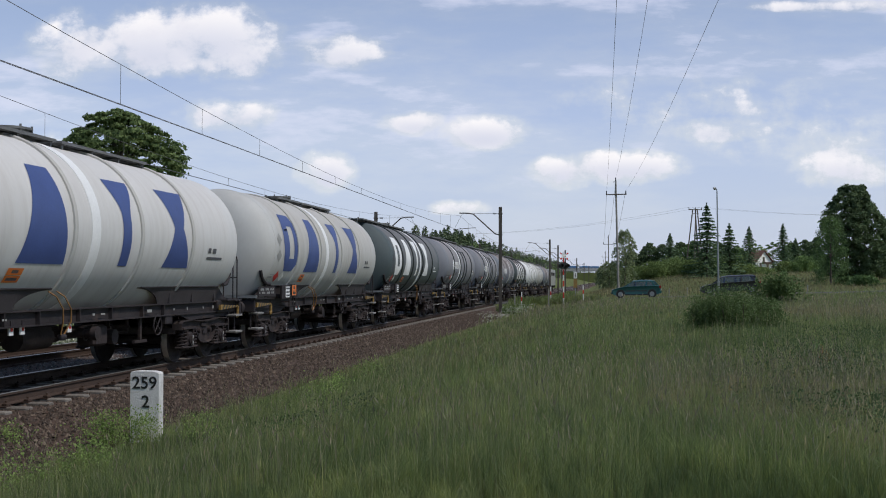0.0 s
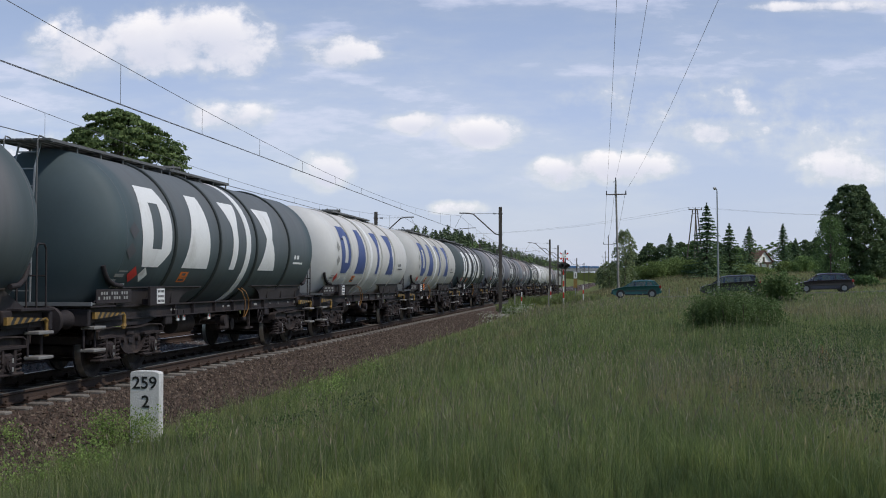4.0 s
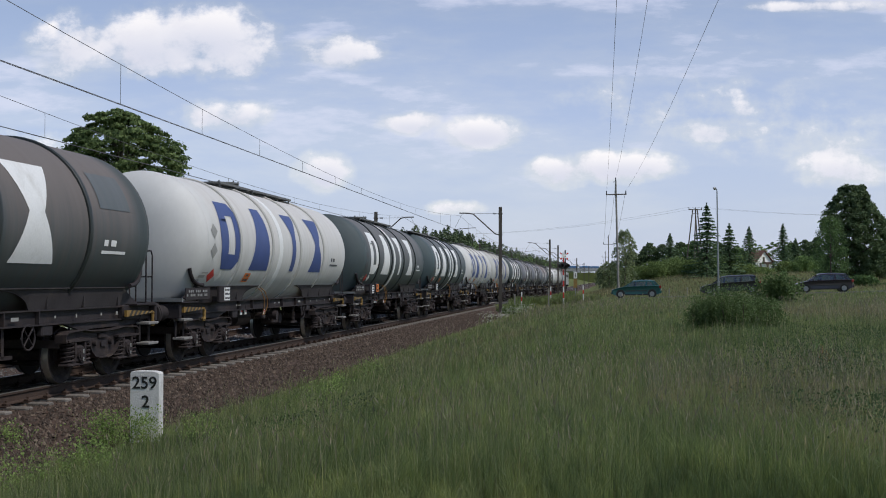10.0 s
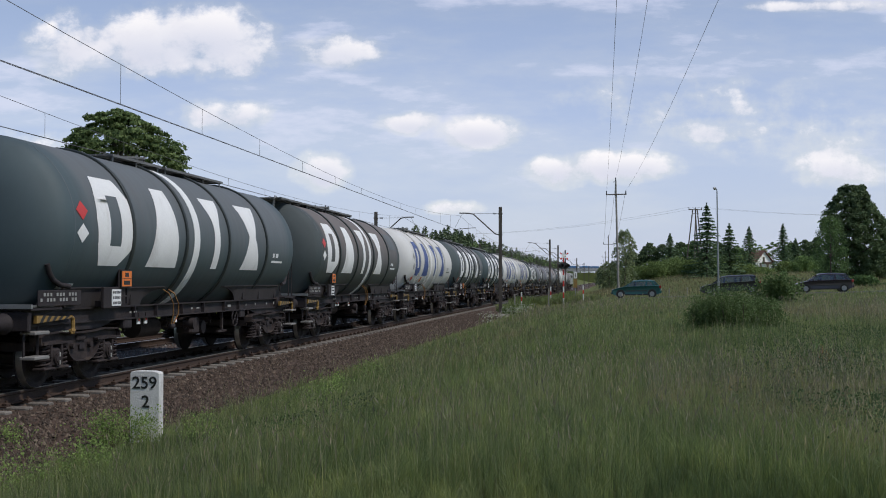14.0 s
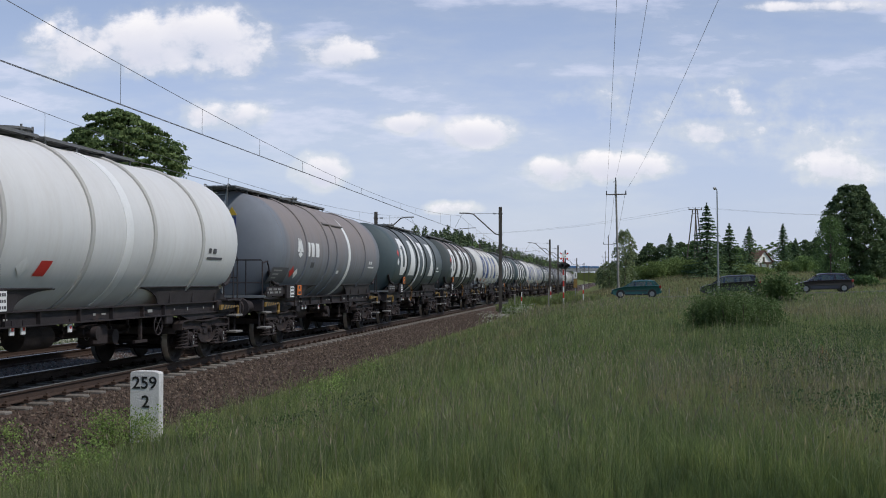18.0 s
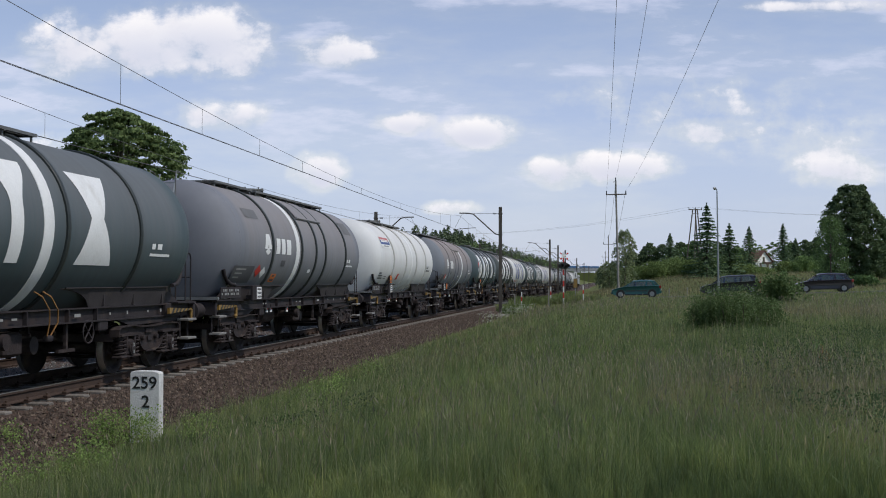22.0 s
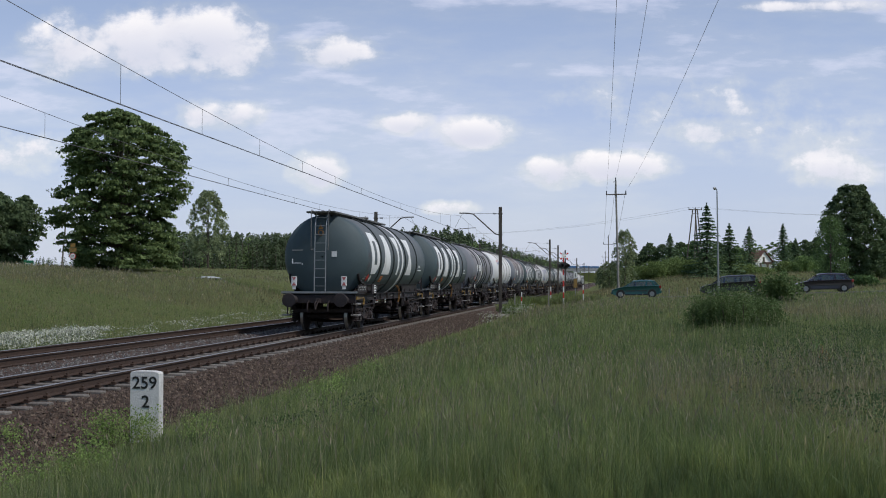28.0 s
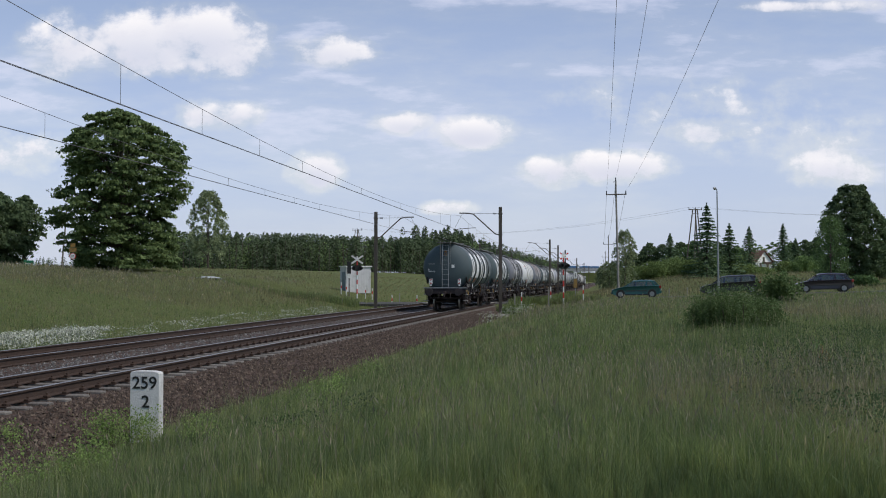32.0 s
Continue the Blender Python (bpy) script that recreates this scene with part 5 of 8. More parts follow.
def cloud_material():
    m, n, l, p = shader("drifting_cloud")
    n.remove(p)
    tc, sep = n.new("ShaderNodeTexCoord"), n.new("ShaderNodeSeparateXYZ")
    l.new(tc.outputs["Object"], sep.inputs[0])
    k = SKY_F / SKY_Y / 100.0
    u = math_node(n, l, "MULTIPLY_ADD", sep.outputs[0], k)
    u.node.inputs[2].default_value = 7.84
    v = math_node(n, l, "MULTIPLY_ADD", sep.outputs[2], -k)
    v.node.inputs[2].default_value = 4.948
    vec = n.new("ShaderNodeCombineXYZ")
    l.new(u, vec.inputs[0])
    l.new(v, vec.inputs[1])

    def fbm(scale, detail, rough, sx=1.0, sy=1.0, off=0.0):
        mp, tx = n.new("ShaderNodeMapping"), n.new("ShaderNodeTexNoise")
        mp.inputs["Scale"].default_value, mp.inputs["Location"].default_value = (sx, sy, 1), (off, off * 0.7, off)
        tx.inputs["Scale"].default_value, tx.inputs["Detail"].default_value, tx.inputs["Roughness"].default_value = scale, detail, rough
        l.new(vec.outputs[0], mp.inputs[0])
        l.new(mp.outputs[0], tx.inputs["Vector"])
        return tx.outputs["Fac"]

    body, shade = None, None
    for x, y, rx, ry, a in CLOUDS:
        dx = math_node(n, l, "DIVIDE", math_node(n, l, "SUBTRACT", u, x / 100.0), rx / 100.0 * 1.5)
        dy = math_node(n, l, "DIVIDE", math_node(n, l, "SUBTRACT", v, y / 100.0), ry / 100.0 * 1.6)
        d2 = math_node(n, l, "ADD", math_node(n, l, "MULTIPLY", dx, dx), math_node(n, l, "MULTIPLY", dy, dy))
        b = math_node(n, l, "MULTIPLY", math_node(n, l, "SUBTRACT", 1.0, d2, True), a)
        body = b if body is None else math_node(n, l, "MAXIMUM", body, b)
        s = math_node(n, l, "MULTIPLY", b, math_node(n, l, "ADD", math_node(n, l, "MULTIPLY", dy, 0.5), 0.35, True))
        shade = s if shade is None else math_node(n, l, "MAXIMUM", shade, s)
    fine = fbm(1.35, 8, 0.58, 1.0, 1.25)
    puff = math_node(n, l, "ADD", body, math_node(n, l, "MULTIPLY", math_node(n, l, "SUBTRACT", fine, 0.5), 1.9))
    r = n.new("ShaderNodeMapRange")
    r.interpolation_type = "SMOOTHSTEP"
    r.inputs[1].default_value, r.inputs[2].default_value = 0.13, 0.92
    l.new(puff, r.inputs[0])
    inside = math_node(n, l, "MULTIPLY", body, 4.0, True)
    dense = math_node(n, l, "MULTIPLY", r.outputs[0], inside)
    # thin high streaks
    veil = n.new("ShaderNodeMapRange")
    veil.interpolation_type = "SMOOTHSTEP"
    veil.inputs[1].default_value, veil.inputs[2].default_value, veil.inputs[4].default_value = 0.35, 0.68, 0.85
    l.new(fbm(0.55, 8, 0.6, 0.55, 2.0, 3.1), veil.inputs[0])
    low = n.new("ShaderNodeMapRange")
    low.inputs[1].default_value, low.inputs[2].default_value, low.inputs[3].default_value, low.inputs[4].default_value = 0.0, 4.6, 0.40, 0.85
    l.new(v, low.inputs[0])
    haze = math_node(n, l, "MAXIMUM", veil.outputs[0], low.outputs[0])
    alpha = math_node(n, l, "MAXIMUM", dense, math_node(n, l, "MULTIPLY", haze, 0.9))
    c = blend(n, l, veil.outputs[0], (0.555, 0.63, 0.935), (0.79, 0.81, 0.96))
    dim = n.new("ShaderNodeMapRange")
    dim.inputs[1].default_value, dim.inputs[2].default_value, dim.inputs[4].default_value = 2.0, 4.2, 0.75
    l.new(v, dim.inputs[0])
    c = blend(n, l, dim.outputs[0], c, (0.565, 0.635, 0.82))
    c = blend(n, l, dense, c, (1.02, 0.99, 1.0))
    c = blend(n, l, math_node(n, l, "MULTIPLY", math_node(n, l, "MULTIPLY", shade, dense), 1.9, True), c, (0.66, 0.69, 0.82))
    folds = n.new("ShaderNodeMapRange")
    folds.inputs[1].default_value, folds.inputs[2].default_value, folds.inputs[4].default_value = 0.52, 0.74, 0.55
    l.new(fbm(1.1, 6, 0.6, 1.0, 1.5, 8.3), folds.inputs[0])
    c = blend(n, l, math_node(n, l, "MULTIPLY", folds.outputs[0], dense), c, (0.74, 0.74, 0.84))
    em, tr, mx = n.new("ShaderNodeEmission"), n.new("ShaderNodeBsdfTransparent"), n.new("ShaderNodeMixShader")
    l.new(c, em.inputs[0])
    em.inputs[1].default_value = 1.0
    l.new(alpha, mx.inputs[0])
    l.new(tr.outputs[0], mx.inputs[1])
    l.new(em.outputs[0], mx.inputs[2])
    l.new(mx.outputs[0], n["Material Output"].inputs[0])
    m.cycles.emission_sampling = "NONE"
    return m


g = Geo()
g.add([(-4000, 0, -120), (4000, 0, -120), (4000, 0, 2600), (-4000, 0, 2600)], [(0, 1, 2, 3)])
sky_backdrop = tagged(part("cloud_backdrop", g, cloud_material(), at=Matrix.Translation((0, SKY_Y, EYE_Z))), "pale blue sky with scattered white clouds", "sky", kind="structure")
sky_backdrop.visible_shadow = False

# ---------------------------------------------------------------- ground heights for scattering
_gx, _gy = np.arange(-98, 98.1, 0.8), np.arange(4, 205.1, 0.8)
_gz = np.array([[ground_z(x, y) for x in _gx] for y in _gy])


def ground_many(x, y):
    fx, fy = np.clip((x + 98) / 0.8, 0, len(_gx) - 1.001), np.clip((y - 4) / 0.8, 0, len(_gy) - 1.001)
    ix, iy = fx.astype(int), fy.astype(int)
    a, b = fx - ix, fy - iy
    return (_gz[iy, ix] * (1 - a) * (1 - b) + _gz[iy, ix + 1] * a * (1 - b) + _gz[iy + 1, ix] * (1 - a) * b + _gz[iy + 1, ix + 1] * a * b)


def lat_many(x, y):
    x0, y0 = -D_TRACK * math.cos(PHI0), D_TRACK * math.sin(PHI0)
    return (x - x0) * math.cos(PHI0) - (y - y0) * math.sin(PHI0)


# ---------------------------------------------------------------- road and crossing
M_ASPHALT = surface("worn_asphalt", (0.075, 0.072, 0.068), (0.048, 0.046, 0.044), 0.9, 0, 0.8, 60, 0.3, 0.3, dirt=(0.11, 0.10, 0.085))
M_CROSSING = surface("pale_crossing_slabs", (0.30, 0.28, 0.25), (0.20, 0.185, 0.17), 0.9, 0, 1.5, 40, 0.3, 0.3)
ROAD = [(90, 78.0), (60, 83.0), (45, 86.0), (30, 89.0), (22, 90.6), (15.7, 92.0), (10, 92.6), (6.5, 92.4), (3, 91.4), (-3, 90.2), (-7, 91.2), (-12, 95.0), (-20, 103.0), (-32, 113.0), (-50, 122.0), (-90, 132.0)]


def smooth_line(pts, n=6):
    out = []
    for i in range(len(pts) - 1):
        p = [Vector(pts[min(max(i + k, 0), len(pts) - 1)]) for k in (-1, 0, 1, 2)]
        for j in range(n):
            t = j / n
            out.append(0.5 * ((2 * p[1]) + (p[2] - p[0]) * t + (2 * p[0] - 5 * p[1] + 4 * p[2] - p[3]) * t * t + (3 * p[1] - p[0] - 3 * p[2] + p[3]) * t ** 3))
    return out + [Vector(pts[-1])]


def road_z(x, y):
    s, m = sl_of(x, y)
    near = smooth01(1 - (abs(m + 2) - 4.5) / 6.0)
    return ground_z(x, y) * (1 - near) + (rail_z(s) - 0.012) * near + 0.02 * (1 - near)


g = Geo()
g.sweep([(p.x, p.y, road_z(p.x, p.y)) for p in smooth_line(ROAD)], [(-2.5, -0.25), (2.5, -0.25), (2.5, -0.07), (1.9, 0.0), (0, 0.03), (-1.9, 0.0), (-2.5, -0.07)])
tagged(part("road", g, M_ASPHALT), "narrow grey asphalt road that crosses the railway", "road", kind="structure")
cross = root("level_crossing", "pale concrete slabs between the rails of the crossing", "level crossing", kind="structure")
for c in (0.0, -TRACKS):
    for k in range(4):
        g = Geo()
        g.box((0, 0, 0), (1.45, 1.30, 0.10), 0, bevel=0.02)
        part("slab", g, M_CROSSING, cross, at=track_pose(87.2 + k * 1.5, c, -0.035))

# ---------------------------------------------------------------- catenary masts and wires


def mast_mesh(h):
    g = Geo()
    g.box((0, 0, h / 2 - 0.4), (0.20, 0.05, h + 0.8), 0)
    for x in (-0.10, 0.10):
        g.box((x, 0, h / 2 - 0.4), (0.03, 0.21, h + 0.8), 0)
    for z in (h - 0.45, h - 1.85):
        g.box((0, 0, z), (0.25, 0.27, 0.09), 0)
    g.box((0, 0, -0.75), (0.5, 0.5, 0.5), 1, bevel=0.05)
    return g


def catenary_mast(s, lat, side, reach=2.75, h=6.62, label="dark weathered catenary mast with a bracket arm"):
    """side: +1 when the arm reaches to the left of the line's direction."""
    pz = on_track(s, lat)
    mast = root("catenary_mast", label, "catenary mast", "masts along the railway", at=track_pose(s, lat))
    part("post", mast_mesh(h), [M_POLE, M_CONCRETE], mast)
    z1, z2 = h - 0.45, h - 1.85
    g = Geo()
    g.pipe([(0, 0.05 * side, z2), (0, 0.35 * side, z2 + 0.06), (0, (reach - 0.95) * side, z1 - 0.02), (0, (reach - 0.55) * side, z1 + 0.05), (0, reach * side, z1 + 0.06)], 0.042, 8)
    part("bracket_arm", g, M_POLE, mast)
    g = Geo()
    g.tube((0, 0, z1), (0, (reach - 0.9) * side, z1 + 0.02), 0.012, 6)
    part("stay_wire", g, M_WIRE, mast)
    g = Geo()
    for i in range(4):
        g.tube((0, (0.28 + i * 0.06) * side, z1), (0, (0.31 + i * 0.06) * side, z1), 0.055, 10)
    part("insulator", g, M_BAR_DARK, mast)
    g = Geo()
    g.pipe([(0, (reach - 0.2) * side, z1), (0, (reach + 0.35) * side, z1 - 1.02)], 0.010, 5)
    g.pipe([(0, (reach - 1.1) * side, z1 - 0.92), (0, (reach + 0.4) * side, z1 - 1.04)], 0.020, 6)
    part("registration_arm", g, M_POLE, mast)
    return mast


MAST_S = [-58.0, 7.0, 75.0, 141.0, 163.0, 188.0, 250.0, 315.0, 380.0]
for s in MAST_S:
    catenary_mast(s - 1.0, 2.6, 1, 2.75, 7.17 if s == 7.0 else 6.62 if s < 100 else 7.0)
    catenary_mast(s + 3.0, -TRACKS - 2.7, -1, 2.75, 7.17 if s == 7.0 else 6.62)
CONTACT, MESSENGER, SAG = 5.10, 6.12, 1.05


def wire_z(s, a, b, z0, sag):
    f = (s - a) / (b - a)
    return (z0 + 0.55 * (1 - f) if b < 100 and a > 0 else z0 + 0.55 * f if a < 0 else z0) - 4 * sag * f * (1 - f)


STAGGER = 0.25      # both wires swing from side to side along the track


def overhead_line(lat, name):
    line = root(name, "overhead contact line with messenger wire and droppers", "overhead line", "overhead lines")
    spans = list(zip(MAST_S, MAST_S[1:]))
    for a, b in spans:
        n = 18 if a < 100 else 8
        sag = SAG * min(1.0, ((b - a) / 68.0) ** 2)
        g, h = Geo(), Geo()
        ms, cs = [], []
        for i in range(n + 1):
            s = a + (b - a) * i / n
            ms.append(on_track(s, lat + STAGGER * math.cos(math.pi * (s - 7) / 66.0), wire_z(s, a, b, MESSENGER, sag)))
            cs.append(on_track(s, lat + STAGGER * math.cos(math.pi * (s - 7) / 66.0), CONTACT))
        r = 0.0065 if a < 60 else 0.010
        part("messenger_wire", g.pipe(ms, r, 5), M_WIRE, line)
        h.pipe(cs, r, 5)
        if a < 60:
            h.pipe([c + Vector((0.04, 0, 0)) for c in cs], r, 5)
        part("contact_wire", h, M_WIRE, line)
        d = 4.4 if b - a < 100 else 4.5
        k = int((b - a) / d)
        for i in range(1, k):
            s = a + (b - a) * i / k
            q = Geo()
            side = lat + STAGGER * math.cos(math.pi * (s - 7) / 66.0)
            q.tube(on_track(s, side, wire_z(s, a, b, MESSENGER, sag)), on_track(s, side, CONTACT), 0.005 if a < 60 else 0.007, 4)
            part("dropper", q, M_WIRE, line)


overhead_line(0.0, "overhead_line")
overhead_line(-TRACKS, "overhead_line")

# ---------------------------------------------------------------- kilometre stone
def lettering(text, size, mat, name, parent, at, label=""):
    cu = bpy.data.curves.new(name, "FONT")
    cu.body, cu.size, cu.extrude, cu.align_x, cu.align_y = text, size, 0.003, "CENTER", "CENTER"
    cu.offset = 0.003
    ob = bpy.data.objects.new(name, cu)
    me = bpy.data.meshes.new_from_object(ob)
    bpy.data.objects.remove(ob)
    me.materials.append(mat)
    return part(name, me, None, parent, label, at=at)


KM = on_track(15.02, 3.15) + Vector((-0.005, 0, 0))
stone = root("kilometre_stone", "white painted concrete kilometre stone with black numbers", "kilometre stone", at=Matrix.Translation((KM.x, KM.y, -0.50)) @ Matrix.Rotation(radians(-4), 4, "Z"))
g = Geo()
W, T, H = 0.205, 0.10, 0.86
prof = [(-W, -0.25), (W, -0.25), (W, H - 0.035), (W - 0.015, H - 0.012), (0.10, H + 0.005), (-0.10, H + 0.008), (-W + 0.012, H), (-W, H - 0.02)]
g.prism(prof, T * 2, 0)
M_STONE_WHITE = surface("flaking_white_paint", (0.744, 0.732, 0.720), (0.564, 0.552, 0.540), 0.85, 0, 5, 50, 0.3, 0.4, (1, 1, 0.7), dirt=(0.360, 0.336, 0.300), dirt_at=(0.6, 0.8))
part("slab", g, M_STONE_WHITE, stone)
up = Matrix.Rotation(math.pi / 2, 4, "X")
lettering("259", 0.24, M_BLACK, "number", stone, Matrix.Translation((0, -0.004, 0.70)) @ up, "black painted 259")
lettering("2", 0.24, M_BLACK, "number", stone, Matrix.Translation((0.015, -0.004, 0.435)) @ up, "black painted 2")

# ---------------------------------------------------------------- marker posts, signals and hut at the crossing
def at_bearing(b, depth, dz=0.0):
    x = (b - 784.0) / 1983.0 * depth
    return Vector((x, depth, ground_z(x, depth) + dz))


def marker_post(p, h=0.85, banded=True):
    post = root("marker_post", "white marker post with a red band" if banded else "pale concrete marker post", "marker post", "marker posts at the crossing", at=Matrix.Translation(p))
    g = Geo()
    g.box((0, 0, h / 2 - 0.15), (0.085, 0.085, h + 0.3), 0, bevel=0.01)
    part("shaft", g, M_WHITE if banded else M_CONCRETE, post)
    if banded:
        g = Geo()
        g.box((0, 0, h * 0.62), (0.092, 0.092, h * 0.22), 0)
        part("red_band", g, M_RED, post, "red band")
    return post


for px, d, b in ((911, 84, False), (923, 86, True), (971, 88, False), (974.5, 90, True), (1032, 87, True), (1091, 98, False), (1184, 97, False), (1216, 98, False), (1263, 86, False), (1429, 95, False),
                 (604, 104, True), (613, 103, True), (647, 104, True), (659, 104, True), (694, 97, True), (707, 95, False), (738, 97, True)):
    marker_post(at_bearing(px, d), 0.62 if px > 1080 else 1.35 if d < 92 else 1.1, b)


def stripes(h, r, n):
    a, b = Geo(), Geo()
    for i in range(n):
        (a if i % 2 else b).tube((0, 0, h * i / n), (0, 0, h * (i + 1) / n), r, 10)
    return a, b


def crossing_signal(p, face, lit=True, h=3.3, back=False):
    sg = root("crossing_signal", "red and white level crossing signal with a warning cross", "crossing signal", "crossing signals", at=Matrix.Translation(p) @ Matrix.Rotation(radians(face), 4, "Z"))
    a, b = stripes(h, 0.058, 9)
    part("red_rings", a, M_RED, sg)
    part("white_post", b, M_WHITE, sg)
    for k, tilt in enumerate((35, -35)):
        for off in (0.0,):
            g = Geo()
            g.box((0, -0.09 - 0.03 * k, 0), (1.25 if back else 0.9, 0.025, 0.15 if back else 0.11), 0, bevel=0.006)
            g.box((-0.36, -0.106 - 0.03 * k, 0), (0.18, 0.006, 0.112), 1)
            g.box((0.36, -0.106 - 0.03 * k, 0), (0.18, 0.006, 0.112), 1)
            part("warning_board", g, [M_STONE_WHITE, M_STONE_WHITE] if back else [M_WHITE, M_RED], sg, "grey back of a warning board" if back else "white and red warning board", at=Matrix.Translation((0, 0, h - 0.32)) @ Matrix.Rotation(radians(tilt), 4, "Y"))
    g = Geo()
    g.prism([(0.52 * math.cos(a), 0.27 * math.sin(a)) for a in [math.pi / 8 * i for i in range(16)]], 0.03, 0, Matrix.Translation((0, -0.06, h - 1.08)))
    part("lamp_board", g, M_BLACK, sg, "black lamp board")
    for x in (-0.28, 0.28):
        g = Geo()
        g.tube((x, -0.06, h - 1.08), (x, -0.10, h - 1.08), 0.13, 14, 0)
        q = Geo()
        q.tube((x, -0.07, h - 1.08), (x, -0.30, h - 1.08), 0.15, 14, 0, None, 0.15, False)
        lamp = part("lamp", g, M_RED_LAMP if lit and x > 0 else M_BLACK, sg)
        part("hood", q, M_BLACK, lamp)
    return sg


crossing_signal(at_bearing(997, 89, 0.0), 25, False, 4.1)
crossing_signal(at_bearing(632, 101, 0.05), 8, False, 3.8, True)
# information board on a thin pole
p = at_bearing(1018, 92)
ib = root("route_board", "yellow and white board on a thin grey pole", "sign", at=Matrix.Translation(p))
part("pole", Geo().tube((0, 0, -0.2), (0, 0, 2.5), 0.035, 8), M_GALV, ib)
g = Geo()
g.box((0, -0.045, 1.55), (0.30, 0.02, 0.75), 0, bevel=0.006)
part("yellow_plate", g, M_YELLOW, ib)
g = Geo()
g.box((0, -0.045, 2.2), (0.28, 0.02, 0.5), 0, bevel=0.006)
g.box((0, -0.058, 2.2), (0.06, 0.006, 0.34), 1)
part("white_plate", g, [M_WHITE, M_BAR_DARK], ib)

M_HUT = surface("pale_ribbed_cladding", (0.624, 0.624, 0.624), (0.544, 0.544, 0.552), 0.6, 0, 2, 30, 0.15, 0.1, dirt=(0.336, 0.328, 0.312))
M_HUT_DOOR = plain("grey_steel_door", (0.19, 0.22, 0.25), 0.6)
p = at_bearing(629, 112)
hut = root("relay_hut", "small white relay hut with a grey door", "hut", at=Matrix.Translation((p.x, p.y, p.z)) @ Matrix.Rotation(radians(26), 4, "Z"))
g = Geo()
g.box((0, 0, 1.15), (2.6, 1.7, 2.6), 0, bevel=0.02)
wall = part("wall", g, M_HUT, hut)
for i in range(9):
    part("rib", Geo().box((-1.2 + i * 0.3, -0.862, 1.15), (0.04, 0.02, 2.5)), M_HUT, wall)
part("roof", Geo().box((0, 0, 2.52), (2.85, 1.95, 0.12), 0, bevel=0.03), M_WHITE, hut)
part("door", Geo().box((-1.31, -0.1, 1.02), (0.03, 0.9, 1.95), 0, bevel=0.01), M_HUT_DOOR, hut)
part("vent", Geo().box((-1.32, -0.62, 1.4), (0.03, 0.3, 0.4), 0, bevel=0.01), M_GALV, hut)
p = at_bearing(618, 103)
rb = root("relay_cabinet", "slim grey cabinet beside the crossing signal", "cabinet", at=Matrix.Translation(p))
part("post", Geo().tube((0, 0, -0.1), (0, 0, 3.2), 0.05, 8), M_POLE, rb)
part("box", Geo().box((0, -0.05, 2.6), (0.34, 0.2, 1.1), 0, bevel=0.02), M_BLACK, rb)
part("panel", Geo().box((0, -0.16, 1.85), (0.26, 0.03, 0.4), 0, bevel=0.01), M_WHITE, rb)

# ---------------------------------------------------------------- lamp post and power poles
p = at_bearing(1271.5, 87)
lp = root("street_lamp", "tall slim grey steel street lamp", "street lamp", at=Matrix.Translation(p))
part("column", Geo().tube((0, 0, -0.3), (-0.08, 0, 8.15), 0.085, 10, 0, None, 0.045), M_GALV, lp)
g = Geo()
g.pipe([(-0.08, 0, 8.15), (-0.10, -0.02, 8.3), (-0.22, -0.1, 8.38)], 0.035, 8)
part("bracket", g, M_GALV, lp)
g = Geo()
g.lathe([(-0.30, 0.01), (-0.26, 0.07), (-0.05, 0.12), (0.16, 0.10), (0.20, 0.01)], 12, 0, Matrix.Translation((-0.28, -0.12, 8.38)) @ Matrix.Rotation(radians(60), 4, "Z"))
part("lantern", g, M_GALV, lp, smooth=50)


def power_pole(p, h, lean=0.0, cross=1.6, label="grey concrete power pole with a cross-arm"):
    pp = root("power_pole", label, "power pole", "power poles", at=Matrix.Translation(p) @ Matrix.Rotation(radians(lean), 4, "Y"))
    part("column", Geo().tube((0, 0, -0.5), (0, 0, h), 0.115, 10, 0, None, 0.075), M_CONCRETE, pp)
    part("cross_arm", Geo().box((0, -0.1, h - 1.25), (cross, 0.08, 0.10), 0), M_POLE, pp)
    for x, z in ((-cross / 2 + 0.05, h - 1.2), (cross / 2 - 0.05, h - 1.2), (0.0, h)):
        part("insulator", Geo().tube((x, -0.1 if x else 0, z), (x, -0.1 if x else 0, z + 0.28), 0.05, 8), M_BAR_DARK, pp)
    part("earth_bracket", Geo().box((-0.12, 0, h - 0.1), (0.28, 0.06, 0.06)), M_POLE, pp)
    return pp


POLE1 = at_bearing(1094.5, 101)
power_pole(POLE1, 10.5, -1.2, 1.85)
for px, d, h in ((1077, 195, 9.0), (1071.5, 290, 9.0), (1068.5, 380, 9.0)):
    power_pole(at_bearing(px, d), h, 0, 1.9)


def hanging(a, b, sag, n=14):
    return [a.lerp(b, i / n) - Vector((0, 0, 4 * sag * (i / n) * (1 - i / n))) for i in range(n + 1)]


TOP = POLE1 + Vector((-0.2, 0, 10.5))
pl = root("power_line", "three thin power wires between the poles", "power line")
for off, end in (((-0.85, -0.1, -0.95), (0.03, -3.0, 11.2)), ((0.0, 0.0, 0.28), (1.25, -3.0, 12.3)), ((0.85, -0.1, -0.95), (3.63, -3.0, 11.2))):
    part("wire", Geo().pipe(hanging(TOP + Vector(off), Vector(end), 1.0), 0.007, 6), M_WIRE, pl)
    part("wire", Geo().pipe(hanging(TOP + Vector(off), at_bearing(1077, 195, 9.0 - (0 if not off[0] else 1.0)) + Vector((off[0], 0, 0)), 0.9), 0.015, 4), M_WIRE, pl)


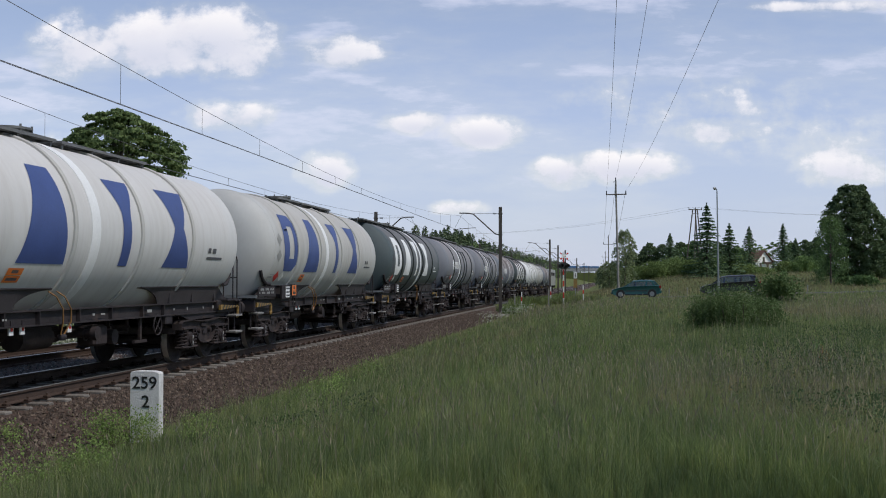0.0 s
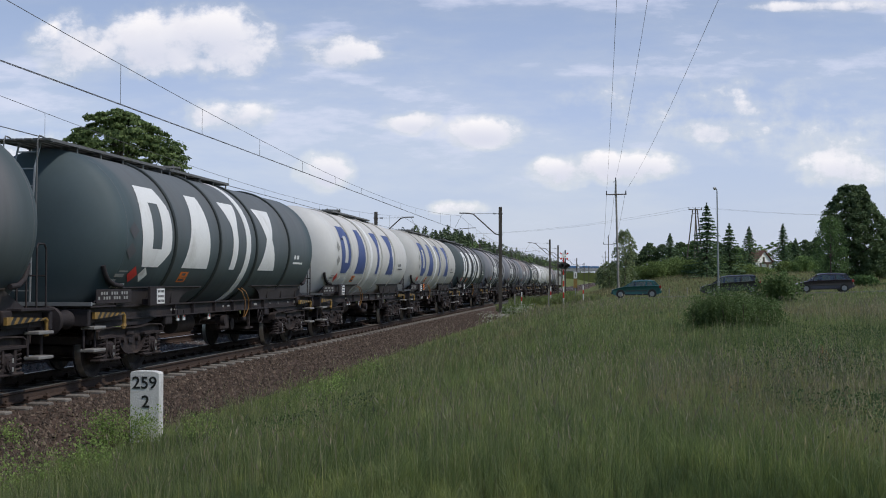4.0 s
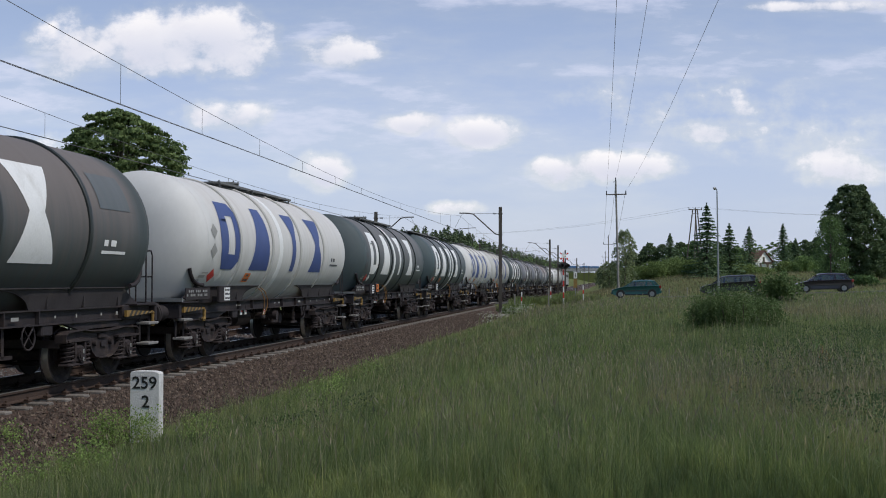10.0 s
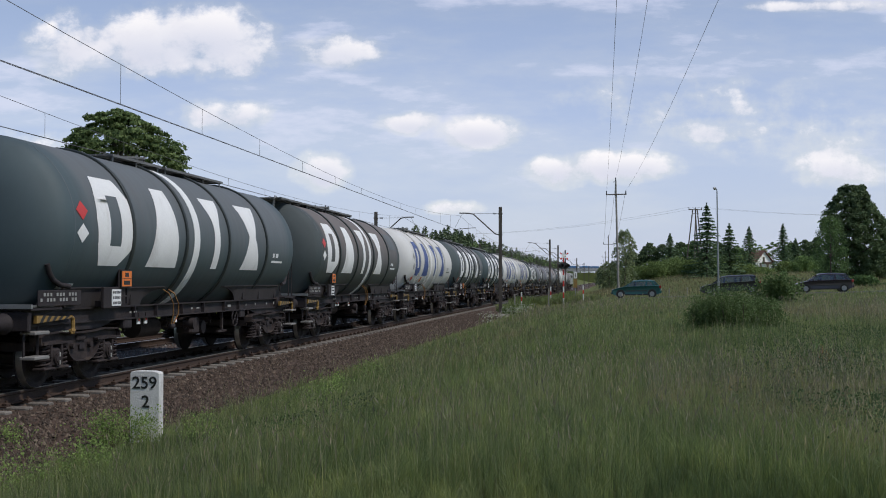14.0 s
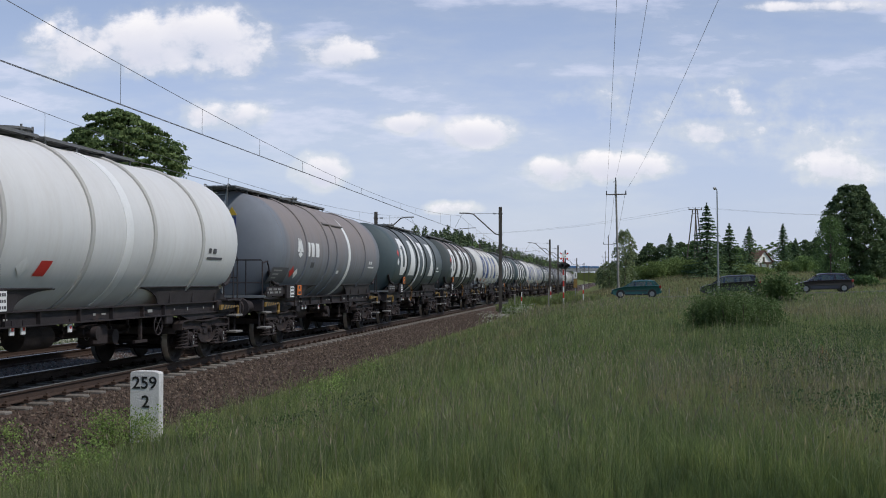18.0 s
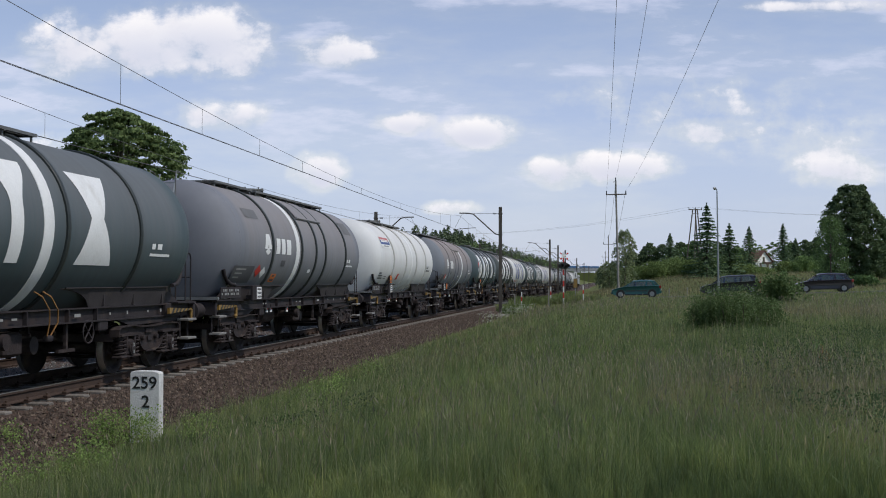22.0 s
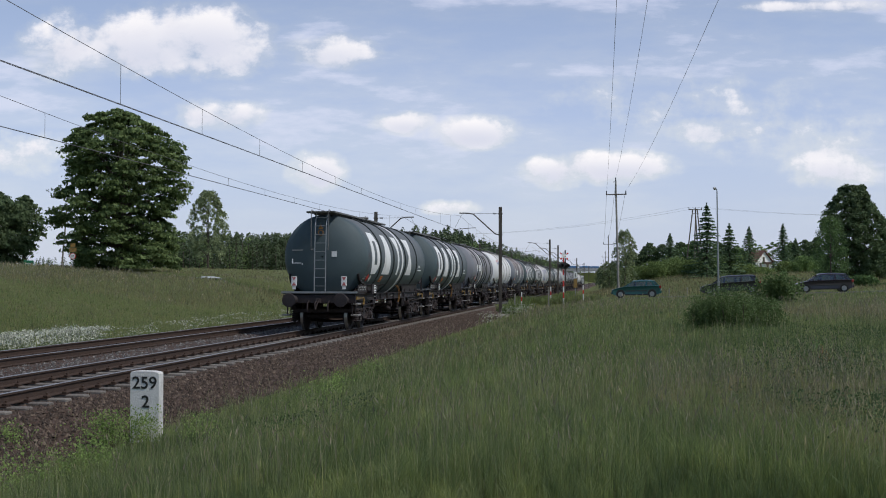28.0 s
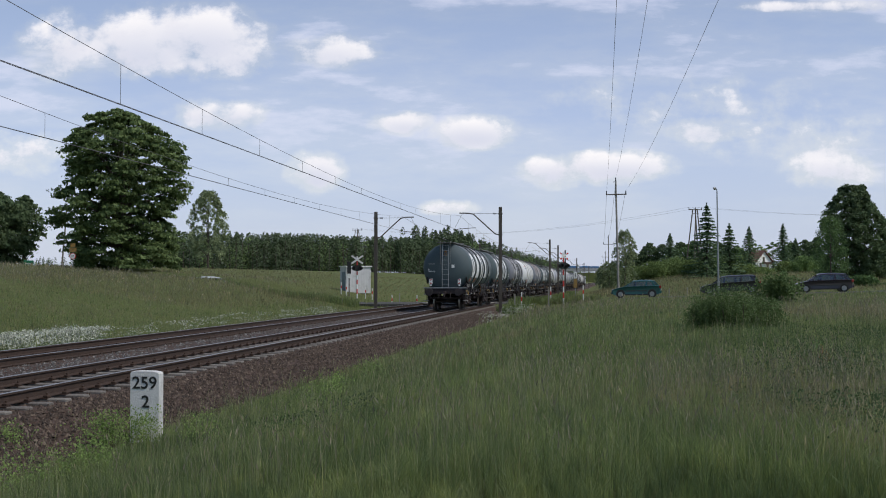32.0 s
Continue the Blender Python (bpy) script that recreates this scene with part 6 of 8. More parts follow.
def a_frame(px, d, h, name="timber_a_frame_pole"):
    p = at_bearing(px, d)
    a = root(name, "weathered timber A-frame power pole", "power pole", "timber power poles", at=Matrix.Translation(p))
    for x0, x1, y in ((-1.9, -0.45, 0.3), (1.6, 0.35, 0.3), (-0.5, 0.1, -0.6), (0.9, 0.0, 1.0)):
        part("leg", Geo().tube((x0, y, -0.5), (x1, 0, h), 0.14, 8, 0, None, 0.10), M_WOOD, a)
    part("cross_arm", Geo().box((0, 0, h - 0.15), (2.6, 0.14, 0.14)), M_WOOD, a)
    part("brace", Geo().box((0, 0, h - 0.9), (1.2, 0.1, 0.1)), M_WOOD, a)
    for x in (-1.15, 0.0, 1.15):
        part("insulator", Geo().tube((x, 0, h - 0.1), (x, 0, h + 0.3), 0.06, 8), M_BAR_DARK, a)
    return p + Vector((0, 0, h + 0.3))


A1 = a_frame(1231, 205, 11.8)
A2 = a_frame(632, 300, 11.5)
hl = root("far_power_line", "thin wires strung across the far meadow", "power line")
for x in (-1.15, 1.15):
    part("wire", Geo().pipe(hanging(A1 + Vector((x, 0, 0)), A2 + Vector((x, 0, 0)), 3.0), 0.013, 4), M_WIRE, hl)
    part("wire", Geo().pipe(hanging(A1 + Vector((x, 0, 0)), Vector((130, 185, 14.0)), 2.0), 0.013, 4), M_WIRE, hl)

# ---------------------------------------------------------------- cars
def car_paint(name, c):
    m, n, l, p = shader(name)
    l.new(ramp(n, l, noise_at(n, l, 3, 4), [(0.3, tuple(v * 0.85 for v in c)), (0.7, c)]), p.inputs["Base Color"])
    p.inputs["Roughness"].default_value, p.inputs["Metallic"].default_value = 0.28, 0.2
    p.inputs["Coat Weight"].default_value = 0.5
    return m


M_CAR_TEAL, M_CAR_DARK, M_CAR_NAVY, M_CAR_WHITE = car_paint("teal_car_paint", (0.010, 0.085, 0.082)), car_paint("dark_grey_car_paint", (0.026, 0.024, 0.028)), car_paint("plum_black_car_paint", (0.030, 0.021, 0.032)), car_paint("white_car_paint", (0.75, 0.75, 0.75))
M_TAIL = plain("red_tail_lamp", (0.22, 0.016, 0.013), 0.25)
M_HEAD = plain("clear_head_lamp", (0.3, 0.3, 0.3), 0.15)


def loft(g, rows, k=0):
    """rows: closed outlines of the same number of points, one after another."""
    n = len(rows[0])
    b = [p for r in rows for p in r]
    f = [(i * n + j, i * n + (j + 1) % n, (i + 1) * n + (j + 1) % n, (i + 1) * n + j) for i in range(len(rows) - 1) for j in range(n)]
    f += [tuple(range(n)), tuple(reversed(range((len(rows) - 1) * n, len(rows) * n)))]
    return g.add(b, f, k)


def car(paint, label, length=4.1, height=1.46, tail=0.25, width=1.68):
    """Nose to -x. Body lofted from side outlines across the width; the cabin narrows upwards."""
    c = root("car", label, "car", "cars waiting at the crossing")
    L, Wd = length, width / 2
    low = [(0.0, 0.34), (0.0, 0.50), (0.05, 0.64), (0.16, 0.72), (0.55, 0.83), (0.95, 0.90), (1.30, 0.93), (L - 0.35, 0.98), (L - 0.08, 0.97), (L, 0.78), (L, 0.52), (L - 0.04, 0.34), (L - 0.35, 0.22), (0.35, 0.20)]
    g = Geo()
    rows = []
    for y, ins, dip in ((-Wd + 0.02, 0.22, 0.07), (-Wd, 0.13, 0.03), (-Wd + 0.06, 0.06, 0.0), (-Wd * 0.6, 0.01, 0.0), (0, -0.04, 0.01), (Wd * 0.6, 0.01, 0.0), (Wd - 0.06, 0.06, 0.0), (Wd, 0.13, 0.03), (Wd - 0.02, 0.22, 0.07)):
        rows.append([(min(max(x, ins), L - ins) - L / 2, y, z - (dip if z > 0.6 else 0)) for x, z in low])
    loft(g, rows)
    part("body", g, paint, c, smooth=40)
    # glazed cabin below, painted roof skin on top of it
    belt, eave = 0.91, height - 0.12
    cab = [(0.98, belt), (1.72, eave), (L - tail - 0.28, eave), (L - 0.10, belt)]
    g = Geo()
    v = [(x - L / 2, s * (Wd - (0.06 if z < 1 else 0.20)), z) for s in (-1, 1) for x, z in cab]
    g.add(v, [(0, 1, 2, 3), (7, 6, 5, 4), (0, 4, 5, 1), (1, 5, 6, 2), (2, 6, 7, 3), (3, 7, 4, 0)])
    part("cabin_glass", g, M_CAR_GLASS, c, "dark tinted glass all round")
    g = Geo()
    rows = []
    for y, up in ((-Wd + 0.19, 0.0), (-Wd + 0.26, 0.07), (-Wd * 0.4, 0.11), (Wd * 0.4, 0.11), (Wd - 0.26, 0.07), (Wd - 0.19, 0.0)):
        rows.append([(1.66 - L / 2, y, eave - 0.01), (1.85 - L / 2, y, eave + up * 0.8), (2.4 - L / 2, y, eave + up * 1.1), (L - 1.0 - L / 2, y, eave + up), (L - tail - 0.22 - L / 2, y, eave + up * 0.3), (L - tail - 0.26 - L / 2, y, eave - 0.02)])
    loft(g, rows)
    part("roof", g, paint, c, smooth=40)
    for s in (-1, 1):
        def pillar(x0, x1, wide, name="pillar"):
            q = Geo()
            a, b = s * (Wd - 0.06), s * (Wd - 0.20)
            pts = [(x0 - L / 2, a, belt - 0.02), (x0 + wide - L / 2, a, belt - 0.02), (x1 + wide - L / 2, b, eave), (x1 - L / 2, b, eave)]
            q.add([(px, y - s * 0.02, z) for px, y, z in pts] + [(px, y + s * 0.014, z) for px, y, z in pts], [(0, 1, 2, 3), (7, 6, 5, 4), (0, 4, 5, 1), (1, 5, 6, 2), (2, 6, 7, 3), (3, 7, 4, 0)])
            part(name, q, paint, c)
        mid = 0.5 * (1.72 + L - tail) + 0.05
        pillar(0.96, 1.68, 0.09)
        pillar(mid - 0.05, mid + 0.02, 0.10)
        pillar(L - 0.52, L - tail - 0.58, 0.14)
        pillar(L - 0.20, L - tail - 0.34, 0.11)
        part("door_seam", Geo().box((mid - L / 2, s * (Wd - 0.004), 0.60), (0.018, 0.02, 0.56)), M_BLACK, c)
        part("door_seam", Geo().box((1.18 - L / 2, s * (Wd - 0.004), 0.60), (0.018, 0.02, 0.50)), M_BLACK, c)
        part("side_strip", Geo().box((0.05, s * (Wd + 0.002), 0.56), (L - 2.3, 0.02, 0.07), 0, bevel=0.006), M_BLACK, c)
        part("door_handle", Geo().box((mid - 0.16 - L / 2, s * (Wd + 0.005), 0.80), (0.16, 0.03, 0.03), 0, bevel=0.008), paint, c)
        part("mirror", Geo().box((1.30 - L / 2, s * (Wd + 0.08), 0.97), (0.12, 0.18, 0.14), 0, bevel=0.03), paint, c)
        part("tail_lamp", Geo().box((L / 2 - 0.09, s * (Wd - 0.12), 0.84), (0.20, 0.25, 0.24), 0, bevel=0.03), M_TAIL, c, "red tail lamp")
        part("head_lamp", Geo().box((-L / 2 + 0.16, s * (Wd - 0.20), 0.64), (0.24, 0.30, 0.14), 0, bevel=0.04), M_HEAD, c, "clear head lamp")
        part("sill", Geo().box((0, s * (Wd - 0.03), 0.25), (L - 1.9, 0.06, 0.09)), M_BLACK, c)
        for x in (0.74, L - 0.74):
            part("wheel_arch", Geo().tube((x - L / 2, s * (Wd - 0.10), 0.33), (x - L / 2, s * (Wd + 0.004), 0.33), 0.365, 22), M_BLACK, c, smooth=40)
            w = part("wheel", Geo().tube((x - L / 2, s * (Wd - 0.20), 0.30), (x - L / 2, s * (Wd + 0.012), 0.30), 0.30, 22), M_TYRE, c, "black tyre", smooth=40)
            q = Geo()
            q.tube((x - L / 2, s * (Wd - 0.02), 0.30), (x - L / 2, s * (Wd + 0.02), 0.30), 0.195, 18)
            for k in range(5):
                an = 2 * math.pi * k / 5
                q.box((0, 0, 0.09), (0.05, 0.02, 0.17), 0, Matrix.Translation((x - L / 2, s * (Wd + 0.026), 0.30)) @ Matrix.Rotation(an, 4, "Y"))
            part("rim", q, M_GALV, w, "pale grey rim")
    for x, y in ((1.95, -0.36), (1.95, 0.36), (2.85, -0.36), (2.85, 0.36)):
        q = Geo()
        q.box((x - L / 2, y, 0.98), (0.16, 0.46, 0.42), 0, bevel=0.05)
        q.box((x - L / 2 + 0.02, y, 1.25), (0.10, 0.24, 0.14), 0, bevel=0.04)
        part("seat", q, M_TYRE, c, "dark seat with a headrest")
    part("rear_bumper", Geo().box((L / 2 - 0.03, 0, 0.44), (0.14, 2 * Wd - 0.1, 0.22), 0, bevel=0.05), paint, c)
    part("front_bumper", Geo().box((-L / 2 + 0.05, 0, 0.40), (0.16, 2 * Wd - 0.14, 0.18), 0, bevel=0.05), paint, c)
    part("plate_bar", Geo().box((L / 2 + 0.042, 0, 0.66), (0.012, 0.5, 0.11)), M_WHITE, c)
    return c


def road_at(x):
    pts = smooth_line(ROAD, 12)
    i = min(range(1, len(pts) - 1), key=lambda k: abs(pts[k].x - x))
    a, b = pts[i - 1], pts[i + 1]
    d = (b - a).normalized()
    f = (x - a.x) / (b.x - a.x)
    y = a.y + (b.y - a.y) * f
    z0, z1 = road_z(a.x, a.y), road_z(b.x, b.y)
    # nose to -x: the local +x points back along the road
    ang = math.atan2(-d.y, -d.x)
    return Matrix.Translation((x, y, road_z(x, y) + 0.03)) @ Matrix.Rotation(ang, 4, "Z") @ Matrix.Rotation(-math.atan2(z0 - z1, (a - b).length), 4, "Y")


car_teal = car(M_CAR_TEAL, "teal hatchback car waiting at the crossing", 4.0, 1.44)
car_teal.matrix_basis = road_at(15.85)
car_dark = car(M_CAR_DARK, "dark grey estate car waiting behind the teal car", 4.75, 1.50, 0.15)
car_dark.matrix_basis = road_at(23.15)
car_plum = car(M_CAR_NAVY, "dark plum hatchback car that rolls up to the queue", 4.35, 1.50, 0.3)
car_plum.matrix_basis = road_at(30.2)
car_white = car(M_CAR_WHITE, "white car on the road beyond the field", 4.2, 1.45)
car_white.matrix_basis = road_at(-21.5) @ Matrix.Rotation(math.pi, 4, "Z")

# ---------------------------------------------------------------- trees
M_BARK = surface("furrowed_bark", (0.13, 0.105, 0.085), (0.06, 0.05, 0.042), 0.95, 0, 3, 25, 0.4, 0.6, (3, 3, 0.6))
M_LEAF_DARK = leafy("deep_green_leaves", [(0.0, (0.044, 0.085, 0.028)), (0.6, (0.079, 0.144, 0.044)), (1.0, (0.147, 0.234, 0.073))])
M_LEAF_CHESTNUT = leafy("dark_chestnut_leaves", [(0.0, (0.034, 0.060, 0.020)), (0.6, (0.078, 0.124, 0.038)), (1.0, (0.165, 0.222, 0.075))], 0.35, 1.5, 0.14)
M_LEAF_OAK = leafy("very_dark_oak_leaves", [(0.0, (0.028, 0.050, 0.020)), (0.6, (0.052, 0.088, 0.032)), (1.0, (0.082, 0.122, 0.046))], 0.35, 1.9, 0.25)
M_LEAF_MID = leafy("mid_green_leaves", [(0.0, (0.074, 0.132, 0.039)), (0.6, (0.137, 0.232, 0.062)), (1.0, (0.249, 0.358, 0.101))])
M_LEAF_LIGHT = leafy("light_green_leaves", [(0.0, (0.102, 0.153, 0.039)), (0.6, (0.165, 0.246, 0.062)), (1.0, (0.255, 0.346, 0.097))], 0.35, 1.05, 0.16)
M_LEAF_BIRCH = leafy("grey_green_birch_leaves", [(0.0, (0.125, 0.163, 0.074)), (0.6, (0.200, 0.250, 0.112)), (1.0, (0.300, 0.350, 0.175))])
M_NEEDLE = leafy("dark_needles", [(0.0, (0.030, 0.061, 0.028)), (0.6, (0.061, 0.109, 0.042)), (1.0, (0.102, 0.163, 0.061))], 0.25, 2.0, 0.28)
M_PINE = leafy("pine_needles", [(0.0, (0.029, 0.046, 0.024)), (0.6, (0.048, 0.076, 0.034)), (1.0, (0.086, 0.117, 0.050))], 0.15, 1.6)


def leaf_quads(centres, size, rng, flat=0.5, lean=None):
    n = len(centres)
    a, b = rng.normal(0, 1, (n, 3)), rng.normal(0, 1, (n, 3))
    b[:, 2] -= flat
    a /= np.linalg.norm(a, axis=1, keepdims=True)
    b -= a * np.sum(a * b, 1, keepdims=True)
    b /= np.linalg.norm(b, axis=1, keepdims=True)
    s = size * rng.uniform(0.6, 1.4, (n, 1))
    v = np.stack([centres - a * s * 0.5, centres + b * s * 0.35, centres + a * s * 0.5, centres - b * s * 0.45], 1)
    return v.reshape(-1, 3), np.arange(4 * n).reshape(-1, 4)


def leaf_facing(centres, normals, size, rng, three=False):
    """Leaves that lie along given normals: pointed quads, or single triangles for far trees."""
    n = len(centres)
    u = rng.normal(0, 1, (n, 3))
    u -= normals * np.sum(u * normals, 1, keepdims=True)
    u /= np.linalg.norm(u, axis=1, keepdims=True) + 1e-9
    w = np.cross(normals, u)
    s = size * rng.uniform(0.6, 1.4, (n, 1))
    if three:
        v = np.stack([centres - u * s * 0.5 - w * s * 0.3, centres - u * s * 0.35 + w * s * 0.4, centres + u * s * 0.6], 1)
        return v.reshape(-1, 3), np.arange(3 * n).reshape(-1, 3)
    v = np.stack([centres - u * s * 0.5, centres + w * s * 0.36, centres + u * s * 0.6, centres - w * s * 0.36], 1)
    return v.reshape(-1, 3), np.arange(4 * n).reshape(-1, 4)


def unit(v):
    return v / (np.linalg.norm(v, axis=1, keepdims=True) + 1e-9)


def pad_crown(rng, profile, h0, h1, pads, per, pad_r, droop=0.25, thick=0.42):
    """Layered boughs: flattened pads of leaves set around the crown's outline, closed on top and open below."""
    f = (np.arange(pads) + rng.random(pads)) / pads
    a = np.arange(pads) * 2.399 + rng.normal(0, 0.3, pads)
    reach = np.array([profile(q, b) for q, b in zip(f, a)])
    r = np.maximum(reach - pad_r * 0.7, 0.0) * np.where(rng.random(pads) < 0.72, rng.uniform(0.82, 1.04, pads), rng.uniform(0.2, 0.7, pads))
    c = np.stack([r * np.cos(a), r * np.sin(a), h0 + (h1 - h0) * f], 1)
    size = pad_r * rng.uniform(0.6, 1.25, pads) * np.clip(reach / reach.max() + 0.25, 0.45, 1.1)
    d = rng.normal(0, 1, (pads, per, 3))
    d[..., 2] = np.abs(d[..., 2]) * 1.1 - 0.25
    d /= np.linalg.norm(d, axis=2, keepdims=True)
    lump = 1 + 0.34 * np.sin(d[..., 0] * 6 + a[:, None] * 3) * np.sin(d[..., 1] * 5 + f[:, None] * 40)
    rad = (rng.uniform(0.55, 1.12, (pads, per)) * lump * size[:, None])[..., None]
    p = c[:, None] + d * rad * np.array([1, 1, thick])
    out = (np.cos(a)[:, None] * d[..., 0] + np.sin(a)[:, None] * d[..., 1]) * rad[..., 0]
    p[..., 2] -= droop * np.maximum(out, 0) * 0.9
    nrm = d * np.array([0.55, 0.55, 1.0]) + rng.normal(0, 0.38, d.shape)
    return p.reshape(-1, 3), unit(nrm.reshape(-1, 3)), c


def plume_crown(rng, profile, h0, h1, twigs, per, drop=1.0):
    """Airy crown of hanging twigs."""
    f = rng.random(twigs) ** 0.9
    a = rng.uniform(0, 2 * math.pi, twigs)
    r = np.array([profile(q, b) for q, b in zip(f, a)]) * (0.25 + 0.75 * rng.random(twigs) ** 0.5)
    c = np.stack([r * np.cos(a), r * np.sin(a), h0 + (h1 - h0) * f], 1)
    t = rng.random((twigs, per))
    ln = drop * rng.uniform(0.5, 1.3, (twigs, 1))
    p = c[:, None] + np.stack([np.cos(a)[:, None] * t * 0.5 * ln, np.sin(a)[:, None] * t * 0.5 * ln, (0.35 * np.sin(t * 2.6) - 0.75 * t * t) * ln], -1)
    p = p + rng.normal(0, 0.11 * drop, p.shape)
    return p.reshape(-1, 3), unit(rng.normal(0, 1, (twigs * per, 3))), c


def whorl_crown(rng, profile, h0, h1, levels, arms, per):
    """Conifer: whorls of drooping branches that shorten upwards."""
    pts, nr, tips = [], [], []
    for k in range(levels):
        f = (k + rng.random() * 0.5) / levels
        z = h0 + (h1 - h0) * f
        for b in range(arms):
            a = 2 * math.pi * (b + rng.random() * 0.7) / arms + k * 0.9
            r = profile(f, a) * rng.uniform(0.7, 1.15)
            t = rng.random(per) ** 0.75
            sp = 0.16 * r * (1.1 - t) * rng.normal(0, 1, per)
            x, y = t * r * math.cos(a) - sp * math.sin(a), t * r * math.sin(a) + sp * math.cos(a)
            pts.append(np.stack([x, y, z - 0.34 * r * t + 0.16 * r * t * t + rng.normal(0, 0.05, per)], 1))
            nr.append(np.tile([[0.35 * math.cos(a), 0.35 * math.sin(a), 1.0]], (per, 1)) + rng.normal(0, 0.35, (per, 3)))
        tips.append((profile(f, a) * 0.7 * math.cos(a), profile(f, a) * 0.7 * math.sin(a), z - 0.2 * profile(f, a)))
    top = np.stack([rng.normal(0, 0.04, 24), rng.normal(0, 0.04, 24), h1 + rng.uniform(-0.5, 0.25, 24)], 1)
    pts.append(top)
    nr.append(rng.normal(0, 1, (24, 3)))
    return np.concatenate(pts), unit(np.concatenate(nr)), np.array(tips)


def tree(name, label, p, h, mat, crown, leaf, seed, trunk=0.35, group="", limbs=10, low=0.2, three=False):
    """crown(rng) gives leaf places, their normals and the ends of the boughs."""
    rng = np.random.default_rng(seed)
    t = root(name, label, "tree", group, at=Matrix.Translation(p))
    pts, nrm, cs = crown(rng)
    pts[:, 2] = np.maximum(pts[:, 2], 0.05)
    v, f = leaf_facing(pts, nrm, leaf, rng, three)
    cr = new("crown", big_mesh("crown", v, f, mat))
    cr.parent = t
    g = Geo()
    g.tube((0, 0, -0.6), (0, 0, h * 0.45), trunk, 10, 0, None, trunk * 0.6)
    g.tube((0, 0, h * 0.45), (rng.normal() * 0.3, rng.normal() * 0.3, h * 0.86), trunk * 0.6, 8, 0, None, trunk * 0.15)
    for i in rng.permutation(len(cs))[:limbs]:
        c = cs[i]
        z = max(low * h * 0.8, c[2] * 0.62)
        mid = Vector((c[0] * 0.5, c[1] * 0.5, z + (c[2] - z) * 0.65))
        g.tube((0, 0, z), mid, trunk * 0.34, 6, 0, None, trunk * 0.2)
        g.tube(mid, c, trunk * 0.2, 5, 0, None, trunk * 0.05)
    part("trunk", g, M_BARK, t)
    return t


def round_crown(w, k=0.42):
    return lambda f, a: w * max(0.05, math.sin(math.pi * min(1, 0.10 + 0.9 * f) ** 0.8)) ** k


def cone_crown(w):
    return lambda f, a: w * (1 - f) ** 0.9 + 0.10


def padded(profile, h0, h1, pads, per, pad_r, **more):
    return lambda rng: pad_crown(rng, profile, h0, h1, pads, per, pad_r, **more)


def plumed(profile, h0, h1, twigs, per, drop=1.0):
    return lambda rng: plume_crown(rng, profile, h0, h1, twigs, per, drop)


def whorled(w, h, levels, arms=9, per=9):
    return lambda rng: whorl_crown(rng, cone_crown(w), h * 0.04, h, levels, arms, per)


def big_profile(f, a):
    """The old tree: wide shoulders to the right, a long low bough and a bare gap to the left."""
    right = float(np.interp(f, [0, 0.12, 0.25, 0.35, 0.45, 0.53, 0.62, 0.70, 0.78, 0.84, 0.90, 0.95, 1.0], [6.0, 6.2, 5.6, 5.5, 6.6, 7.4, 7.0, 6.8, 6.5, 5.7, 4.0, 2.8, 1.4]))
    left = float(np.interp(f, [0, 0.10, 0.20, 0.32, 0.46, 0.57, 0.68, 0.82, 0.90, 0.95, 1.0], [5.0, 6.0, 7.0, 7.9, 7.4, 6.0, 6.4, 6.4, 5.1, 4.5, 3.6]))
    m = 0.5 + 0.5 * math.cos(a)
    return left + (right - left) * m


tree("big_chestnut_tree", "large dark green broad-leaved tree at the field's edge", at_bearing(216, 122) + Vector((0, 0, -0.3)), 17.4, M_LEAF_CHESTNUT, padded(big_profile, 0.5, 17.4, 600, 110, 1.0, droop=0.16, thick=0.36), 0.33, 3, 0.65, limbs=40)
tree("broadleaf_tree", "dark green broad-leaved tree beside the field", at_bearing(-8, 128), 8.8, M_LEAF_OAK, padded(round_crown(4.1), 0.4, 8.3, 62, 300, 1.4), 0.32, 4, 0.35, "trees beside the field")
tree("broadleaf_tree", "dark green broad-leaved tree beside the field", at_bearing(43, 132), 8.4, M_LEAF_OAK, padded(round_crown(2.4), 1.9, 8.2, 26, 260, 1.2), 0.32, 5, 0.3, "trees beside the field")
tree("birch_tree", "tall thin birch with airy grey-green leaves", at_bearing(368, 190), 14.0, M_LEAF_BIRCH, plumed(round_crown(3.3, 0.5), 2.0, 13.2, 340, 26, 1.2), 0.30, 6, 0.2, "birches")
tree("birch_tree", "slender birch with hanging light leaves", at_bearing(1106, 175), 9.0, M_LEAF_BIRCH, plumed(round_crown(1.9, 0.5), 0.3, 8.7, 300, 24, 0.8), 0.20, 7, 0.14, "birches")
tree("birch_tree", "low birch scrub with grey-green leaves", at_bearing(1078, 180), 4.4, M_LEAF_BIRCH, plumed(round_crown(2.2, 0.5), 0.1, 4.2, 260, 24, 0.7), 0.20, 17, 0.10, "birches")
tree("birch_tree", "weeping birch with airy grey-green leaves", at_bearing(1470, 118), 7.2, M_LEAF_DARK, plumed(round_crown(1.5, 0.5), 0.2, 6.9, 240, 26, 1.4), 0.13, 8, 0.12, "birches")
tree("oak_tree", "tall dark broad-leaved tree behind the road", at_bearing(1514, 135), 11.3, M_LEAF_OAK, padded(lambda f, a: 4.9 * (0.85 + 0.15 * math.sin(6 * f + a)) * (1 - 0.62 * max(0, f - 0.55) / 0.45), 0.3, 11.2, 480, 100, 0.60, thick=0.8), 0.24, 9, 0.4, limbs=20)
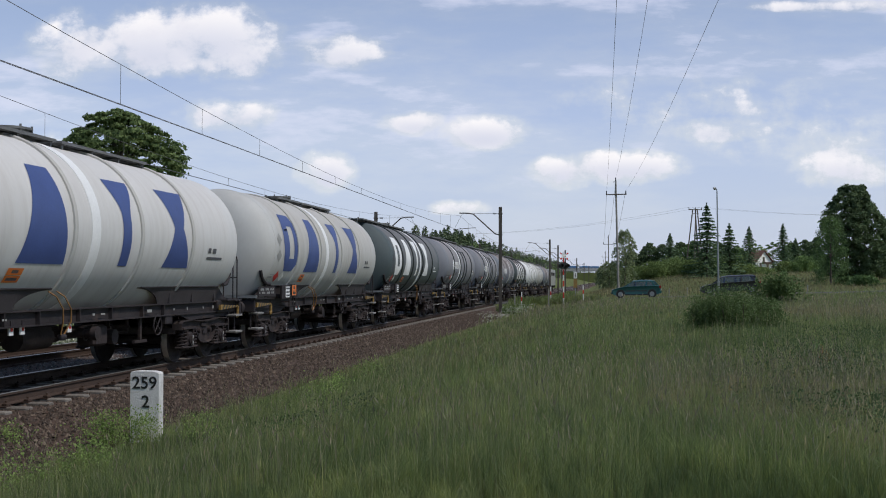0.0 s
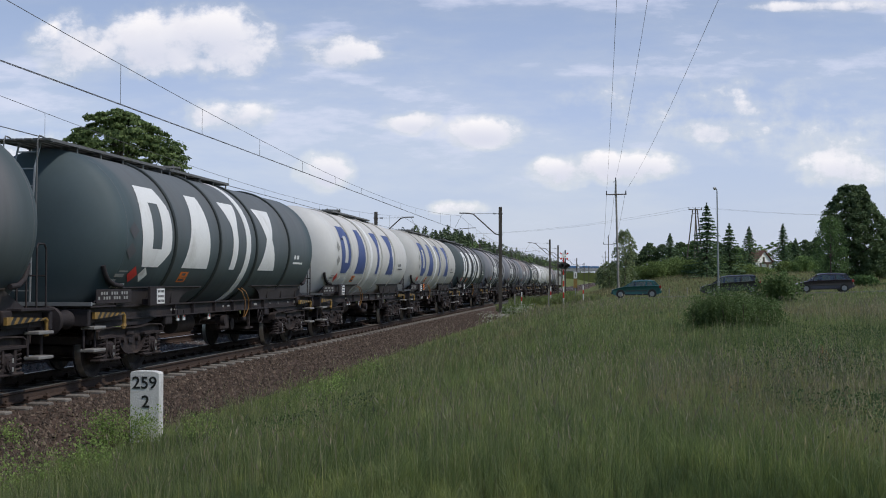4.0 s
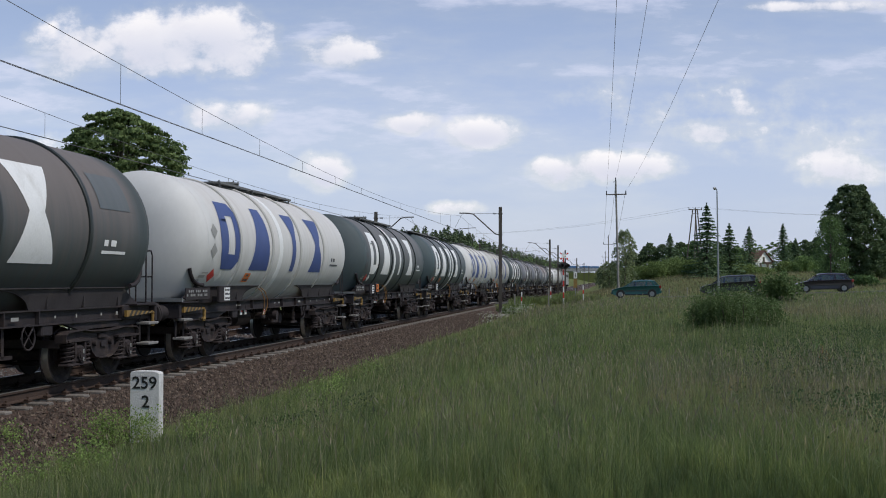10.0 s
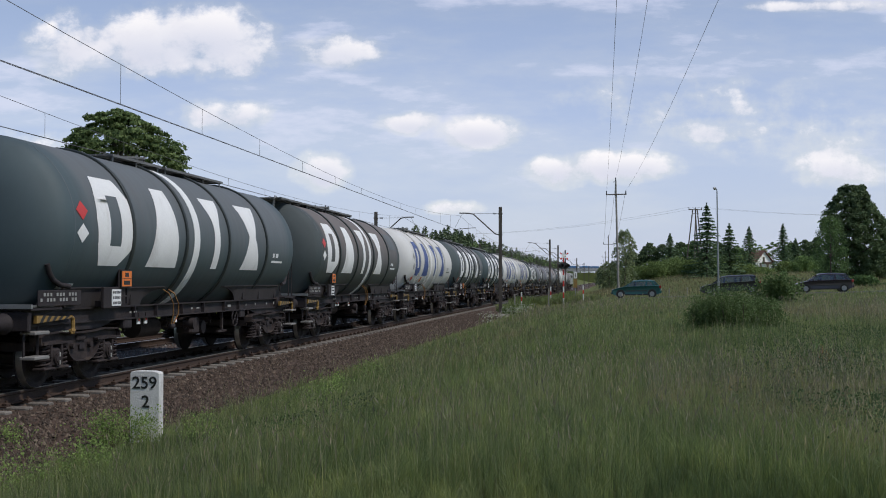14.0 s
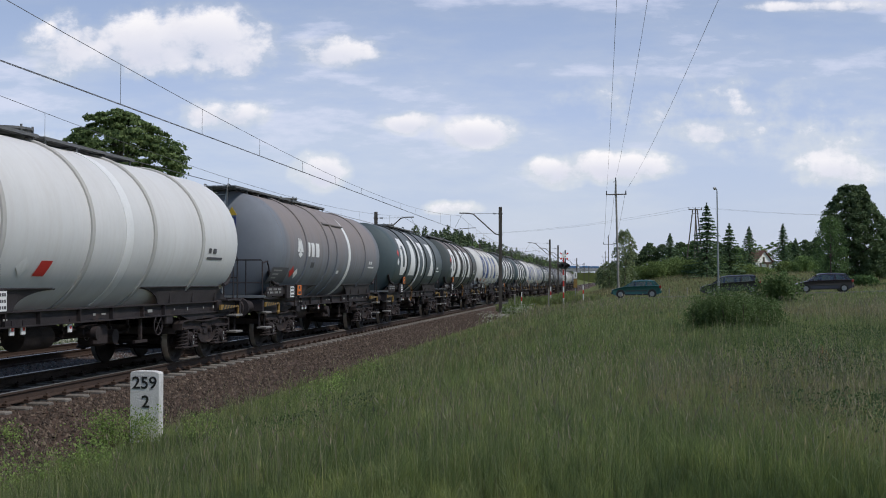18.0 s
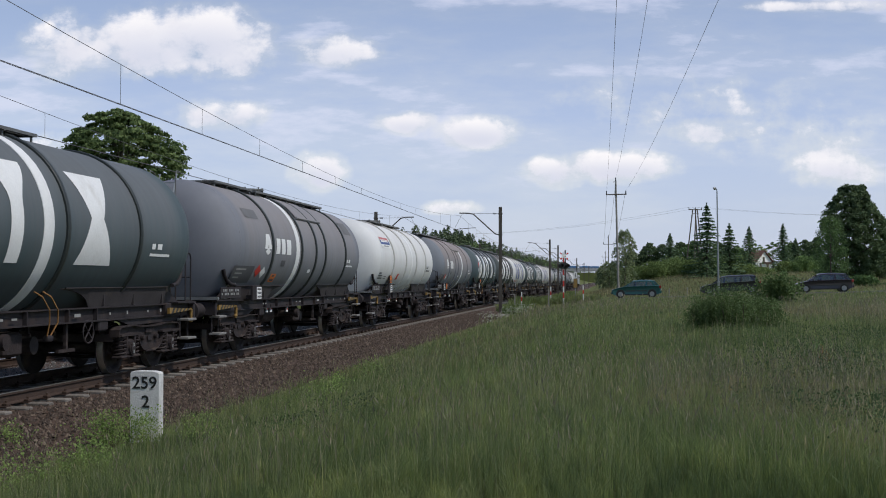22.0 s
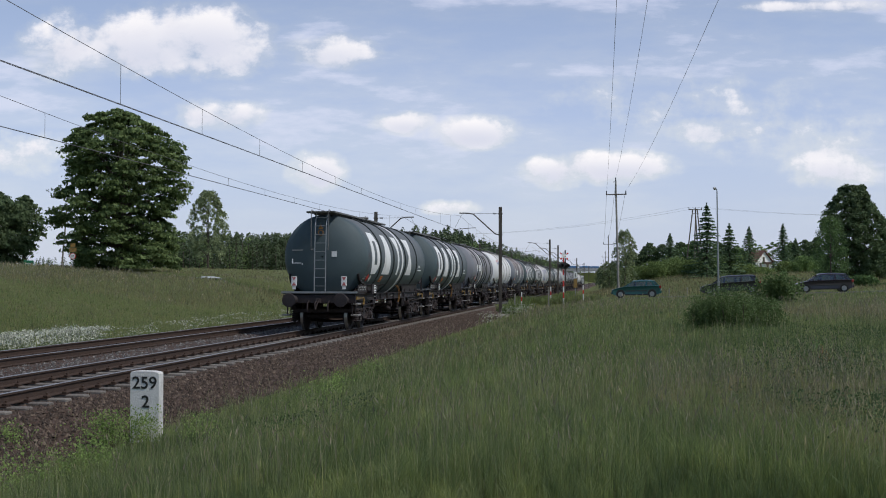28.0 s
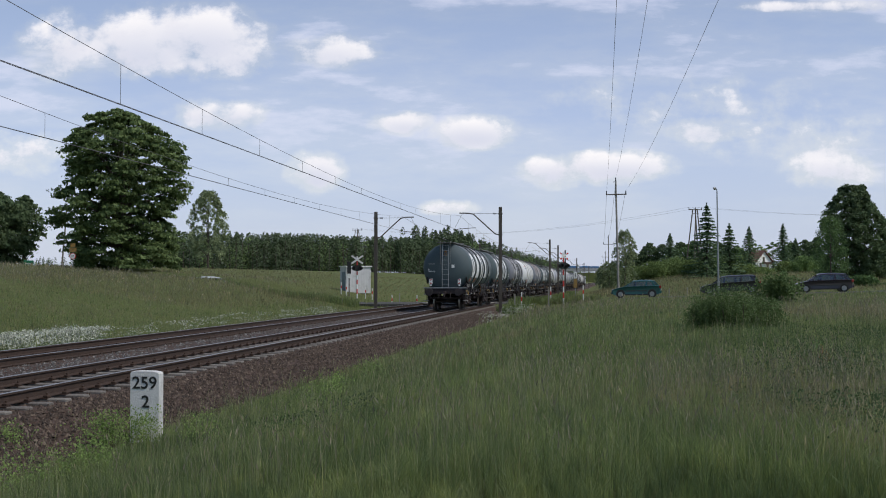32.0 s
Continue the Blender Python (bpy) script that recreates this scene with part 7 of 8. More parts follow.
tree("larch_tree", "tall feathery dark conifer beside the street lamp", at_bearing(1251, 165), 11.0, M_NEEDLE, whorled(3.9, 10.8, 26, 11, 34), 0.27, 10, 0.2, "conifers")
tree("larch_tree", "tall feathery dark conifer beside the street lamp", at_bearing(1291, 168), 7.8, M_NEEDLE, whorled(3.0, 7.8, 20, 11, 34), 0.27, 11, 0.2, "conifers")
for i, (px, d, h, w) in enumerate(((1326, 210, 8.2, 2.2), (1386, 215, 8.6, 2.0), (1408, 220, 5.8, 1.7), (1186, 205, 7.2, 2.2), (1140, 230, 6.0, 2.4), (1400, 262, 6.5, 2.4))):
    tree("spruce_tree", "dark pointed spruce among the garden trees", at_bearing(px, d), h, M_NEEDLE, whorled(w * 1.35, h, 26, 9, 12), 0.36, 20 + i, 0.16, "conifers", limbs=4)
for i, (px, d, h, w, mt) in enumerate(((1118, 215, 5.6, 2.6, M_LEAF_OAK), (1150, 215, 6.2, 3.2, M_LEAF_OAK), (1172, 212, 5.6, 2.6, M_LEAF_OAK), (1205, 225, 6.0, 3.2, M_LEAF_OAK), (1228, 210, 5.8, 2.8, M_LEAF_DARK),
                                       (1305, 240, 5.0, 3.0, M_LEAF_MID), (1338, 360, 9.0, 4.5, M_LEAF_MID), (1368, 360, 9.4, 4.5, M_LEAF_DARK), (1425, 240, 6.2, 3.0, M_LEAF_OAK), (1402, 250, 6.0, 3.0, M_LEAF_DARK), (1447, 200, 5.8, 2.6, M_LEAF_OAK),
                                       (1560, 150, 4.6, 3.2, M_LEAF_DARK), (1272, 230, 5.8, 2.8, M_LEAF_OAK), (1590, 140, 6.0, 3.0, M_LEAF_OAK), (1092, 230, 4.2, 2.6, M_LEAF_OAK))):
    tree("garden_tree", "leafy green tree in the row behind the meadow", at_bearing(px, d), h, mt, padded(round_crown(w), 0.2, h, 34, 120, 1.1), 0.34, 40 + i, 0.18, "garden trees", limbs=5)


def shrub(p, w, h, mat, seed, label, group="shrubs", dens=1.0, leaf=0.2, category="shrub"):
    """Upright shoots that fan out from the ground, leaves all along them."""
    rng = np.random.default_rng(seed)
    b = root("shrub", label, category, group, at=Matrix.Translation(p))
    k = int(90 * dens)
    x, y = rng.normal(0, w * 0.24, k), rng.normal(0, w * 0.2, k)
    tall = h * np.clip(1.12 - (np.abs(x) / (w * 0.62)) ** 2, 0.3, 1) * rng.uniform(0.55, 1.12, k)
    t = rng.random((k, 34)) ** 0.8
    lean = np.stack([x * 0.45 + rng.normal(0, 0.06 * w, k), y * 0.45 + rng.normal(0, 0.06 * w, k)], 1)
    pts = np.stack([x[:, None] * 0.75 + lean[:, :1] * t, y[:, None] * 0.75 + lean[:, 1:] * t, tall[:, None] * t], -1)
    pts = (pts + rng.normal(0, 1, pts.shape) * np.array([0.035 * w, 0.035 * w, 0.03 * h])).reshape(-1, 3)
    pts[:, 2] = np.maximum(pts[:, 2], 0.03)
    nrm = unit(rng.normal(0, 1, pts.shape) + np.array([0, 0, 0.5]))
    v, f = leaf_facing(pts, nrm, leaf, rng)
    cr = new("leaves", big_mesh("leaves", v, f, mat))
    cr.parent = b
    g = Geo()
    for i in range(min(k, 24)):
        g.tube((x[i] * 0.7, y[i] * 0.7, -0.1), (x[i] * 0.75 + lean[i, 0] * 0.8, y[i] * 0.75 + lean[i, 1] * 0.8, tall[i] * 0.8), 0.010 + 0.004 * h, 5, 0, None, 0.004)
    part("woody_base", g, M_BARK, b)


for i, (px, d, w, h, mt) in enumerate(((1090, 190, 5, 2.6, M_LEAF_LIGHT), (1125, 188, 5.5, 2.7, M_LEAF_LIGHT), (1160, 186, 5.5, 2.8, M_LEAF_LIGHT), (1195, 188, 5.5, 2.9, M_LEAF_LIGHT), (1228, 184, 4.5, 2.8, M_LEAF_LIGHT),
                                       (1275, 178, 5, 2.9, M_LEAF_MID), (1316, 178, 4.5, 1.6, M_LEAF_LIGHT), (1345, 190, 4, 0.9, M_LEAF_LIGHT), (1394, 190, 4.0, 1.9, M_LEAF_LIGHT), (1425, 186, 4, 2.6, M_LEAF_MID), (1528, 112, 2.2, 0.95, M_LEAF_DARK), (1502, 118, 2.2, 0.8, M_LEAF_DARK))):
    shrub(at_bearing(px, d), w, h, mt, 70 + i, "light green hedge bush along the meadow's edge", "hedge bushes", 2.0, 0.22, "hedge bush")
M_SHRUB = leafy("olive_shrub_leaves", [(0.0, (0.049, 0.088, 0.025)), (0.6, (0.094, 0.151, 0.043)), (1.0, (0.128, 0.188, 0.060))])
shrub(at_bearing(1290, 31.0), 2.0, 1.20, M_SHRUB, 90, "dense dark green shrub in the meadow grass", "shrubs", 5.0, 0.042)
shrub(at_bearing(1350, 31.5), 1.2, 0.85, M_SHRUB, 91, "dense dark green shrub in the meadow grass", "shrubs", 2.8, 0.042)
shrub(at_bearing(1246, 31.3), 1.0, 0.90, M_SHRUB, 92, "low dark green shrub in the meadow grass", "shrubs", 2.4, 0.042)
shrub(at_bearing(1376, 60), 2.2, 1.55, M_SHRUB, 93, "dark green shrub beside the road", "shrubs", 1.6, 0.12)

M_RUSTY_LEAF = leafy("rusty_young_leaves", [(0.0, (0.30, 0.11, 0.04)), (1.0, (0.42, 0.19, 0.07))])
shrub(Vector((5.75, 17.3, ground_z(5.75, 17.3))), 0.34, 0.5, M_LEAF_MID, 95, "small sapling with rusty young leaves in the grass", "", 0.3, 0.03, "sapling")
shrub(Vector((5.82, 17.1, ground_z(5.82, 17.1))), 0.16, 0.42, M_RUSTY_LEAF, 96, "rusty brown young shoots in the grass", "", 0.18, 0.016, "sapling")


def forest():
    rng = np.random.default_rng(11)
    strips = ([(-330, 800), (-205, 780)], [(-66, 264), (-30, 285), (5, 318), (14, 400), (38, 560), (72, 760), (104, 960), (150, 1300)], [(320, 1080), (70, 1120)])
    seg = [q for line in strips for q in zip(line, line[1:])]
    kinds = {0: [[], [], 0], 1: [[], [], 0]}
    tv = Geo()
    for (x0, y0), (x1, y1) in seg:
        ln = math.hypot(x1 - x0, y1 - y0)
        d = math.hypot((x0 + x1) / 2, (y0 + y1) / 2)
        k = int(ln / (1.15 if d < 330 else 2.0) * (1 if d < 450 else 0.6)) * (8 if d < 330 else 5)
        for i in range(k):
            f, dep = rng.random(), rng.random() ** 1.3 * 18
            nx, ny = -(y1 - y0) / ln, (x1 - x0) / ln
            x, y = x0 + (x1 - x0) * f + nx * dep, y0 + (y1 - y0) * f + ny * dep
            h = (rng.uniform(8.0, 9.9) + dep * 0.04 if d < 330 else rng.uniform(8.4, 11.6) * 1.25)
            z = ground_z(x, y)
            per = 210 if d < 330 else 130 if d < 600 else 80
            size = 0.42 if d < 330 else 0.7
            q = rng.random(per)
            leafy_tree = int(rng.random() < (0.10 if d < 330 else 0.25))
            if leafy_tree:
                h *= rng.uniform(0.8, 1.08)
                r = 2.0 * np.sin(math.pi * (0.1 + 0.85 * q)) ** 0.5
                zz = h * (0.03 + 0.78 * q)
            else:
                r = (1 - q) ** 0.42 * (0.55 + 0.45 * np.minimum(1.0, 3 * q)) * 1.9 + 0.05
                zz = h * (0.06 + 0.94 * q) - 0.12 * r
            a = rng.uniform(0, 2 * math.pi, per)
            rr = r * (0.35 + 0.65 * rng.random(per) ** 0.5)
            c = np.stack([x + rr * np.cos(a), y + rr * np.sin(a), z + zz], 1)
            v, fq = leaf_facing(c, unit(np.stack([np.cos(a), np.sin(a), np.full(per, 0.7)], 1) + rng.normal(0, 0.4, (per, 3))), size, rng, True)
            store = kinds[leafy_tree]
            store[0].append(v)
            store[1].append(fq + store[2])
            store[2] += len(v)
            if dep < 7:
                tv.tube((x, y, z - 0.2), (x, y, z + h * 0.8), 0.13, 5, 0, None, 0.05)
    w = root("pine_forest", "dark green pine forest along the far edge of the field", "forest")
    w["kind"] = "stuff"
    for key, nm, mt in ((0, "needles", M_PINE), (1, "leaves", M_LEAF_MID)):
        ob = new(nm, big_mesh(nm, np.concatenate(kinds[key][0]), np.concatenate(kinds[key][1]), mt))
        ob.parent = w
        ob["kind"] = "stuff"
    q = part("trunks", tv, M_BARK, w)
    q["kind"] = "stuff"


forest()

# ---------------------------------------------------------------- houses, bridge, fence and far signs
M_PLASTER = surface("white_house_plaster", (0.88, 0.88, 0.86), (0.82, 0.82, 0.80), 0.9, 0, 2, 30, 0.1, 0.1)
M_ROOF = surface("red_brown_roof_tiles", (0.20, 0.10, 0.07), (0.13, 0.065, 0.05), 0.85, 0, 3, 20, 0.3, 0.3)
M_DARK_WOOD = plain("dark_brown_boards", (0.07, 0.045, 0.03), 0.8)


def house(p, turn, w, d, wall_h, roof_h, label):
    h = root("house", label, "house", "houses behind the meadow", at=Matrix.Translation(p) @ Matrix.Rotation(radians(turn), 4, "Z"))
    g = Geo()
    g.prism([(-w / 2, -0.4), (w / 2, -0.4), (w / 2, wall_h), (0, wall_h + roof_h), (-w / 2, wall_h)], d)
    wall = part("wall", g, M_PLASTER, h)
    for s in (-1, 1):
        q = Geo()
        q.prism([(0, wall_h + roof_h + 0.05), (s * (w / 2 + 0.5), wall_h - 0.35 * roof_h / (w / 2)), (s * (w / 2 + 0.5), wall_h + 0.16 - 0.35 * roof_h / (w / 2)), (0, wall_h + roof_h + 0.25)], d + 1.0, 0, Matrix.Translation((0, -0.5, 0)))
        part("roof_slope", q, M_ROOF, h)
    for x, z in ((-0.1, wall_h + roof_h * 0.2), (-1.3, wall_h - 1.0), (1.3, wall_h - 1.0)):
        wnd = part("window", Geo().box((x, -0.02, z), (0.75, 0.08, 1.2)), M_GLASS_DARK, h)
        part("frame", Geo().box((x, -0.07, z - 0.62), (0.9, 0.08, 0.08)), M_DARK_WOOD, wnd)
    part("balcony", Geo().box((w * 0.2, -0.4, wall_h - 0.45), (w * 0.6, 0.7, 0.5)), M_DARK_WOOD, h)


house(at_bearing(1352, 300, 0.5), 30, 5.6, 9.0, 2.2, 2.7, "white house with a red-brown gable roof and dark balcony")
house(at_bearing(1438, 262, -0.9), 20, 4.6, 6.0, 1.4, 2.2, "house with a steep red-brown roof among trees")
house(at_bearing(1308, 245, -0.4), 70, 5.0, 5.0, 1.4, 1.8, "low house with an orange-brown roof behind shrubs")

M_BRIDGE = surface("grey_bridge_concrete", (0.390, 0.390, 0.390), (0.285, 0.285, 0.285), 0.9, 0, 1, 20, 0.2, 0.2)
br_y = 900.0
bridge = root("road_bridge", "pale concrete road bridge over the railway far away", "bridge", at=Matrix.Translation((112, br_y, 1.7)))
part("deck", Geo().box((12, 0, 7.4), (150, 9, 1.8), 0, bevel=0.1), M_BRIDGE, bridge)
part("parapet", Geo().box((12, -4.4, 8.9), (150, 0.2, 0.9)), M_GALV, bridge)
for x in (-18, 20, 36):
    part("pier", Geo().box((x, 0, 3.0), (1.4, 7, 8.5), 0, bevel=0.1), M_CONCRETE, bridge)
M_BLUE = plain("blue_tarpaulin", (0.05, 0.16, 0.36), 0.6)
for x, ln, hh in ((-8.5, 9, 1.5), (3.0, 7, 1.4), (11, 4, 1.3)):
    tr = root("lorry", "blue lorry on the far bridge", "lorry", "lorries on the bridge", at=Matrix.Translation((112 + x, br_y, 10.05)))
    part("load_box", Geo().box((0, 0, 0.95 + hh / 2), (ln, 2.5, hh), 0, bevel=0.05), M_BLUE, tr)
    part("cab", Geo().box((-ln / 2 - 1.2, 0, 1.35), (1.7, 2.4, 1.8), 0, bevel=0.2), M_BLUE, tr)
    for wx in (-ln / 2 - 1.2, -ln * 0.2, ln * 0.35):
        part("wheel", Geo().tube((wx, -1.25, 0.5), (wx, 1.25, 0.5), 0.5, 14), M_TYRE, tr)

g = Geo()
g.prism([(30, -3), (60, 5.0), (110, 7.5), (190, 8.0), (300, 7.0), (380, -3)], 40.0)
tagged(part("far_bank", g, M_GROUND, at=Matrix.Translation((0, 1010, 0))), "low green earth bank far beyond the bridge", "bank", kind="structure")

fence = root("white_fence", "low white rail fence at the meadow's edge", "fence", at=Matrix.Translation(at_bearing(1592, 148)))
for i in range(6):
    part("post", Geo().box((-2.4 + i * 1.0, 0, 0.4), (0.10, 0.10, 1.3)), M_WHITE, fence)
for z in (0.55, 0.92):
    part("rail", Geo().box((0.1, -0.07, z), (5.2, 0.04, 0.12)), M_WHITE, fence)


def sign_on_pole(name, p, label, plates, h=2.6):
    s = root(name, label, "sign", at=Matrix.Translation(p))
    part("pole", Geo().tube((0, 0, -0.2), (0, 0, h), 0.04, 8), M_GALV, s)
    for nm, m, z, w, hh, rnd in plates:
        g = Geo()
        if rnd:
            g.tube((0, -0.05, z), (0, -0.08, z), w / 2, 20)
        else:
            g.box((0, -0.06, z), (w, 0.03, hh), 0, bevel=0.01)
        part(nm, g, m, s)


M_SIGN_GREEN = plain("green_sign_face", (0.01, 0.16, 0.07), 0.5)
sign_on_pole("road_sign", at_bearing(129, 112), "yellow warning plates over a round limit sign", (("yellow_plate", M_YELLOW, 2.15, 0.72, 0.42, False), ("yellow_plate", M_YELLOW, 2.62, 0.5, 0.4, False), ("red_disc", M_RED, 1.55, 0.64, 0, True), ("white_disc", M_WHITE, 1.55, 0.0, 0, True)), 2.8)
g = Geo()
g.tube((0, -0.084, 1.55), (0, -0.09, 1.55), 0.26, 20)
lim = [o for o in scene.objects if o.name.startswith("road_sign")][0]
for o in [c for c in lim.children if c.name.startswith("white_disc")]:
    bpy.data.objects.remove(o)
part("white_disc", g, M_WHITE, lim)
lettering("20", 0.30, M_BLACK, "number", lim, Matrix.Translation((0, -0.095, 1.55)) @ up, "black 20")
sign_on_pole("town_sign", at_bearing(51, 116), "small green road sign with pale bars", (("green_plate", M_SIGN_GREEN, 1.15, 1.0, 0.7, False), ("bar", M_WHITE, 1.15, 0.7, 0.06, False)), 1.5)
sg2 = [o for o in scene.objects if o.name.startswith("town_sign")][0]
for o in [c for c in sg2.children if c.name.startswith("bar")]:
    o.location.y = -0.02
M_LEAN = root("leaning_pole", "thin leaning timber pole beside the big tree", "power pole", at=Matrix.Translation(at_bearing(109, 150)))
part("shaft", Geo().tube((0, 0, -0.3), (0.7, 0, 8.5), 0.12, 8, 0, None, 0.08), M_WOOD, M_LEAN)

# ---------------------------------------------------------------- grass
def grass_paint(name, stops, patch_stops, mute=0.09):
    m, n, l, p = shader(name)
    stops, patch_stops = ([(q, tuple((v + (sum(c) / 3 - v) * mute) for v in c)) for q, c in s] for s in (stops, patch_stops))
    rnd = n.new("ShaderNodeNewGeometry").outputs["Random Per Island"]
    c = ramp(n, l, rnd, stops)
    c = blend(n, l, 0.55, c, ramp(n, l, noise_at(n, l, 0.22, 5, 0.6), patch_stops))
    c = blend(n, l, 0.75, c, blend(n, l, 1.0, c, ramp(n, l, noise_at(n, l, 0.85, 4, 0.65), [(0.32, (0.55, 0.62, 0.6)), (0.55, (1.1, 1.1, 0.95)), (0.72, (1.65, 1.45, 1.4))]), "MULTIPLY"))
    c = blend(n, l, 0.8, c, blend(n, l, 1.0, c, ramp(n, l, noise_at(n, l, 5.5, 3, 0.6, (1, 1, 0.3)), [(0.32, (0.42, 0.52, 0.55)), (0.5, (1.0, 1.0, 1.0)), (0.68, (1.55, 1.45, 1.15))]), "MULTIPLY"))
    tr, mx = n.new("ShaderNodeBsdfTranslucent"), n.new("ShaderNodeMixShader")
    l.new(c, p.inputs["Base Color"])
    l.new(c, tr.inputs[0])
    p.inputs["Roughness"].default_value = 0.55
    p.inputs["Specular IOR Level"].default_value = 0.25
    mx.inputs[0].default_value = 0.5
    l.new(p.outputs[0], mx.inputs[1])
    l.new(tr.outputs[0], mx.inputs[2])
    l.new(mx.outputs[0], n["Material Output"].inputs[0])
    return m


M_GRASS = grass_paint("meadow_grass", [(0.0, (0.100, 0.133, 0.053)), (0.45, (0.165, 0.222, 0.082)), (0.8, (0.249, 0.303, 0.133)), (1.0, (0.401, 0.409, 0.279))],
                      [(0.28, (0.094, 0.159, 0.063)), (0.45, (0.160, 0.234, 0.075)), (0.58, (0.227, 0.281, 0.104)), (0.70, (0.248, 0.250, 0.154)), (0.82, (0.258, 0.227, 0.170))])
M_SEED = grass_paint("dry_seed_heads", [(0.0, (0.22, 0.19, 0.135)), (0.5, (0.31, 0.275, 0.20)), (1.0, (0.44, 0.41, 0.32))], [(0.3, (0.24, 0.205, 0.15)), (0.7, (0.34, 0.30, 0.225))])
M_DRY = grass_paint("ripening_grass", [(0.0, (0.145, 0.139, 0.066)), (0.5, (0.242, 0.231, 0.118)), (1.0, (0.430, 0.387, 0.247))], [(0.3, (0.161, 0.177, 0.081)), (0.5, (0.253, 0.220, 0.129)), (0.7, (0.323, 0.269, 0.177))])
M_FRESH = grass_paint("fresh_grass_blades", [(0.0, (0.16, 0.215, 0.065)), (0.5, (0.23, 0.30, 0.095)), (1.0, (0.34, 0.40, 0.17))], [(0.3, (0.18, 0.245, 0.08)), (0.7, (0.28, 0.33, 0.14))])
M_BENT = grass_paint("pale_grass_stalks", [(0.0, (0.24, 0.27, 0.13)), (0.6, (0.36, 0.38, 0.20)), (1.0, (0.52, 0.50, 0.33))], [(0.3, (0.28, 0.31, 0.15)), (0.7, (0.42, 0.40, 0.25))])
M_DARKENING_WEED = leafy("darkening_weed_leaves", [(0.0, (0.045, 0.080, 0.028)), (0.6, (0.078, 0.128, 0.046)), (1.0, (0.115, 0.170, 0.066))], 0.35, 1.1)
M_WEED = leafy("bright_weed_leaves", [(0.0, (0.130, 0.200, 0.050)), (0.6, (0.215, 0.320, 0.080)), (1.0, (0.320, 0.430, 0.125))], 0.4, 1.15, 0.08)
M_BLOSSOM = per_piece("white_umbel_blossom", [(0.0, (0.38, 0.41, 0.31)), (1.0, (0.62, 0.63, 0.54))], 0.8, 20, 0.0)


def blades(x, y, h, w, rng, bend=0.3, tip=0.1, away=None):
    """Two quads a blade, bent over at the top, away from the tuft's middle where one is given."""
    n = len(x)
    z = ground_many(x, y)
    a = rng.uniform(0, 2 * math.pi, n)
    b = rng.uniform(0, 2 * math.pi, n) if away is None else away + rng.normal(0, 0.7, n)
    bd = h * bend * rng.uniform(0.2, 1.6, n)
    side = np.stack([np.cos(a), np.sin(a), np.zeros(n)], 1) * (w / 2)[:, None]
    lean = np.stack([np.cos(b) * bd, np.sin(b) * bd, np.zeros(n)], 1)
    o = np.stack([x, y, z - 0.03], 1)
    mid = o + lean * 0.28 + np.stack([np.zeros(n), np.zeros(n), h * 0.6], 1)
    top = o + lean + np.stack([np.zeros(n), np.zeros(n), h * (1.0 - 0.30 * bend)], 1)
    v = np.stack([o - side, o + side, mid + side * 0.8, mid - side * 0.8, top + side * tip, top - side * tip], 1)
    i = 6 * np.arange(n)[:, None]
    f = np.concatenate([i + np.array([[0, 1, 2, 3]]), i + np.array([[3, 2, 4, 5]])], 0)
    return v.reshape(-1, 3), f, top


def chance(i, j, k):
    """A fixed random share for each cell of a grid."""
    q = np.sin(i * 127.1 + j * 311.7 + k * 74.7) * 43758.5453
    return q - np.floor(q)


def tufted(x, y):
    """Draw blades together into tufts; gives new places, the way each blade leans and a share for its tuft."""
    cell = 0.13 + 0.0045 * y
    cell = 2.0 ** np.round(np.log2(cell))
    i, j = np.floor(x / cell), np.floor(y / cell)
    cx, cy = (i + 0.15 + 0.7 * chance(i, j, 1)) * cell, (j + 0.15 + 0.7 * chance(i, j, 2)) * cell
    dx, dy = x - cx, y - cy
    pull = 0.25 + 0.65 * chance(i, j, 4)
    return cx + dx * pull, cy + dy * pull, np.arctan2(dy, dx), chance(i, j, 3)


def scatter_view(rng, n, d0, d1, power, half=0.43):
    d = (d0 ** (1 - power) + rng.random(n) * (d1 ** (1 - power) - d0 ** (1 - power))) ** (1 / (1 - power))
    u = rng.uniform(-half, half, n)
    return u * d, d


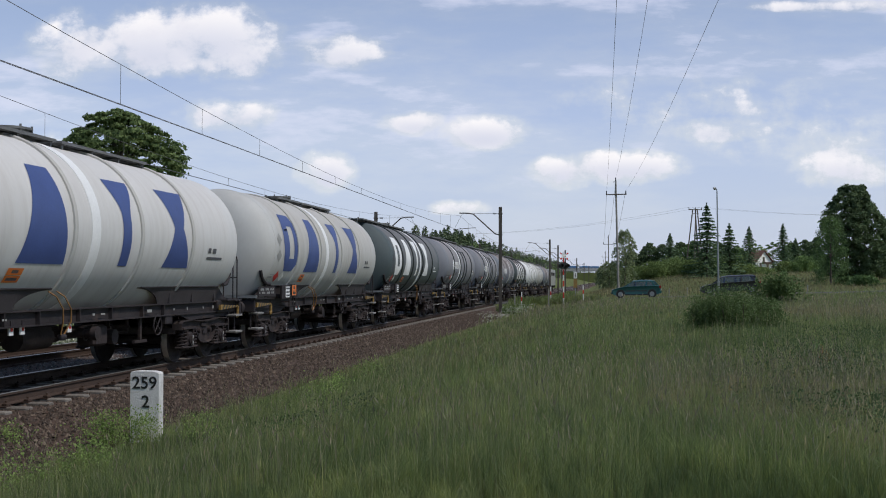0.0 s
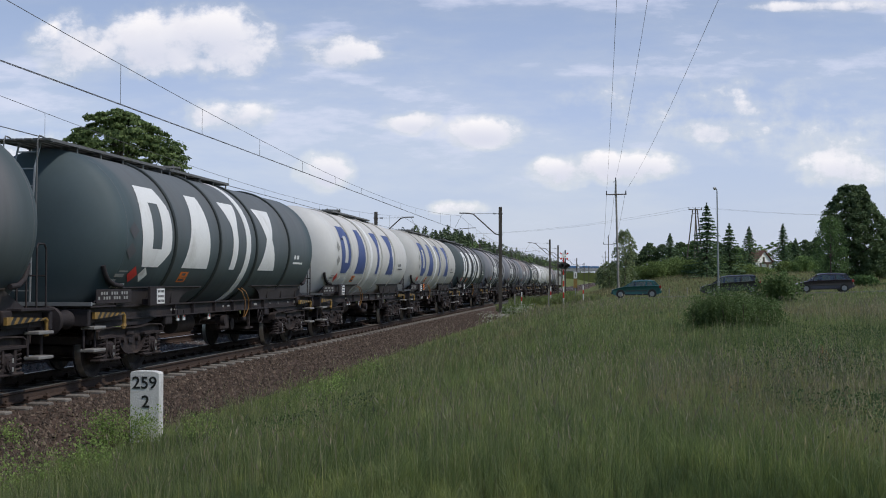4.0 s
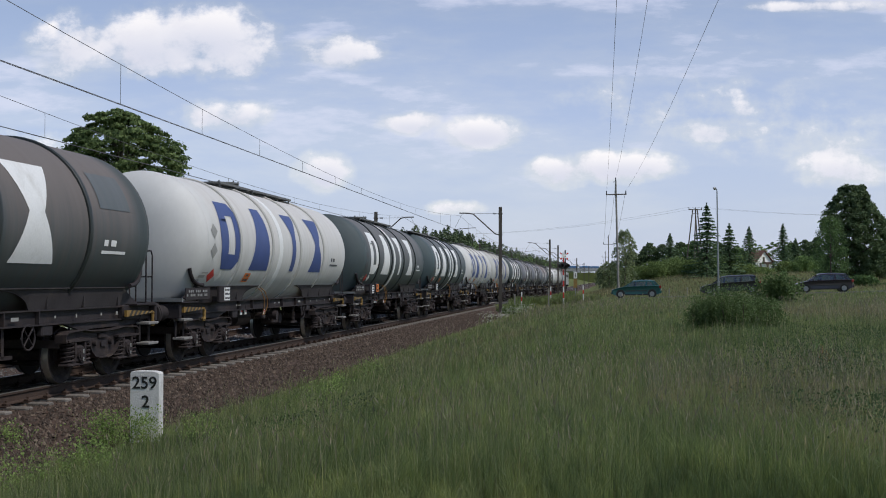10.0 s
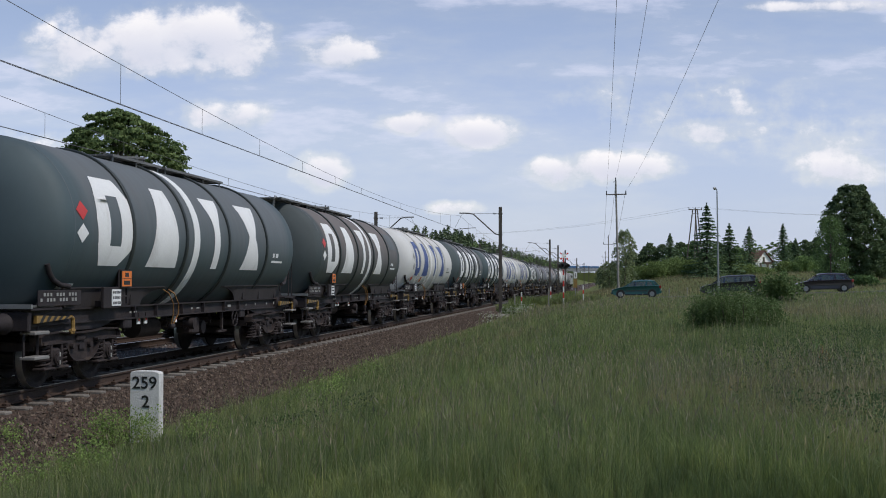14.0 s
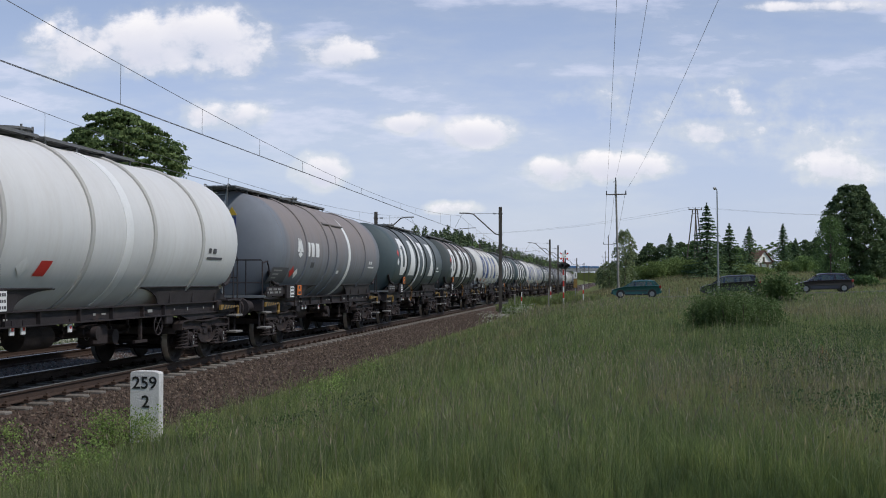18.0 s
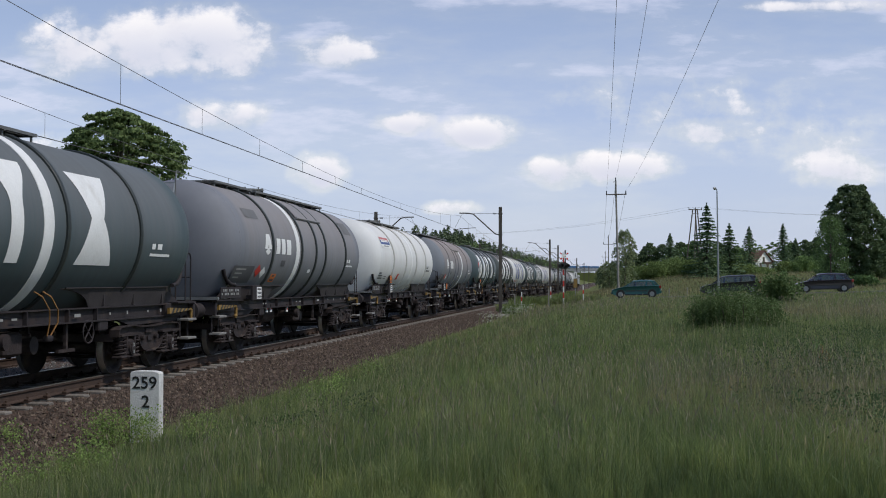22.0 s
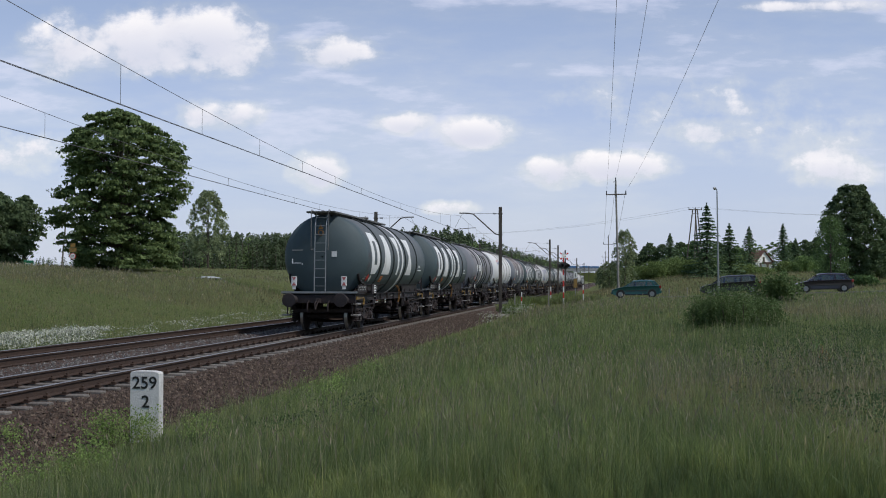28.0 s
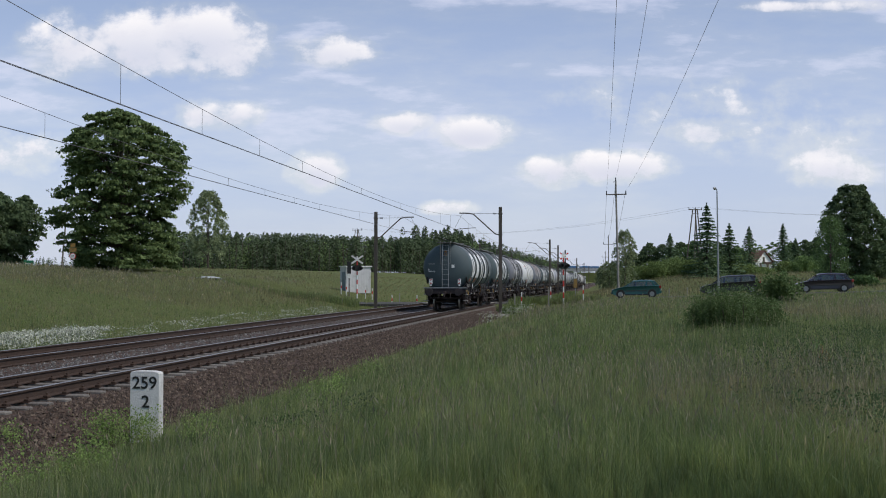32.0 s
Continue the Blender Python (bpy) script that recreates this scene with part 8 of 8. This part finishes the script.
def meadow():
    rng = np.random.default_rng(21)
    x, y = scatter_view(rng, 430000, 7.0, 200.0, 1.36)
    x, y, away, lot = tufted(x, y)
    m = lat_many(x, y)
    rim = np.array([noise.noise((a * 0.8, b * 0.8, 11.0)) for a, b in zip(x, y)])
    keep = (m > np.where(y > 77, 1.75, 2.55) + 0.75 * rim + 0.5 * rng.random(len(x)) ** 2 - 0.8 * (rng.random(len(x)) < 0.04)) | (m < -TRACKS - 3.0 - 0.4 * rng.random(len(x)))
    road = np.abs(y - np.interp(x, [p[0] for p in ROAD][::-1], [p[1] for p in ROAD][::-1])) < 2.55
    keep &= ~road
    keep &= ~((np.abs(m + 2) < 3.9) & (np.abs(y - 91) < 3.4))
    x, y, m, away, lot = x[keep], y[keep], m[keep], away[keep], lot[keep]
    n = len(x)
    patch = np.array([noise.noise((a * 0.25, b * 0.25, 7.0)) for a, b in zip(x, y)])
    tuft = np.array([noise.noise((a * 1.3, b * 1.3, 3.0)) for a, b in zip(x, y)])
    edge = np.clip((m - 2.3) / 1.4, 0.55, 1.0)
    edge = np.where(m < 0, 1.0, edge)
    h = (0.27 + 0.13 * patch + 0.11 * tuft) * (0.5 + 0.85 * lot) * rng.uniform(0.5, 1.3, n) * edge
    h *= np.interp(y, [28, 55, 84, 90], [1.0, 0.85, 0.85, 0.55]) * (1 + 1.1 * np.exp(-((x - 4.5) / 6.0) ** 2 - ((y - 86.0) / 2.6) ** 2) + 1.6 * np.exp(-((x + 12.0) / 6.0) ** 2 - ((y - 91.0) / 6.0) ** 2))
    h = np.where((m < 0) & (y > 60), h * 1.7, h)
    h *= 1 - 0.45 * np.exp(-((x - 4.6) / 2.0) ** 2 - ((y - 12.5) / 3.0) ** 2)
    h *= 1 - 0.22 * np.exp(-((x + 0.9) / 1.3) ** 2 - ((y - 9.5) / 2.0) ** 2)
    h = np.clip(h, 0.08, 1.0)
    w = np.maximum(0.0030, y * 0.00029) * rng.uniform(0.5, 1.5, n)
    v, f, _ = blades(x, y, h, w, rng, 0.12 + 0.34 * lot, 0.1, away)
    far = np.flatnonzero(y > 48)
    drop = np.zeros(len(f), bool)
    drop[far + n] = True
    f[far] = 6 * far[:, None] + np.array([[0, 1, 4, 5]])
    f = f[~drop]
    ripe = 0.95 * np.exp(-((x - 4.2) / 2.0) ** 2 - ((y - 12.2) / 2.6) ** 2) + 0.7 * np.exp(-((x - 3.6) / 1.5) ** 2 - ((y - 13.4) / 1.5) ** 2) + 0.35 * np.exp(-((x - 2.2) / 1.2) ** 2 - ((y - 12.6) / 1.2) ** 2) + 0.9 * np.exp(-((x - 17.0) / 5.0) ** 2 - ((y - 40.0) / 9.0) ** 2) + 0.45 * np.exp(-((x - 5.5) / 1.6) ** 2 - ((y - 15.5) / 1.6) ** 2) + 0.45 * np.exp(-((x + 1.0) / 3.0) ** 2 - ((y - 26.0) / 6.0) ** 2) + 0.95 * ((m < -13) & (y > 62)) + 0.32 * np.clip((y - 24) / 20, 0, 1)
    ripe = ripe * 0.75 + 0.55 * patch + 0.30 * tuft + 0.5 * (chance(np.floor(lot * 4096), 0.0, 7) - 0.5) + rng.normal(0, 0.1, n) > 0.45
    own = (f[:, 0] // 6).astype(int)
    dry = f[ripe[own]]
    f = f[~ripe[own]]
    tagged(new("ripe_grass", big_mesh("ripe_grass", v, dry, M_DRY)), "ripening brown and pale green meadow grass", "grass", kind="stuff")
    tagged(new("meadow_grass", big_mesh("meadow_grass", v, f, M_GRASS)), "tall uneven green meadow grass", "grass", kind="stuff")
    # taller grass along the far shoulder and the verge of the road
    rs, rl = 78 + 140 * rng.random(9000) ** 1.6, rng.uniform(1.9, 3.6, 9000)
    q = np.array([on_track(a, c) for a, c in zip(rs, rl)])
    vx = rng.uniform(-1.0, 12.5, 3500)
    vy = np.interp(vx, [p[0] for p in ROAD][::-1], [p[1] for p in ROAD][::-1]) - 2.5 - rng.uniform(0.0, 1.2, 3500)
    wx = rng.uniform(-26, -6.5, 4200)
    wy = np.interp(wx, [p[0] for p in ROAD][::-1], [p[1] for p in ROAD][::-1]) - 2.6 - rng.uniform(0.0, 2.2, 4200)
    far_side = lat_many(wx, wy) < -TRACKS - 3.4
    free = lat_many(vx, vy) > 1.9
    clear = np.abs(q[:, 1] - np.interp(q[:, 0], [p[0] for p in ROAD][::-1], [p[1] for p in ROAD][::-1])) > 2.6
    bx, by = np.concatenate([q[clear, 0], vx[free], wx[far_side]]), np.concatenate([q[clear, 1], vy[free], wy[far_side]])
    v, f, _ = blades(bx, by, rng.uniform(0.35, 0.85, len(bx)), by * 0.00036, rng, 0.3)
    tagged(new("verge_grass", big_mesh("verge_grass", v, f, M_GRASS)), "tall green grass along the track's shoulder and the road", "grass", kind="stuff")
    # the rough grass behind the road
    by = rng.uniform(95, 185, 15000)
    bx = rng.uniform(0.05, 0.41, 15000) * by
    free = lat_many(bx, by) > 2.6
    bx, by = bx[free], by[free]
    v, f, _ = blades(bx, by, rng.uniform(0.2, 0.6, len(bx)), by * 0.00034, rng, 0.3)
    tagged(new("rough_grass", big_mesh("rough_grass", v, f, M_DRY)), "pale rough grass behind the road", "grass", kind="stuff")
    # broad weeds at the foot of the ballast
    wx, wy = [], []
    for s, lat, k, r in ((12.0, 3.8, 60, 0.17), (14.3, 4.2, 24, 0.18), (20.2, 4.6, 40, 0.2), (23.4, 4.6, 40, 0.2), (17.5, 5.0, 24, 0.22), (11.0, 3.5, 50, 0.18)):
        c = on_track(s, lat)
        wx += list(rng.normal(c.x, r, k))
        wy += list(rng.normal(c.y, r, k))
    wx += list(rng.normal(KM.x - 0.36, 0.16, 90)) + list(rng.normal(KM.x + 0.02, 0.15, 60)) + list(rng.normal(KM.x - 1.35, 0.14, 60))
    wy += list(rng.normal(KM.y - 0.45, 0.15, 90)) + list(rng.normal(KM.y - 0.30, 0.06, 60)) + list(rng.normal(KM.y - 1.5, 0.14, 60))
    wx, wy = np.array(wx), np.array(wy)
    c = np.stack([wx, wy, ground_many(wx, wy)], 1)
    c = (c[:, None] + rng.normal(0, 1, (len(wx), 18, 3)) * np.array([0.07, 0.07, 0.0]) + np.stack([np.zeros((len(wx), 18))] * 2 + [rng.uniform(0.06, 0.55, (len(wx), 18)) * np.exp(-0.5 * rng.random((len(wx), 1)))], -1)).reshape(-1, 3)
    wv, wf = leaf_quads(c, 0.028, rng, 0.3)
    tagged(new("weeds", big_mesh("weeds", wv, wf, M_WEED)), "broad-leaved green weeds beside the ballast", "weeds", kind="stuff")
    # dark weeds; the wide right-hand stand is added to darken the shaded bank
    ny = np.concatenate([rng.normal(20.5, 4.2, 3400), rng.normal(11.4, 0.6, 420), rng.normal(9.4, 0.5, 360), rng.normal(14.7, 0.3, 110), rng.normal(13.0, 0.25, 90)])
    nx = np.concatenate([rng.normal(0.365, 0.05, 3400) * ny[:3400], rng.normal(4.4, 0.55, 420), rng.normal(4.0, 0.5, 360), rng.normal(-1.2, 0.25, 110), rng.normal(-1.75, 0.2, 90)])
    thick = np.array([noise.noise((a * 0.45, b * 0.35, 2.0)) for a, b in zip(nx, ny)]) + rng.normal(0, 0.12, len(nx)) > -0.05
    nx, ny = nx[thick], ny[thick]
    c = np.stack([nx, ny, ground_many(nx, ny)], 1)
    c = (c[:, None] + rng.normal(0, 1, (len(nx), 10, 3)) * np.array([0.05, 0.05, 0.0]) + np.stack([np.zeros((len(nx), 10))] * 2 + [rng.uniform(0.04, 0.36, (len(nx), 10))], -1)).reshape(-1, 3)
    nv, nf = leaf_quads(c, 0.026, rng, 0.6)
    tagged(new("darkening_weeds", big_mesh("darkening_weeds", nv, nf, M_DARKENING_WEED)), "dark green weeds among the meadow grass, added to darken the bank", "weeds", kind="stuff")
    # fresh yellow-green blades in loose stands among the older grass
    # added densest up front: their paler colour offsets the near grass's self-shadow
    gx, gy = np.concatenate([rng.normal(1.6, 1.3, 7500), rng.normal(-1.7, 0.6, 500), rng.normal(3.0, 0.8, 2000), rng.normal(1.9, 1.1, 8000)]), np.concatenate([rng.normal(11.0, 1.9, 7500), rng.normal(10.5, 1.6, 500), rng.normal(8.8, 0.6, 2000), rng.normal(8.8, 0.7, 8000)])
    stand = np.array([noise.noise((a * 1.2, b * 1.0, 21.0)) for a, b in zip(gx, gy)]) + rng.normal(0, 0.12, len(gx)) > -0.08
    stand &= (lat_many(gx, gy) > 3.2) & (gy > 7.3)
    gx, gy, away, lot = tufted(gx[stand], gy[stand])
    v, f, _ = blades(gx, gy, rng.uniform(0.2, 0.5, len(gx)), rng.uniform(0.0025, 0.0045, len(gx)), rng, 0.2 + 0.35 * lot, 0.15, away)
    tagged(new("fresh_grass", big_mesh("fresh_grass", v, f, M_FRESH)), "fresh yellow-green grass blades near the stone", "grass", kind="stuff")
    # thin pale stalks that stand over the blades
    x, y = scatter_view(rng, 11000, 7.5, 45.0, 1.2)
    m = lat_many(x, y)
    bare = np.array([noise.noise((a * 0.6, b * 0.6, 15.0)) for a, b in zip(x, y)])
    keep = (m > 3.3) & (bare + rng.normal(0, 0.2, len(x)) > 0.0)
    x, y = x[keep], y[keep]
    v, f, _ = blades(x, y, rng.uniform(0.4, 0.8, len(x)), np.maximum(0.0022, y * 0.00020), rng, 0.18, 0.5)
    tagged(new("grass_stalks", big_mesh("grass_stalks", v, f, M_BENT)), "thin pale grass stalks standing over the meadow", "grass", kind="stuff")
    # seed stalks with paler heads: everywhere thinly, and in patches where the grass is ripe
    x, y = scatter_view(rng, 20000, 7.0, 110.0, 1.25)
    pn = np.array([noise.noise((a * 0.12 + 9, b * 0.12, 1.0)) for a, b in zip(x, y)])
    keep = rng.random(len(x)) < np.clip(0.08 + 0.6 * pn, 0.06, 1)
    xs, ys = [x[keep]], [y[keep]]
    for cx, cy, sx, sy, k in ((2.6, 13.4, 1.2, 1.0, 900), (4.0, 13.8, 1.2, 1.2, 900), (3.4, 9.0, 1.0, 0.9, 260), (5.2, 13.6, 1.0, 1.2, 600), (16.5, 38.0, 3.0, 5.5, 1700), (21.0, 46.0, 4.0, 7.0, 1300), (0.7, 14.6, 0.3, 0.5, 130),
                              (1.2, 21.0, 2.0, 2.6, 420), (-0.4, 11.0, 0.9, 1.0, 260), (0.8, 9.0, 1.4, 0.8, 420), (-1.8, 9.6, 1.0, 1.0, 220), (3.4, 16.5, 2.2, 1.8, 420), (2.0, 60.0, 6.0, 9.0, 2500)):
        xs.append(rng.normal(cx, sx, k))
        ys.append(rng.normal(cy, sy, k))
    fx, fy = rng.uniform(-48, -14, 5500), rng.uniform(60, 118, 5500)
    xs.append(fx)
    ys.append(fy)
    x, y = np.concatenate(xs), np.concatenate(ys)
    m = lat_many(x, y)
    spot = np.array([noise.noise((a * 1.1, b * 0.8, 5.0)) for a, b in zip(x, y)])
    keep = ((m > 3.6) | (m < -TRACKS - 6.5)) & (y > 7.5) & (spot + rng.normal(0, 0.15, len(x)) > -0.06) & (np.abs(y - np.interp(x, [p[0] for p in ROAD][::-1], [p[1] for p in ROAD][::-1])) > 2.7)
    x, y = x[keep], y[keep]
    n = len(x)
    h = rng.uniform(0.28, 0.68, n) * np.interp(y, [30, 70, 85], [1.0, 0.9, 0.6]) * np.where(x < -14, 0.75, 1.0)
    w = np.maximum(0.0028, y * 0.00026)
    v, f, top = blades(x, y, h, w, rng, 0.25, 0.6)
    hl, hw = np.maximum(0.05, y * 0.0015)[:, None], np.maximum(0.0055, y * 0.00036)[:, None]
    tilt = np.stack([rng.normal(0, 0.35, n), rng.normal(0, 0.35, n), np.ones(n)], 1)
    ang = rng.uniform(0, math.pi, n)
    sd = np.stack([np.cos(ang), np.sin(ang), np.zeros(n)], 1)
    hv = np.stack([top - tilt * hl * 0.6, top + sd * hw, top + tilt * hl, top - sd * hw], 1).reshape(-1, 3)
    hf = np.arange(4 * n).reshape(-1, 4)
    hv2, hf2 = hv[:4].copy(), hf[:1]
    allv = np.concatenate([v, hv, hv2])
    allf = np.concatenate([f, hf + len(v), hf2 + len(v) + len(hv)])
    tagged(new("seed_grass", big_mesh("seed_grass", allv, allf, M_SEED)), "dry brownish seed heads standing over the grass", "grass", kind="stuff")
    # cow parsley beside the far track and along the near bank
    px, py = [], []
    for s0, s1, l0, l1, k in ((10, 36, -TRACKS - 4.6, -TRACKS - 3.2, 2500), (36, 70, -TRACKS - 4.4, -TRACKS - 3.2, 160), (58, 80, 3.4, 4.6, 60), (52, 60, 3.2, 4.2, 14)):
        for _ in range(k):
            q = on_track(rng.uniform(s0, s1), rng.uniform(l0, l1))
            px.append(q.x)
            py.append(q.y)
    x, y = np.array(px), np.array(py)
    h = rng.uniform(0.35, 0.8, len(x))
    v, f, top = blades(x, y, h, np.maximum(0.01, y * 0.0004), rng, 0.1, 0.8)
    tagged(new("flower_stems", big_mesh("flower_stems", v, f, M_GRASS)), "thin green stems of white wild flowers", "flower stems", kind="stuff")
    c = (top[:, None] + rng.normal(0, 1, (len(x), 12, 3)) * np.array([0.13, 0.13, 0.03])).reshape(-1, 3)
    hv, hf = leaf_quads(c, 0.048, rng, 0.0)
    tagged(new("white_blossoms", big_mesh("white_blossoms", hv, hf, M_BLOSSOM)), "white umbels of wild flowers beside the track", "flowers", kind="stuff")


meadow()

# ---------------------------------------------------------------- sleepers, one by one near the camera
sleeper = sleeper_mesh()
for tr, off, lo, hi in ((track_near, 0.0, 8.0, 86.0), (track_far, -TRACKS, 14.0, 86.0)):
    i0, i1 = int(lo / 0.6), int(hi / 0.6)
    for i in range(i0, i1):
        ob = new("sleeper", sleeper)
        ob.parent = tr
        ob.matrix_basis = track_pose(14.747 + (i - 24) * 0.6, off) @ Matrix.Rotation(0.012 * math.sin(i * 2.7), 4, "Z") @ Matrix.Translation((0, 0, -0.045 if off else 0))


def motions():
    for w, sets, at in wagons:
        walk(w, [(float(t), track_pose(at + run(t))) for t in range(33)])
        for q in sets:
            hub = q.matrix_basis.copy()
            walk(q, [(i / 15.0, hub @ Matrix.Rotation(run(i / 15.0) / 0.46, 4, "Y")) for i in range(481)])
    # the plum car rolls up and stops; the clouds drift slowly
    stop = 30.2
    k = 89.0 / 1983.0
    way = ((0.0, 300), (0.5, 235), (1.0, 174), (1.3, 139), (1.6, 105), (1.9, 75), (2.2, 52), (2.6, 32), (3.0, 16), (3.5, 5), (4.2, 0), (32.0, 0))
    walk(car_plum, [(t, road_at(stop + d * k)) for t, d in way])
    walk(sky_backdrop, [(t, Matrix.Translation((19.0 - 38.0 * t / 32.0, SKY_Y, EYE_Z))) for t in (0.0, 16.0, 32.0)])


motions()
